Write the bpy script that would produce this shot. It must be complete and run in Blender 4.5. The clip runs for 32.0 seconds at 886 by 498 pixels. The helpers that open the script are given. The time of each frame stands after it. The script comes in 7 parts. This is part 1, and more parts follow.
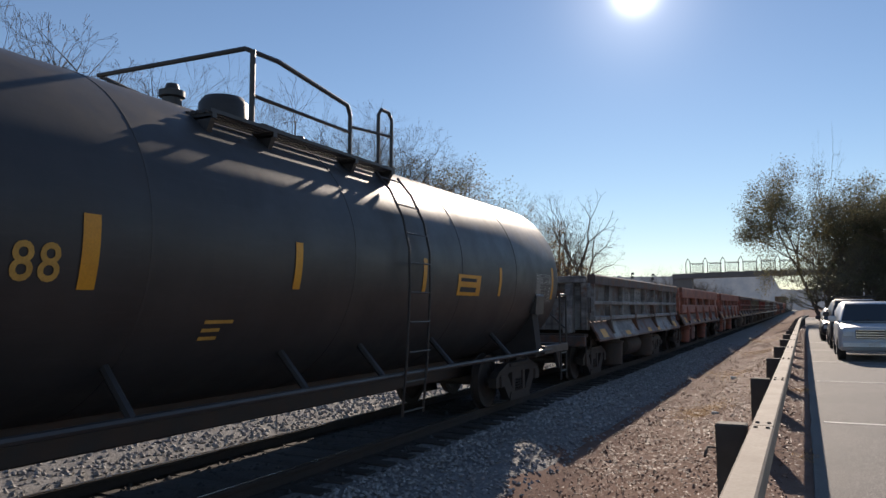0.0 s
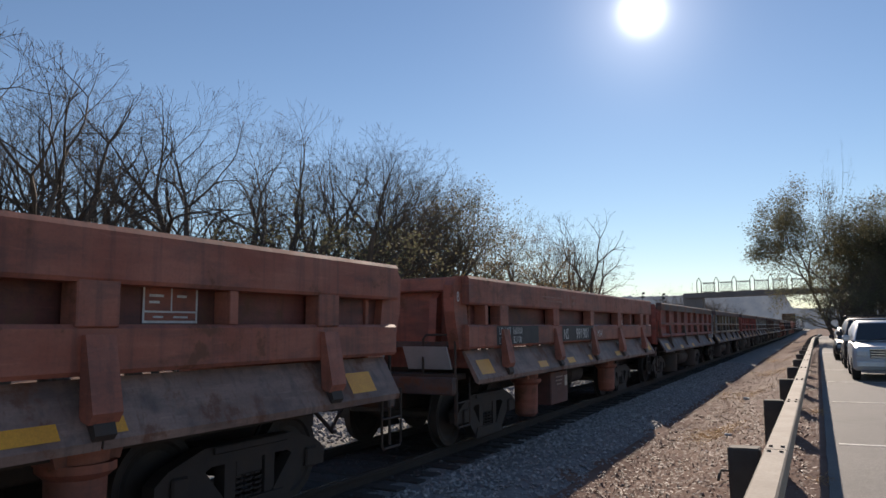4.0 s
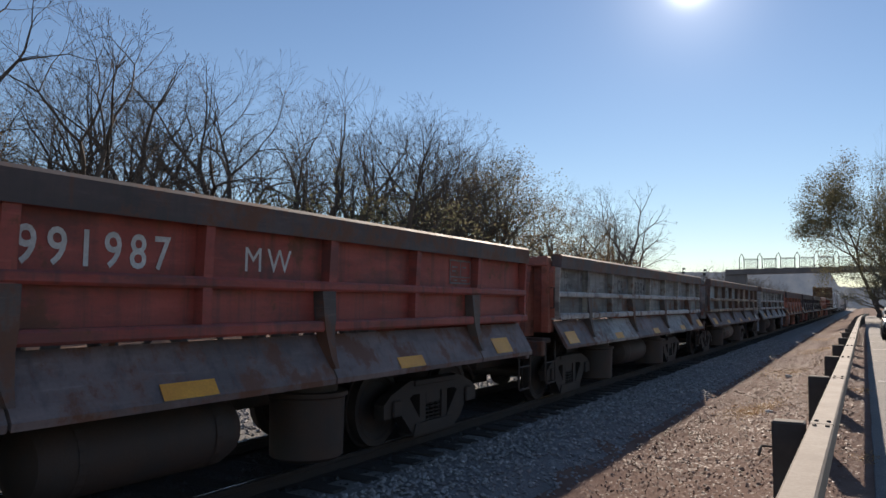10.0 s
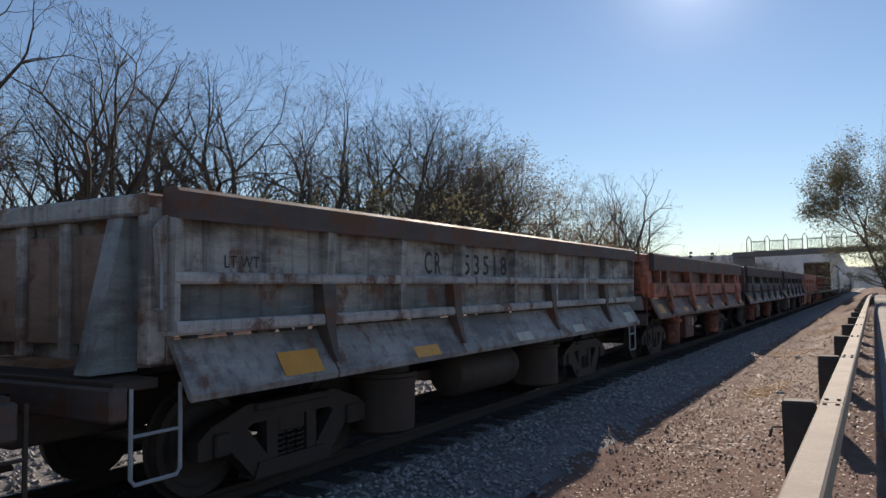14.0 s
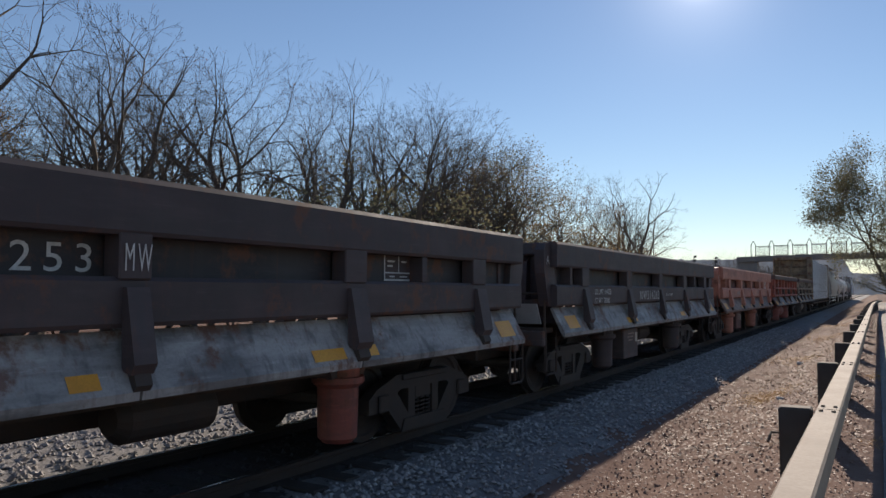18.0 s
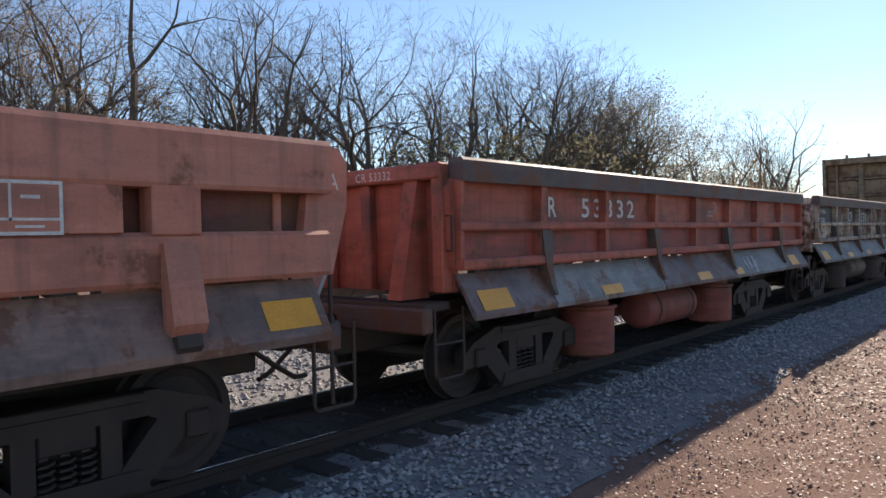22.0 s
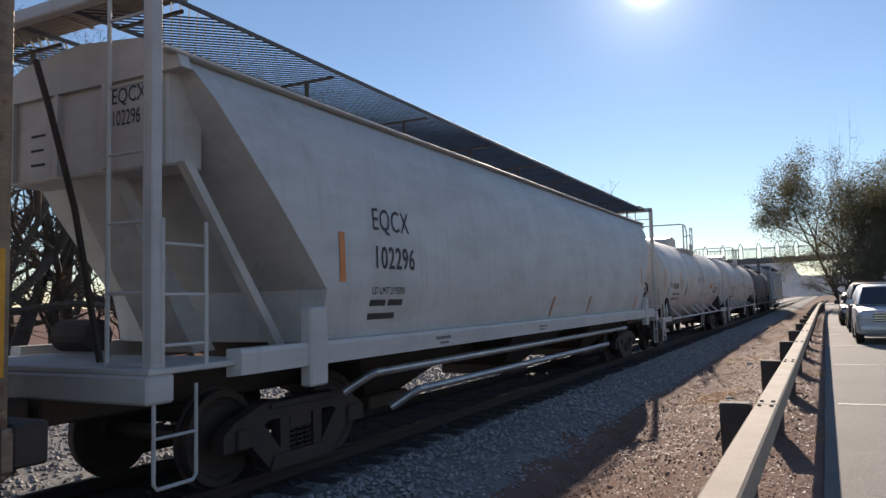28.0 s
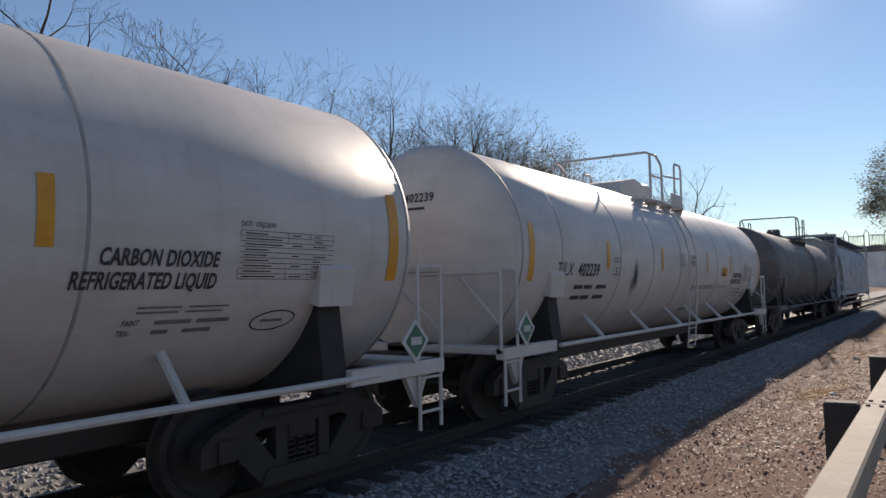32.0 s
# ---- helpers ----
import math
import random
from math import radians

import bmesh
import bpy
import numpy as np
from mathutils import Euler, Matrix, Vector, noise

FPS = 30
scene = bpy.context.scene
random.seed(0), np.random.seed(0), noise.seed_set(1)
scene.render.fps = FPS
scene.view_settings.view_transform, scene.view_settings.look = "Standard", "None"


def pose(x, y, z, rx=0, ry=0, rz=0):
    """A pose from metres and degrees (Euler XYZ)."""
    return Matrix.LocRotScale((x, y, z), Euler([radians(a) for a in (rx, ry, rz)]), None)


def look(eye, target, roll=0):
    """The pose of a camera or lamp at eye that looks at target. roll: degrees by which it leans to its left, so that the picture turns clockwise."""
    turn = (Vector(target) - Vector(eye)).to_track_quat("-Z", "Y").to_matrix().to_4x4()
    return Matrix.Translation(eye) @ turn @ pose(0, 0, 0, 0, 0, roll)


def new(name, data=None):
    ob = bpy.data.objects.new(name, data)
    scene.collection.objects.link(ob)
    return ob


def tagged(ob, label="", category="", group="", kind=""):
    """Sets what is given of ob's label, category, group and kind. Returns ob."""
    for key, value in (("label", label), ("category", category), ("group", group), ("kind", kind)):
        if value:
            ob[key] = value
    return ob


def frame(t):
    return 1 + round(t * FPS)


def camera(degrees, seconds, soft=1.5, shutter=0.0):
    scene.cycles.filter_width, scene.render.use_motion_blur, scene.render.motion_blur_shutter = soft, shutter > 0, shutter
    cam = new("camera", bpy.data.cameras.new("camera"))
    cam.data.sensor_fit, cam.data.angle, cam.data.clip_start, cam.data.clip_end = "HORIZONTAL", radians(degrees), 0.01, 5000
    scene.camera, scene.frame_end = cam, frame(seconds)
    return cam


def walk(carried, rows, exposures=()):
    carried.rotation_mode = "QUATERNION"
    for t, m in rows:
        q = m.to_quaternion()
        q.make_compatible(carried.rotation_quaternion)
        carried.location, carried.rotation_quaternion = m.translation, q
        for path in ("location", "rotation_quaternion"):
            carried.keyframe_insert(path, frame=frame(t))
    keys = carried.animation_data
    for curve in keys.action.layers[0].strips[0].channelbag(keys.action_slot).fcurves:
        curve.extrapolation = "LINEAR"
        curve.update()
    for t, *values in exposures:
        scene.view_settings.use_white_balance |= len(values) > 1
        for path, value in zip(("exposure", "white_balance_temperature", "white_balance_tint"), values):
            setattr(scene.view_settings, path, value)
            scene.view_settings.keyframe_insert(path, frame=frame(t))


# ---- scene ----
cam = camera(61.86, 32.0, soft=1.5)
PATH = [
    (0, pose(-0.000, 0.000, 1.720, 94.41, 0.00, 25.99)),
    (0.5, pose(0.008, 0.005, 1.722, 95.14, -0.95, 25.81)),
    (1, pose(0.014, 0.008, 1.718, 95.31, -1.48, 25.93)),
    (1.5, pose(0.002, 0.012, 1.724, 95.32, -1.40, 26.05)),
    (2, pose(0.007, 0.016, 1.737, 95.78, -0.75, 26.03)),
    (2.5, pose(0.012, 0.018, 1.730, 96.22, -0.37, 26.01)),
    (4.5, pose(0.007, 0.034, 1.747, 95.63, 0.72, 27.08)),
    (5, pose(-0.006, 0.039, 1.767, 94.47, 1.28, 27.25)),
    (5.5, pose(0.027, 0.041, 1.764, 93.10, 1.15, 27.73)),
    (6, pose(0.030, 0.038, 1.744, 92.45, 0.79, 28.63)),
    (6.5, pose(-0.000, 0.033, 1.734, 92.67, 0.69, 29.73)),
    (7, pose(-0.027, 0.029, 1.717, 93.21, 0.83, 30.68)),
    (7.5, pose(-0.032, 0.028, 1.715, 93.68, 0.92, 31.06)),
    (8, pose(-0.031, 0.028, 1.721, 94.46, 1.19, 30.94)),
    (8.5, pose(-0.034, 0.029, 1.738, 95.29, 1.16, 30.66)),
    (9, pose(-0.038, 0.026, 1.725, 95.26, 0.49, 30.33)),
    (9.5, pose(-0.040, 0.022, 1.702, 94.42, -0.38, 29.91)),
    (10, pose(-0.026, 0.020, 1.697, 93.84, -0.77, 29.61)),
    (10.5, pose(-0.023, 0.017, 1.691, 93.83, -0.73, 29.42)),
    (11, pose(-0.024, 0.016, 1.692, 94.04, -0.46, 29.26)),
    (11.5, pose(-0.030, 0.014, 1.694, 94.03, -0.03, 29.12)),
    (12, pose(-0.035, 0.011, 1.690, 93.53, 0.42, 29.29)),
    (12.5, pose(-0.035, 0.008, 1.688, 93.05, 0.56, 29.82)),
    (13, pose(-0.019, 0.005, 1.684, 93.19, 0.47, 30.38)),
    (13.5, pose(-0.022, 0.002, 1.688, 93.37, 0.56, 30.51)),
    (14, pose(-0.019, -0.003, 1.687, 93.12, 0.75, 30.18)),
    (14.5, pose(-0.020, -0.008, 1.686, 92.46, 0.77, 29.78)),
    (16.5, pose(0.032, -0.025, 1.704, 91.87, 2.47, 28.32)),
    (17, pose(0.037, -0.030, 1.702, 91.73, 0.95, 27.06)),
    (17.5, pose(0.026, -0.035, 1.705, 92.48, -0.26, 28.35)),
    (18, pose(0.021, -0.040, 1.698, 93.08, -0.24, 30.43)),
    (18.5, pose(0.040, -0.042, 1.690, 93.29, 1.01, 31.79)),
    (19, pose(0.042, -0.042, 1.699, 93.87, 2.81, 32.08)),
    (19.5, pose(0.043, -0.039, 1.722, 94.91, 3.87, 31.94)),
    (20, pose(0.048, -0.037, 1.726, 95.58, 3.78, 31.84)),
    (20.5, pose(0.043, -0.037, 1.723, 95.40, 3.33, 32.87)),
    (21, pose(0.008, -0.039, 1.706, 94.42, 3.29, 35.96)),
    (21.5, pose(0.011, -0.036, 1.700, 92.18, 5.14, 41.06)),
    (22, pose(0.015, -0.035, 1.692, 89.14, 1.38, 40.31)),
    (22.5, pose(0.018, -0.034, 1.685, 90.55, 1.68, 38.58)),
    (23, pose(0.023, -0.033, 1.676, 91.10, 1.08, 37.73)),
    (23.5, pose(0.027, -0.034, 1.667, 90.14, 0.77, 37.87)),
    (24, pose(0.032, -0.035, 1.656, 89.47, 1.02, 37.70)),
    (24.5, pose(0.038, -0.036, 1.645, 90.38, 1.11, 35.98)),
    (25, pose(0.074, -0.035, 1.632, 92.16, 1.40, 33.32)),
    (25.5, pose(0.076, -0.031, 1.651, 93.48, 1.93, 31.37)),
    (27.5, pose(0.105, -0.019, 1.649, 93.41, 1.53, 27.19)),
    (28, pose(0.124, -0.015, 1.661, 94.00, 1.32, 27.33)),
    (28.5, pose(0.121, -0.013, 1.661, 95.33, 2.14, 27.18)),
    (29, pose(0.119, -0.010, 1.667, 95.59, 1.88, 26.95)),
    (29.5, pose(0.100, -0.006, 1.665, 95.15, 1.62, 26.47)),
    (30, pose(0.084, -0.002, 1.669, 95.10, 1.97, 25.21)),
    (30.5, pose(0.089, 0.004, 1.698, 95.26, 4.67, 30.05)),
    (31, pose(0.111, 0.005, 1.690, 94.00, -0.73, 33.88)),
    (31.5, pose(0.131, 0.006, 1.689, 94.20, 1.16, 34.35)),
    (32, pose(0.113, 0.004, 1.686, 93.26, 1.08, 34.00)),
]
EXPOSURES = [(0, 0.45, 6600, 15), (21.1, 0.45, 6600, 15), (22, 1.2, 6700, 16), (24.5, 1.2, 6600, 16), (25.5, 0.9, 6600, 15), (27.5, 0.75, 6600, 15), (30, 0.5, 6600, 15), (32, 0.5, 6600, 15)]
walk(cam, PATH, exposures=EXPOSURES)

# ---- light ----
SUN_AZ, SUN_EL = 11.0, 22.9          # degrees left of the track's direction, and above the horizon
sun_way = Vector((-math.sin(radians(SUN_AZ)) * math.cos(radians(SUN_EL)), math.cos(radians(SUN_AZ)) * math.cos(radians(SUN_EL)), math.sin(radians(SUN_EL))))
world = bpy.data.worlds.new("world")
world.use_nodes = True
scene.world = world
wn = world.node_tree
sky = wn.nodes.new("ShaderNodeTexSky")
sky.sky_type, sky.sun_disc = "NISHITA", False
sky.sun_elevation, sky.sun_rotation = radians(SUN_EL), radians(-SUN_AZ)
sky.air_density, sky.dust_density, sky.ozone_density = 1.0, 0.012, 3.0
# the sun's disc and bright haze, painted into the sky as three added glows
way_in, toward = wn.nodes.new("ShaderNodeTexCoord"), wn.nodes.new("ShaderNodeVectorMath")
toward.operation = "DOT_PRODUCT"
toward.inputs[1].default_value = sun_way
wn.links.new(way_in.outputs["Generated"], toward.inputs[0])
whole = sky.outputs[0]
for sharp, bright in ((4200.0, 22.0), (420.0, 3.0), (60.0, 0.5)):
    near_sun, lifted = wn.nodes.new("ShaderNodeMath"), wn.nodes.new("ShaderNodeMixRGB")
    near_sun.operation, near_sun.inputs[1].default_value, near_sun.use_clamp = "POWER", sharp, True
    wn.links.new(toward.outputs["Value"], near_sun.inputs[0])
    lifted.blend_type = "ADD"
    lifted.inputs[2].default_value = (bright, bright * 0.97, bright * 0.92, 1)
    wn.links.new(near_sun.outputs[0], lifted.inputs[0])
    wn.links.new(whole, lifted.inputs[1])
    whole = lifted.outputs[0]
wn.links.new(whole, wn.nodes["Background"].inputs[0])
wn.nodes["Background"].inputs[1].default_value = 0.075
sun = new("sun", bpy.data.lights.new("sun", "SUN"))
sun.data.energy, sun.data.angle, sun.data.color = 4.0, radians(0.5), (1.0, 0.88, 0.72)
sun.matrix_world = look(sun_way * 200, (0, 0, 0))


# ---- materials ----
def nodes_of(name):
    m = bpy.data.materials.new(name)
    m.use_nodes = True
    return m, m.node_tree, m.node_tree.nodes["Principled BSDF"]


def shifted(t, dx=37.0, dy=61.0, dz=23.0):
    """Object coordinates, moved by a step of its own for each piece, so that no two pieces wear alike."""
    co, info, step, add = t.nodes.new("ShaderNodeTexCoord"), t.nodes.new("ShaderNodeObjectInfo"), t.nodes.new("ShaderNodeVectorMath"), t.nodes.new("ShaderNodeVectorMath")
    step.operation, step.inputs[0].default_value = "SCALE", (dx, dy, dz)
    t.links.new(info.outputs["Random"], step.inputs["Scale"])
    t.links.new(co.outputs["Object"], add.inputs[0])
    t.links.new(step.outputs[0], add.inputs[1])
    return add.outputs[0]


def noise_node(t, scale, detail=4.0, stretch=None, rough=0.55, at=None):
    co = None if at else t.nodes.new("ShaderNodeTexCoord")
    at = at or co.outputs["Object"]
    n = t.nodes.new("ShaderNodeTexNoise")
    n.inputs["Scale"].default_value, n.inputs["Detail"].default_value, n.inputs["Roughness"].default_value = scale, detail, rough
    if stretch:
        mp = t.nodes.new("ShaderNodeMapping")
        mp.inputs["Scale"].default_value = stretch
        t.links.new(at, mp.inputs[0])
        t.links.new(mp.outputs[0], n.inputs["Vector"])
    else:
        t.links.new(at, n.inputs["Vector"])
    return n.outputs["Fac"]


def band(t, fac, lo, hi):
    r = t.nodes.new("ShaderNodeMapRange")
    r.inputs["From Min"].default_value, r.inputs["From Max"].default_value = lo, hi
    t.links.new(fac, r.inputs["Value"])
    return r.outputs[0]


def blend(t, fac, a, b, amount=1.0):
    m = t.nodes.new("ShaderNodeMix")
    m.data_type = "RGBA"
    if amount != 1.0:
        k = t.nodes.new("ShaderNodeMath")
        k.operation = "MULTIPLY"
        k.inputs[1].default_value = amount
        t.links.new(fac, k.inputs[0])
        fac = k.outputs[0]
    t.links.new(fac, m.inputs["Factor"])
    for sock, v in ((m.inputs["A"], a), (m.inputs["B"], b)):
        if isinstance(v, tuple):
            sock.default_value = (*v, 1)
        else:
            t.links.new(v, sock)
    return m.outputs["Result"]


def relief(t, bsdf, fac, strength, distance=0.01):
    b = t.nodes.new("ShaderNodeBump")
    b.inputs["Strength"].default_value, b.inputs["Distance"].default_value = strength, distance
    t.links.new(fac, b.inputs["Height"])
    t.links.new(b.outputs[0], bsdf.inputs["Normal"])


def plain(name, col, col2=None, scale=6.0, rough=0.7, metal=0.0, bump=0.2, grain=60.0, dist=0.004, vary=0.0):
    """Two tones in broad patches, fine grain on top."""
    m, t, b = nodes_of(name)
    col2 = col2 or tuple(c * 0.7 for c in col)
    big = noise_node(t, scale, 5.0)
    fine = noise_node(t, grain, 3.0)
    c = blend(t, band(t, big, 0.35, 0.65), col, col2)
    c = blend(t, band(t, fine, 0.35, 0.7), c, tuple(x * 0.75 for x in col2), 0.5)
    if vary:
        info = t.nodes.new("ShaderNodeObjectInfo")
        h = t.nodes.new("ShaderNodeHueSaturation")
        t.links.new(c, h.inputs["Color"])
        t.links.new(band_out(t, info.outputs["Random"], 1 - vary, 1 + vary), h.inputs["Value"])
        c = h.outputs[0]
    t.links.new(c, b.inputs["Base Color"])
    b.inputs["Roughness"].default_value, b.inputs["Metallic"].default_value = rough, metal
    if bump:
        relief(t, b, fine, bump, dist)
    return m


def band_out(t, fac, lo, hi):
    r = t.nodes.new("ShaderNodeMapRange")
    r.inputs["To Min"].default_value, r.inputs["To Max"].default_value = lo, hi
    t.links.new(fac, r.inputs["Value"])
    return r.outputs[0]


def worn_paint(name, paint, rust=(0.13, 0.055, 0.03), amount=0.3, grime=(0.05, 0.045, 0.045), dirt=0.5, rough=0.6, fade=None, spots=2.2):
    """Old paint on steel: faded tones, soot in blotches, rust breaking through in patches with a stained rim, drips and scratches."""
    m, t, b = nodes_of(name)
    fade = fade or tuple(min(1, c * 1.25 + 0.02) for c in paint)
    at = shifted(t)
    big = noise_node(t, 1.3, 4.0, at=at)
    patch = noise_node(t, spots, 7.0, rough=0.68, at=at)
    soot = noise_node(t, 1.0, 6.0, (0.8, 0.75, 2.1), 0.66, at)
    streak = noise_node(t, 1.0, 5.0, (9.0, 9.0, 0.55), at=at)
    smear = noise_node(t, 1.0, 6.0, (1.4, 0.9, 6.5), 0.62, at)
    nick = noise_node(t, 1.0, 4.0, (3.0, 2.2, 26.0), 0.6, at)
    fine = noise_node(t, 45.0, 3.0)
    c = blend(t, band(t, big, 0.35, 0.68), paint, fade)
    c = blend(t, band(t, smear, 0.5, 0.36), c, tuple(min(1, x * 1.5 + 0.01) for x in fade), 0.3 * min(1.0, dirt * 1.4))
    c = blend(t, band(t, nick, 0.60, 0.68), c, tuple(min(1, x * 1.7 + 0.02) for x in fade), 0.35 * min(1.0, dirt))
    c = blend(t, band(t, soot, 0.49, 0.60), c, grime, 0.8 * dirt)
    c = blend(t, band(t, streak, 0.52, 0.68), c, grime, 0.75 * dirt)
    c = blend(t, band(t, smear, 0.55, 0.7), c, grime, 0.6 * dirt)
    if amount > 0:
        c = blend(t, band(t, patch, 0.575 - 0.25 * amount, 0.66 - 0.2 * amount), c, tuple(1.5 * r for r in rust), 0.5)
        c = blend(t, band(t, noise_node(t, 1.0, 4.0, (16.0, 16.0, 0.9), 0.6, at), 0.60, 0.72), c, rust, min(0.75, 0.25 + amount))
    c = blend(t, band(t, patch, 0.62 - 0.25 * amount, 0.66 - 0.2 * amount), c, rust, min(1.0, 0.45 + amount))
    c = blend(t, band(t, fine, 0.45, 0.75), c, grime, 0.2 * min(1.0, 2 * dirt))
    t.links.new(c, b.inputs["Base Color"])
    t.links.new(band_out(t, patch, rough - 0.15, rough + 0.25), b.inputs["Roughness"])
    relief(t, b, patch, 0.25, 0.006)
    return m


def clear(name, tint, rough=0.05):
    m, t, b = nodes_of(name)
    b.inputs["Base Color"].default_value = (*tint, 1)
    b.inputs["Roughness"].default_value = rough
    b.inputs["Coat Weight"].default_value = 0.5
    return m


STEEL = plain("old_dark_steel", (0.05, 0.045, 0.042), (0.075, 0.05, 0.038), 3.0, 0.7, 0.2, 0.3)
TRUCK_STEEL = plain("greasy_cast_steel", (0.036, 0.033, 0.033), (0.055, 0.043, 0.037), 4.0, 0.65, 0.25, 0.3)
BRIGHT = plain("polished_rail_head", (0.6, 0.6, 0.6), (0.45, 0.44, 0.43), 3.0, 0.22, 0.95, 0.05)
RAIL = plain("rusty_rail_steel", (0.055, 0.036, 0.028), (0.035, 0.027, 0.024), 4.0, 0.75, 0.2, 0.3)
SLEEPER = plain("creosoted_wood", (0.035, 0.028, 0.024), (0.06, 0.05, 0.043), 5.0, 0.85, 0.0, 0.5, 40, 0.01, 0.25)
def asphalt_material():
    m, t, b = nodes_of("worn_asphalt")
    c = blend(t, band(t, noise_node(t, 0.5, 4.0), 0.35, 0.65), (0.165, 0.152, 0.142), (0.125, 0.118, 0.112))
    stone = noise_node(t, 75.0, 2.0, None, 0.6)
    c = blend(t, band(t, stone, 0.56, 0.64), c, (0.34, 0.32, 0.30), 0.75)
    c = blend(t, band(t, stone, 0.44, 0.36), c, (0.05, 0.048, 0.046), 0.8)
    c = blend(t, band(t, noise_node(t, 9.0, 5.0), 0.5, 0.75), c, (0.09, 0.085, 0.08), 0.45)
    t.links.new(c, b.inputs["Base Color"])
    b.inputs["Roughness"].default_value = 0.85
    relief(t, b, stone, 0.7, 0.006)
    return m


ASPHALT = asphalt_material()
LINE = plain("road_marking_paint", (0.75, 0.74, 0.70), (0.55, 0.54, 0.52), 4.0, 0.7, 0.0, 0.2)
GALV = plain("weathered_galvanised_steel", (0.33, 0.275, 0.215), (0.24, 0.19, 0.145), 2.5, 0.8, 0.0, 0.2, 50, 0.002)
POST_WOOD = plain("dark_timber", (0.07, 0.055, 0.045), (0.10, 0.085, 0.07), 5.0, 0.85, 0.0, 0.5, 40, 0.008)
YELLOW = plain("yellow_reflective_sheet", (0.78, 0.37, 0.02), (0.66, 0.29, 0.02), 3.0, 0.45, 0.0, 0.05)
PALE = plain("faded_reflective_sheet", (0.62, 0.60, 0.52), (0.5, 0.46, 0.38), 5.0, 0.5, 0.0, 0.05)
ORANGE = plain("orange_reflective_sheet", (0.7, 0.22, 0.03), (0.6, 0.17, 0.03), 3.0, 0.45, 0.0, 0.05)
DULL_ORANGE = plain("sun_bleached_orange_sheet", (0.50, 0.24, 0.12), (0.42, 0.22, 0.13), 5.0, 0.55, 0.0, 0.05)
PIPE = plain("scratched_galvanised_pipe", (0.42, 0.42, 0.43), (0.30, 0.30, 0.31), 4.0, 0.38, 0.7, 0.1)
WHITE_LETTER = plain("white_stencil_paint", (0.72, 0.72, 0.70), (0.5, 0.5, 0.48), 8.0, 0.7, 0.0, 0.1)
BLACK_LETTER = plain("black_stencil_paint", (0.025, 0.025, 0.028), (0.05, 0.05, 0.05), 8.0, 0.7, 0.0, 0.1)
YELLOW_LETTER = plain("ochre_stencil_paint", (0.62, 0.36, 0.08), (0.5, 0.28, 0.06), 8.0, 0.7, 0.0, 0.1)
BLACK_BOX = plain("black_panel_paint", (0.03, 0.032, 0.036), (0.05, 0.05, 0.052), 4.0, 0.65, 0.0, 0.1)
BARK = plain("grey_brown_bark", (0.10, 0.078, 0.06), (0.15, 0.12, 0.095), 3.0, 0.9, 0.0, 0.6, 30, 0.02)
BRIDGE = plain("weathered_concrete", (0.24, 0.23, 0.22), (0.17, 0.16, 0.155), 0.4, 0.85, 0.0, 0.4, 12, 0.01)
IRON = plain("black_painted_iron", (0.03, 0.032, 0.034), (0.05, 0.05, 0.05), 3.0, 0.5, 0.3, 0.1)
TYRE = plain("rubber", (0.02, 0.02, 0.021), (0.03, 0.03, 0.03), 8.0, 0.8, 0.0, 0.2)
GLASS = clear("dark_window_glass", (0.03, 0.035, 0.04))


def litter(name, cols, rough=0.8, thin=0.0):
    """Many small pieces, each island its own tone."""
    m, t, b = nodes_of(name)
    geo = t.nodes.new("ShaderNodeNewGeometry")
    r = t.nodes.new("ShaderNodeValToRGB")
    r.color_ramp.interpolation = "LINEAR"
    while len(r.color_ramp.elements) < len(cols):
        r.color_ramp.elements.new(0.5)
    for i, (e, c) in enumerate(zip(r.color_ramp.elements, cols)):
        e.position, e.color = i / (len(cols) - 1), (*c, 1)
    t.links.new(geo.outputs["Random Per Island"], r.inputs[0])
    fine = noise_node(t, 40.0, 3.0)
    c = blend(t, band(t, fine, 0.3, 0.7), r.outputs[0], tuple(0.6 * x for x in cols[0]), 0.4)
    t.links.new(c, b.inputs["Base Color"])
    b.inputs["Roughness"].default_value = rough
    if thin:
        tr, mx = t.nodes.new("ShaderNodeBsdfTranslucent"), t.nodes.new("ShaderNodeMixShader")
        mx.inputs[0].default_value = thin
        t.links.new(c, tr.inputs["Color"])
        t.links.new(b.outputs[0], mx.inputs[1])
        t.links.new(tr.outputs[0], mx.inputs[2])
        t.links.new(mx.outputs[0], t.nodes["Material Output"].inputs["Surface"])
    return m


STONES = litter("grey_crushed_stone", [(0.22, 0.21, 0.21), (0.42, 0.405, 0.39), (0.30, 0.28, 0.27), (0.55, 0.53, 0.51)])
# stones between the rails, coloured black for the shade under the train
SHADED_STONES = litter("shade_blackened_stone", [(0.035, 0.033, 0.033), (0.075, 0.07, 0.066), (0.05, 0.046, 0.044), (0.11, 0.10, 0.095)])
LITTER = litter("dry_leaf_litter", [(0.14, 0.08, 0.058), (0.22, 0.14, 0.105), (0.18, 0.11, 0.083), (0.36, 0.28, 0.23)], 0.6, 0.3)
DRY_LEAF = litter("dry_brown_leaves", [(0.24, 0.14, 0.07), (0.36, 0.24, 0.12), (0.24, 0.20, 0.09)], 0.7, 0.55)
GREEN_LEAF = litter("dull_green_leaves", [(0.13, 0.13, 0.075), (0.19, 0.18, 0.105), (0.26, 0.215, 0.13)], 0.6, 0.6)
GRIT = litter("brown_grit", [(0.16, 0.085, 0.06), (0.28, 0.17, 0.125), (0.21, 0.12, 0.09), (0.42, 0.33, 0.27)])
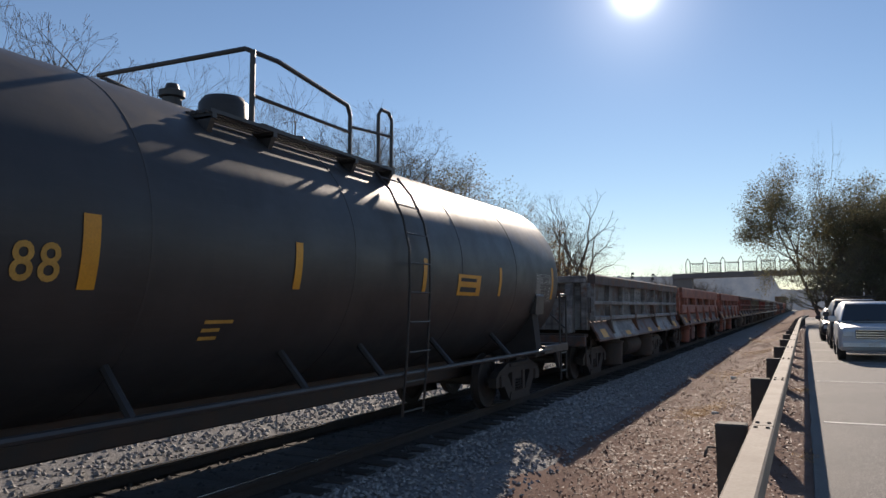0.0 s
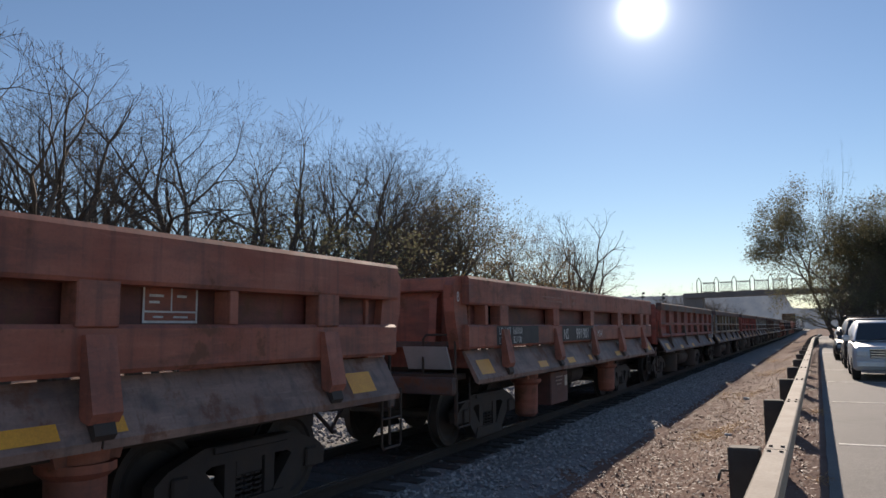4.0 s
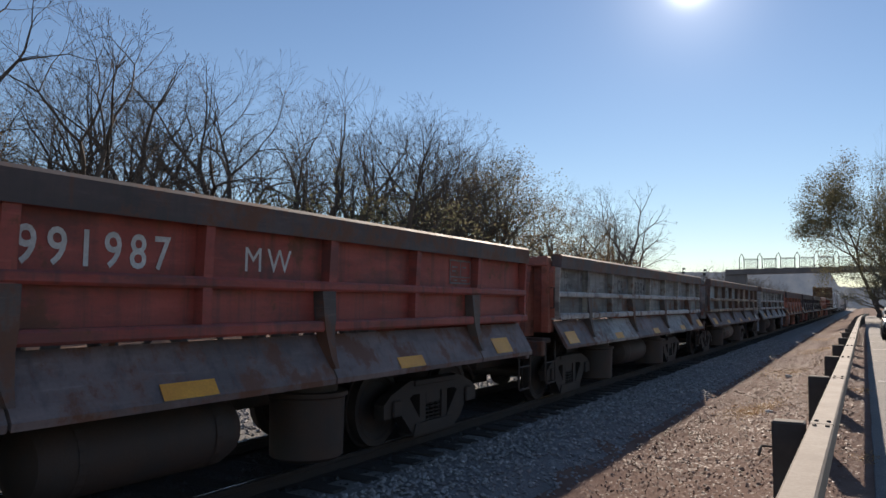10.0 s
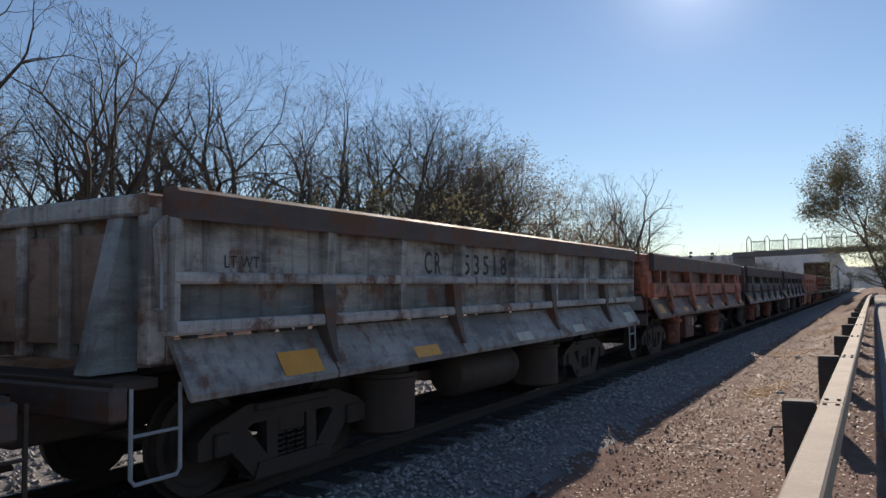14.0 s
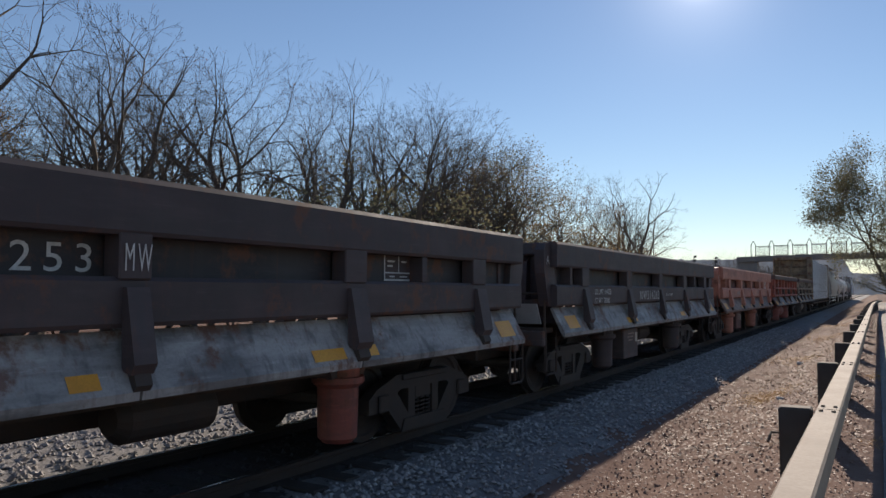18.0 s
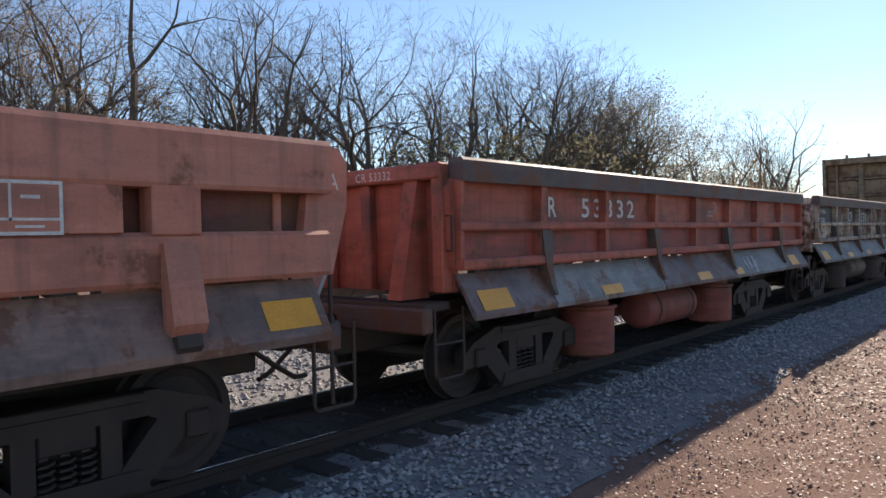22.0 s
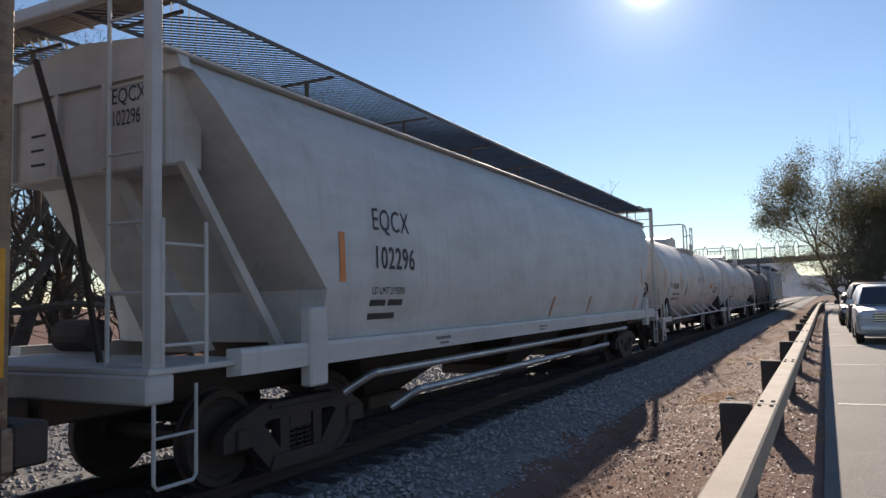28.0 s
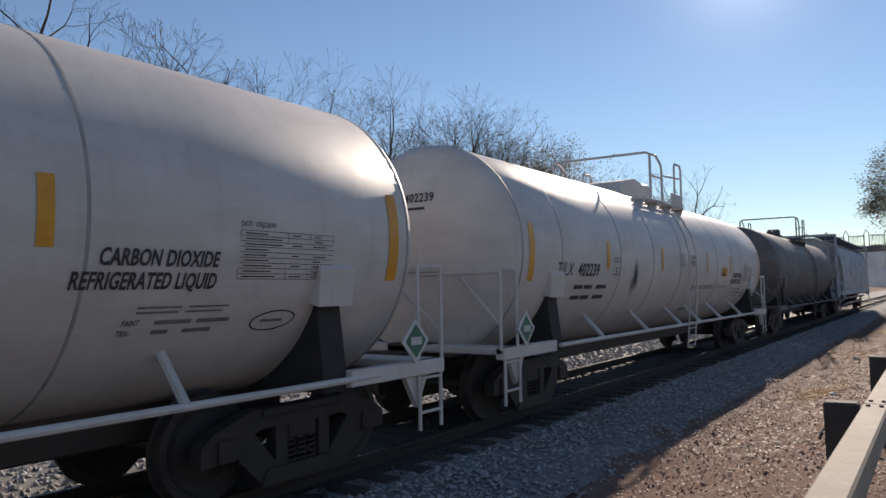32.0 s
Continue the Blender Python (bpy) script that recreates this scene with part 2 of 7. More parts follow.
GRASS = litter("straw_grass", [(0.38, 0.22, 0.10), (0.50, 0.31, 0.15), (0.34, 0.22, 0.10)], 0.7, 0.4)


def ground_material():
    m, t, b = nodes_of("bare_earth")
    big = noise_node(t, 0.25, 5.0)
    mid = noise_node(t, 2.2, 6.0, None, 0.65)
    fine = noise_node(t, 28.0, 5.0, None, 0.7)
    c = blend(t, band(t, big, 0.35, 0.65), (0.185, 0.118, 0.094), (0.23, 0.158, 0.128))
    c = blend(t, band(t, mid, 0.4, 0.68), c, (0.12, 0.065, 0.048), 0.5)
    c = blend(t, band(t, fine, 0.4, 0.7), c, (0.31, 0.19, 0.14), 0.4)
    t.links.new(c, b.inputs["Base Color"])
    b.inputs["Roughness"].default_value = 0.95
    b.inputs["Specular IOR Level"].default_value = 0.05
    relief(t, b, fine, 0.5, 0.012)
    return m


EARTH = ground_material()
# bed colour with the train's shade put into it
SHADED_BED = plain("shade_blackened_ballast", (0.045, 0.042, 0.04), (0.07, 0.062, 0.056), 2.5, 0.85, 0.0, 1.0, 22, 0.04)
BALLAST = plain("ballast_bed", (0.27, 0.26, 0.25), (0.18, 0.17, 0.165), 3.0, 0.9, 0.0, 1.0, 22, 0.04)


# ---- mesh helpers ----
class Shape:
    """Collects vertices and faces of one mesh."""

    def __init__(self):
        self.v, self.f = [], []

    def add(self, verts, faces):
        k = len(self.v)
        self.v.extend(verts)
        self.f.extend([tuple(i + k for i in f) for f in faces])
        return self

    def box(self, x0, x1, y0, y1, z0, z1, c=0.0):
        """A box with its edges cut by c."""
        if c <= 0:
            vs = [(x, y, z) for z in (z0, z1) for y in (y0, y1) for x in (x0, x1)]
            return self.add(vs, [(0, 2, 3, 1), (4, 5, 7, 6), (0, 1, 5, 4), (2, 6, 7, 3), (0, 4, 6, 2), (1, 3, 7, 5)])
        lo, hi = (x0, y0, z0), (x1, y1, z1)
        c = min(c, 0.45 * min(h - l for l, h in zip(lo, hi)))
        idx, vs = {}, []
        for sx in (0, 1):
            for sy in (0, 1):
                for sz in (0, 1):
                    s = (sx, sy, sz)
                    for ax in range(3):
                        p = [0, 0, 0]
                        for k in range(3):
                            e = hi[k] if s[k] else lo[k]
                            p[k] = e if k == ax else e + (-c if s[k] else c)
                        idx[s, ax] = len(vs)
                        vs.append(tuple(p))
        fs = []
        for ax in range(3):
            a, b = [k for k in range(3) if k != ax]
            for side in (0, 1):
                loop = []
                for va, vb in ((0, 0), (1, 0), (1, 1), (0, 1)):
                    s = [0, 0, 0]
                    s[ax], s[a], s[b] = side, va, vb
                    loop.append(idx[tuple(s), ax])
                fs.append(tuple(loop if (side == 1) == (ax != 1) else loop[::-1]))
        for ax in range(3):
            a, b = [k for k in range(3) if k != ax]
            for va in (0, 1):
                for vb in (0, 1):
                    s0, s1 = [0, 0, 0], [0, 0, 0]
                    s0[a], s0[b], s1[a], s1[b], s1[ax] = va, vb, va, vb, 1
                    s0, s1 = tuple(s0), tuple(s1)
                    q = (idx[s0, a], idx[s1, a], idx[s1, b], idx[s0, b])
                    fs.append(q if (va == vb) != (ax == 1) else q[::-1])
        for sx in (0, 1):
            for sy in (0, 1):
                for sz in (0, 1):
                    s = (sx, sy, sz)
                    q = (idx[s, 0], idx[s, 1], idx[s, 2])
                    fs.append(q if (sx + sy + sz) % 2 else q[::-1])
        return self.add(vs, fs)

    def prism(self, outline, axis, a, b):
        """A flat outline drawn through from a to b along an axis; the outline's two numbers are the other axes in order."""
        n = len(outline)

        def at(p, h):
            q = list(p)
            q.insert("xyz".index(axis), h)
            return tuple(q)
        vs = [at(p, a) for p in outline] + [at(p, b) for p in outline]
        fs = [tuple(range(n))[::-1], tuple(range(n, 2 * n))] + [(i, (i + 1) % n, n + (i + 1) % n, n + i) for i in range(n)]
        return self.add(vs, fs)

    def tube(self, pts, r, seg=8, r2=None, cap=True):
        """A round bar along points, tapering to r2."""
        pts = [Vector(p) for p in pts]
        n = len(pts)
        vs, fs = [], []
        side = None
        for i, p in enumerate(pts):
            d = (pts[min(i + 1, n - 1)] - pts[max(i - 1, 0)]).normalized()
            if side is None:
                side = d.orthogonal().normalized()
            else:
                side = (side - d * side.dot(d)).normalized()
            up = d.cross(side)
            rr = r if r2 is None else r + (r2 - r) * i / (n - 1)
            for k in range(seg):
                a = 2 * math.pi * k / seg
                vs.append(tuple(p + (side * math.cos(a) + up * math.sin(a)) * rr))
        for i in range(n - 1):
            for k in range(seg):
                j = (k + 1) % seg
                fs.append((i * seg + k, i * seg + j, (i + 1) * seg + j, (i + 1) * seg + k))
        if cap:
            fs += [tuple(range(seg))[::-1], tuple(range((n - 1) * seg, n * seg))]
        return self.add(vs, fs)

    def lathe(self, outline, centre, axis, seg=32):
        """Turns an outline of (along, radius) round an axis through centre."""
        k = "xyz".index(axis)
        o = [j for j in range(3) if j != k]
        vs, fs = [], []
        for u, r in outline:
            for i in range(seg):
                a = 2 * math.pi * i / seg
                p = [0, 0, 0]
                p[k], p[o[0]], p[o[1]] = centre[k] + u, centre[o[0]] + r * math.cos(a), centre[o[1]] + r * math.sin(a)
                vs.append(tuple(p))
        for q in range(len(outline) - 1):
            for i in range(seg):
                j = (i + 1) % seg
                fs.append((q * seg + i, q * seg + j, (q + 1) * seg + j, (q + 1) * seg + i))
        return self.add(vs, fs)

    def mesh(self, name, material, smooth=False):
        me = bpy.data.meshes.new(name)
        me.from_pydata(self.v, [], self.f)
        me.materials.append(material)
        if smooth:
            me.polygons.foreach_set("use_smooth", [True] * len(me.polygons))
        me.update()
        return me


def fix(me):
    """Faces turned outward."""
    bm = bmesh.new()
    bm.from_mesh(me)
    bmesh.ops.recalc_face_normals(bm, faces=bm.faces)
    bm.to_mesh(me)
    bm.free()
    return me


def part(name, shape, material, parent, label="", smooth=False):
    ob = new(name, fix(shape.mesh(name, material, smooth)))
    ob.parent = parent
    return tagged(ob, label)


def again(ob, parent, m=None):
    """Another part on the same mesh."""
    o = new(ob.name.split(".")[0], ob.data)
    o.parent = parent
    if m:
        o.matrix_basis = m
    return o


def thing(name, label, category, group="", kind="", at=None):
    ob = new(name)
    if at:
        ob.matrix_basis = at
    return tagged(ob, label, category, group, kind)


def smooth_by_angle(ob, degrees=35):
    me = ob.data
    me.polygons.foreach_set("use_smooth", [True] * len(me.polygons))
    bm = bmesh.new()
    bm.from_mesh(me)
    for e in bm.edges:
        e.smooth = len(e.link_faces) == 2 and e.calc_face_angle(0) < radians(degrees)
    bm.to_mesh(me)
    bm.free()
    return ob


LETTER_CACHE = {}


def letters(text, size, spread=1.0, bold=0.0):
    """The mesh data of a line of writing: its points and faces, flat, from its left end on the base line."""
    key = (text, size, spread, bold)
    if key not in LETTER_CACHE:
        cu = bpy.data.curves.new("writing", "FONT")
        cu.body, cu.size, cu.space_character, cu.offset, cu.resolution_u = text, size, spread, bold, 3
        ob = new("writing", cu)
        dg = bpy.context.evaluated_depsgraph_get()
        me = bpy.data.meshes.new_from_object(ob.evaluated_get(dg))
        LETTER_CACHE[key] = ([tuple(v.co) for v in me.vertices], [tuple(p.vertices) for p in me.polygons])
        bpy.data.objects.remove(ob)
        bpy.data.meshes.remove(me)
        bpy.data.curves.remove(cu)
    return LETTER_CACHE[key]


def writing(text, where, u, z, size, material, parent, narrow=1.0, spread=1.0, bold=0.0, slant=0.0, to=None, heavy=None):
    """Lettering laid on a side; where(u, z) gives the place on the surface; with to, it is spread to end there."""
    # heavier strokes only where no sharp inner corners would overlap
    vs, fs = letters(text, size, 1.35 if to else spread, heavy if heavy is not None else 0.0 if set(text) & set("MNWAKX") else bold)
    if to:
        narrow = (to - u) / max(v[0] for v in vs)
    sh = Shape()
    sh.add([where(u + x * narrow + slant * y, z + y) for x, y, _ in vs], fs)
    ob = new("lettering", sh.mesh("lettering", material))
    ob.parent = parent
    return ob


def flat_side(x):
    return lambda u, z: (x, u, z)


def round_side(r, zc, lift=0.006):
    return lambda u, z: (math.sqrt(max(0.0, (r + lift) ** 2 - (z - zc) ** 2)), u, z)


def decal(name, where, u0, u1, z0, z1, material, parent, label="", steps=8):
    """A thin sheet that follows a side."""
    sh = Shape()
    n = steps
    vs = [where(u, z0 + (z1 - z0) * i / n) for i in range(n + 1) for u in (u0, u1)]
    sh.add(vs, [(2 * i, 2 * i + 1, 2 * i + 3, 2 * i + 2) for i in range(n)])
    ob = new(name, sh.mesh(name, material))
    ob.parent = parent
    return tagged(ob, label)


# ---- ground ----
TRACK_X, RAIL_Z = -5.86, -0.05
PROFILE = [(-900, 2.0), (-300, 0.4), (-60, 0.2), (-24, -0.2), (-16.5, -0.7), (-14.6, -0.8), (-12.9, -0.42), (-8.3, -0.36), (-7.9, -0.30), (-3.95, -0.27), (-3.55, -0.32),
           (-2.7, -0.56), (-2.1, -0.53), (-1.4, -0.30), (-0.75, -0.06), (-0.45, -0.02), (0.02, -0.012), (0.04, -0.03), (9.4, -0.03), (9.6, 0.0), (40, 0.1), (300, 0.4), (900, 2.0)]


def ground_z(x):
    for (a, za), (b, zb) in zip(PROFILE, PROFILE[1:]):
        if a <= x <= b:
            return za + (zb - za) * (x - a) / (b - a)
    return 0.0


def build_ground():
    xs = [p[0] for p in PROFILE]
    xs = sorted(set(xs + [round(-3.5 + 0.16 * i, 2) for i in range(20)]))
    ys = [-60, -20, -8, -4] + [round(-2 + 0.35 * i, 2) for i in range(100)] + [34 + 2.5 * i for i in range(30)] + [112, 130, 160, 220, 320, 500, 900]
    vs, fs = [], []
    for y in ys:
        for x in xs:
            z = ground_z(x)
            if -3.6 < x < -0.3 and y < 110:
                z += 0.035 * noise.noise((x * 1.7, y * 1.1, 0)) + 0.02 * noise.noise((x * 5, y * 4, 3))
            vs.append((x, y, z))
    n = len(xs)
    for j in range(len(ys) - 1):
        for i in range(n - 1):
            fs.append((j * n + i, j * n + i + 1, (j + 1) * n + i + 1, (j + 1) * n + i))
    sh = Shape().add(vs, fs)
    ob = new("ground", sh.mesh("ground", EARTH, True))
    tagged(ob, "bare brown earth strewn with gravel and dead leaves", "ground", kind="structure")
    # the stone bed under the track
    prof = [(-14.5, -0.76), (-12.8, -0.33), (-8.25, -0.29), (-7.35, -0.22), (-4.3, -0.22), (-3.6, -0.28), (-3.15, -0.425)]
    ys = [-40, -4] + [-2 + 0.5 * i for i in range(80)] + [40 + 5 * i for i in range(60)] + [600]
    vs, fs = [], []
    sub = []
    for (a, za), (b, zb) in zip(prof, prof[1:]):
        k = max(2, int((b - a) / 0.2))
        sub += [(a + (b - a) * i / k, za + (zb - za) * i / k) for i in range(k)]
    sub.append(prof[-1])
    for y in ys:
        for x, z in sub:
            vs.append((x, y, z + (0.02 * noise.noise((x * 4, y * 3, 7)) if y < 60 else 0)))
    n = len(sub)
    for j in range(len(ys) - 1):
        for i in range(n - 1):
            fs.append((j * n + i, j * n + i + 1, (j + 1) * n + i + 1, (j + 1) * n + i))
    ob = new("ballast_bed", Shape().add(vs, fs).mesh("ballast_bed", BALLAST, True))
    tagged(ob, "grey crushed-stone bed under the railway track", "ballast", kind="structure")
    # dark strip along the rails, painting the shade under the train
    s, ys = Shape(), [-40] + [-4 + 0.8 * i for i in range(120)] + [100, 200, 400, 600]
    cols = (0.0, 0.25, 0.5, 0.75, 1.0)
    for y in ys:
        a, b = -7.05 + 0.16 * noise.noise((y * 0.9, 1, 0)), -4.55 + 0.16 * noise.noise((y * 0.9, 6, 0))
        s.v += [(a + (b - a) * c, y, -0.202 + (-0.03 if c in (0.0, 1.0) else 0.0)) for c in cols]
    s.f += [(5 * j + i, 5 * j + i + 1, 5 * j + i + 6, 5 * j + i + 5) for j in range(len(ys) - 1) for i in range(4)]
    ob = new("fouled_ballast_bed", s.mesh("fouled_ballast_bed", SHADED_BED, True))
    tagged(ob, "ballast between and beside the rails, blackened for the train's shade", "ballast", kind="structure")


build_ground()


def pebble(sh, rng, x, y, z, r):
    """A rough stone of eight faces and a cut top."""
    a0 = rng.uniform(0, 6.28)
    ring = [(x + r * rng.uniform(0.7, 1.2) * math.cos(a0 + k * 1.257), y + r * rng.uniform(0.7, 1.2) * math.sin(a0 + k * 1.257), z + r * rng.uniform(-0.25, 0.35)) for k in range(5)]
    top = (x + r * rng.uniform(-0.35, 0.35), y + r * rng.uniform(-0.35, 0.35), z + r * rng.uniform(0.55, 1.0))
    low = (x, y, z - r * 0.7)
    sh.add(ring + [top, low], [(k, (k + 1) % 5, 5) for k in range(5)] + [((k + 1) % 5, k, 6) for k in range(5)])


def scatter_stones():
    rng = random.Random(4)
    near, far, between = Shape(), Shape(), Shape()

    def bed(x):
        if x > -3.6:
            return -0.28 - (x + 3.6) / 0.85 * 0.274
        if x > -4.3:
            return -0.22 - (x + 4.3) / 0.7 * 0.06
        if x > -7.35:
            return -0.22
        if x > -8.25:
            return -0.22 + (x + 7.35) / 0.9 * 0.07
        return -0.29 + (x + 8.25) * 0.009 if x > -12.8 else -0.33 + (x + 12.8) * 0.253
    for _ in range(18000):
        y = rng.uniform(-9, -1) if rng.random() < 0.1 else -1.5 + 44 * rng.random() ** 1.9
        x = rng.uniform(-4.95, -3.0)
        if x > -3.3 and rng.random() < (x + 3.3) * 2.8 + 0.1:
            continue
        pebble(between if x < -4.62 + 0.25 * noise.noise((y * 0.8, x, 3)) else near, rng, x, y, bed(x) + (0.01 if x > -4.5 else -0.012), rng.uniform(0.017, 0.037) * (1 + 0.25 * (y > 12)))
    for _ in range(22000):
        y = rng.uniform(-9, -1) if rng.random() < 0.1 else -1.5 + 46 * rng.random() ** 1.5
        x = rng.uniform(-13.8, -6.8) if rng.random() < 0.85 else rng.uniform(-6.8, -4.8)
        pebble(far if x < -7.0 + 0.2 * noise.noise((y * 0.8, x, 5)) else between, rng, x, y, bed(x) + 0.01, rng.uniform(0.025, 0.05) * (1 + 0.25 * (y > 12)))
    for s, w, mt in ((near, "loose angular grey ballast stones beside the road-side rail", STONES), (far, "loose angular grey ballast stones beyond the rails", STONES), (between, "ballast stones between the rails, blackened for the train's shade", SHADED_STONES)):
        ob = new("ballast_stones", s.mesh("ballast_stones", mt))
        tagged(ob, w, "ballast", kind="stuff")
    # gravel and dead leaves on the sunlit strip
    grit, leaves, straw = Shape(), Shape(), Shape()
    for _ in range(11000):
        y = rng.uniform(-9, 0) if rng.random() < 0.13 else -0.5 + 50 * rng.random() ** 1.9
        x = rng.uniform(-2.9, -0.2)
        pebble(grit, rng, x, y, ground_z(x) + 0.006, rng.uniform(0.005, 0.015) * (1 + 0.5 * (y > 8)) * (1.9 if rng.random() < 0.05 else 1))
    for _ in range(46000):
        y = rng.uniform(-9, 0) if rng.random() < 0.13 else -0.5 + 62 * rng.random() ** 1.8
        x = rng.uniform(-3.0, -0.05)
        z = ground_z(x) + rng.uniform(0.01, 0.035)
        a, s = rng.uniform(0, 6.28), rng.uniform(0.007, 0.022) * (1 + 0.5 * (y > 10))
        dx, dy = math.cos(a) * s, math.sin(a) * s
        h = rng.uniform(-0.25, 0.25) * s
        leaves.add([(x - dx, y - dy, z + h), (x + dy * 0.6, y - dx * 0.6, z + rng.uniform(0, 0.3) * s), (x + dx, y + dy, z - h + 0.3 * s), (x - dy * 0.6, y + dx * 0.6, z)], [(0, 1, 2), (0, 2, 3)])
    for cx, cy, n, rad in ((-2.0, 16.4, 1700, 0.5), (-2.3, 26.0, 900, 0.8), (-0.05, 17.0, 160, 0.25), (0.0, 9.6, 70, 0.16), (-1.9, 38, 1200, 1.2), (-2.6, 52, 1200, 1.5)):
        for _ in range(n):
            x, y = cx + rng.gauss(0, rad * 0.5), cy + rng.gauss(0, rad * 1.2)
            z = ground_z(x)
            dx, dy, h = rng.gauss(0, 0.06), rng.gauss(0, 0.06), rng.uniform(0.015, 0.05)
            straw.add([(x - 0.008, y, z + 0.012), (x + 0.008, y, z + 0.012), (x + dx, y + dy, z + h)], [(0, 1, 2)])
    for s, nm, mt, lb in ((grit, "gravel", GRIT, "fine brown grit on the bare earth"), (leaves, "leaf_litter", LITTER, "dry reddish-brown leaves lying on the earth"), (straw, "dry_grass", GRASS, "low tufts of straw-coloured dry grass")):
        ob = new(nm, s.mesh(nm, mt))
        tagged(ob, lb, nm.replace("_", " "), kind="stuff")
    for x, y, r in ((-1.62, 15.3, 0.07), (-2.03, 24.4, 0.09)):
        s = Shape().box(-r, r, -r * 0.6, r * 0.6, 0, r * 0.9, 0.02)
        ob = new("litter_scrap", fix(s.mesh("litter_scrap", LINE)))
        ob.matrix_basis = pose(x, y, ground_z(x) + 0.0, 0, 8, 25)
        tagged(ob, "crumpled scrap of white paper on the earth", "litter")
    s = Shape().tube([(-0.35, -0.1, 0.03), (-0.1, 0.05, 0.09), (0.12, 0.0, 0.07), (0.33, 0.1, 0.12)], 0.02, 7, 0.008)
    ob = new("dead_branch", fix(s.mesh("dead_branch", BARK, True)))
    ob.matrix_basis = pose(-1.1, 10.3, ground_z(-1.1), 0, 0, 60)
    tagged(ob, "dead grey branch lying on the earth bank", "branch")


# ---- railway track ----
def rail_outline():
    h = [(-0.068, 0), (-0.068, 0.012), (-0.012, 0.03), (-0.009, 0.11), (-0.036, 0.125), (-0.036, 0.158), (-0.028, 0.166)]
    return h + [(-x, z) for x, z in reversed(h)]


def build_track():
    tr = thing("railway_track", "single railway track of rusty rails on dark wooden sleepers", "railway track", kind="structure", at=pose(TRACK_X, 0, RAIL_Z - 0.17))
    for x in (-0.755, 0.755):
        s, sg = Shape().prism([(x + a, b) for a, b in rail_outline()], "y", -60, 500), math.copysign(1, x)
        rail = part("rail", s, RAIL, tr)
        t = Shape().prism([(x - sg * 0.006, 0.1675), (x - sg * 0.006, 0.160), (x - sg * 0.033, 0.160), (x - sg * 0.029, 0.1675)][::int(-sg)], "y", -60, 500)
        part("rail_head", t, BRIGHT, rail, "bright worn running surface")
    me = fix(Shape().box(-1.3, 1.3, -0.115, 0.115, -0.17, 0.0, 0.012).mesh("sleeper", SLEEPER))
    rng = random.Random(8)
    for i in range(290):
        o = new("sleeper", me)
        o.parent = tr
        o.matrix_basis = pose(rng.uniform(-0.04, 0.04), -6 + 0.5 * i, 0.03 + rng.uniform(-0.012, 0.006), 0, 0, rng.uniform(-1.2, 1.2))
    plate = fix(Shape().box(-0.18, 0.18, -0.09, 0.09, 0.0, 0.018, 0.004).mesh("tie_plate", RAIL))
    for i in range(0, 70):
        for x in (-0.755, 0.755):
            o = new("tie_plate", plate)
            o.parent = tr
            o.matrix_basis = pose(x, -2 + 0.5 * i, -0.002)
    rest = Shape()
    for i in range(500):
        rest.box(-1.3, 1.3, 139 + 0.5 * i, 139.23 + 0.5 * i, -0.17, 0.0)
    ob = part("sleepers", rest, SLEEPER, tr)
    tagged(ob, kind="stuff")


# ---- road ----
def build_road():
    s = Shape()
    rng = random.Random(3)
    ys = [-12 + 0.6 * i for i in range(230)]
    edge = [0.03 + 0.03 * noise.noise((y * 0.9, 0, 0)) + 0.012 * noise.noise((y * 5, 2, 0)) for y in ys]
    vs = []
    for y, e in zip(ys, edge):
        vs += [(e - 0.03, y, -0.05), (e, y, 0.0), (4.2, y, 0.03), (9.3, y, 0.0)]
    fs = [(4 * j + i, 4 * j + i + 1, 4 * j + i + 5, 4 * j + i + 4) for j in range(len(ys) - 1) for i in range(3)]
    road = new("road", s.add(vs, fs).mesh("road", ASPHALT, False))
    tagged(road, "worn grey asphalt road with a marked parking lane", "road", kind="structure")
    for k in range(-1, 8):
        y = 12.5 + 6.68 * k
        if y < 0:
            continue
        m = Shape()
        xs = [0.2 + 0.115 * i for i in range(20)]
        vs = []
        for x in xs:
            z = x / 4.2 * 0.03 + 0.005
            vs += [(x, y - 0.05 + rng.uniform(-0.006, 0.006), z), (x, y + 0.05 + rng.uniform(-0.006, 0.006), z)]
        m.add(vs, [(2 * i, 2 * i + 2, 2 * i + 3, 2 * i + 1) for i in range(19)])
        ob = new("parking_line", m.mesh("parking_line", LINE))
        tagged(ob, "worn white parking-bay line on the asphalt", "road marking", "parking-bay lines", "structure")


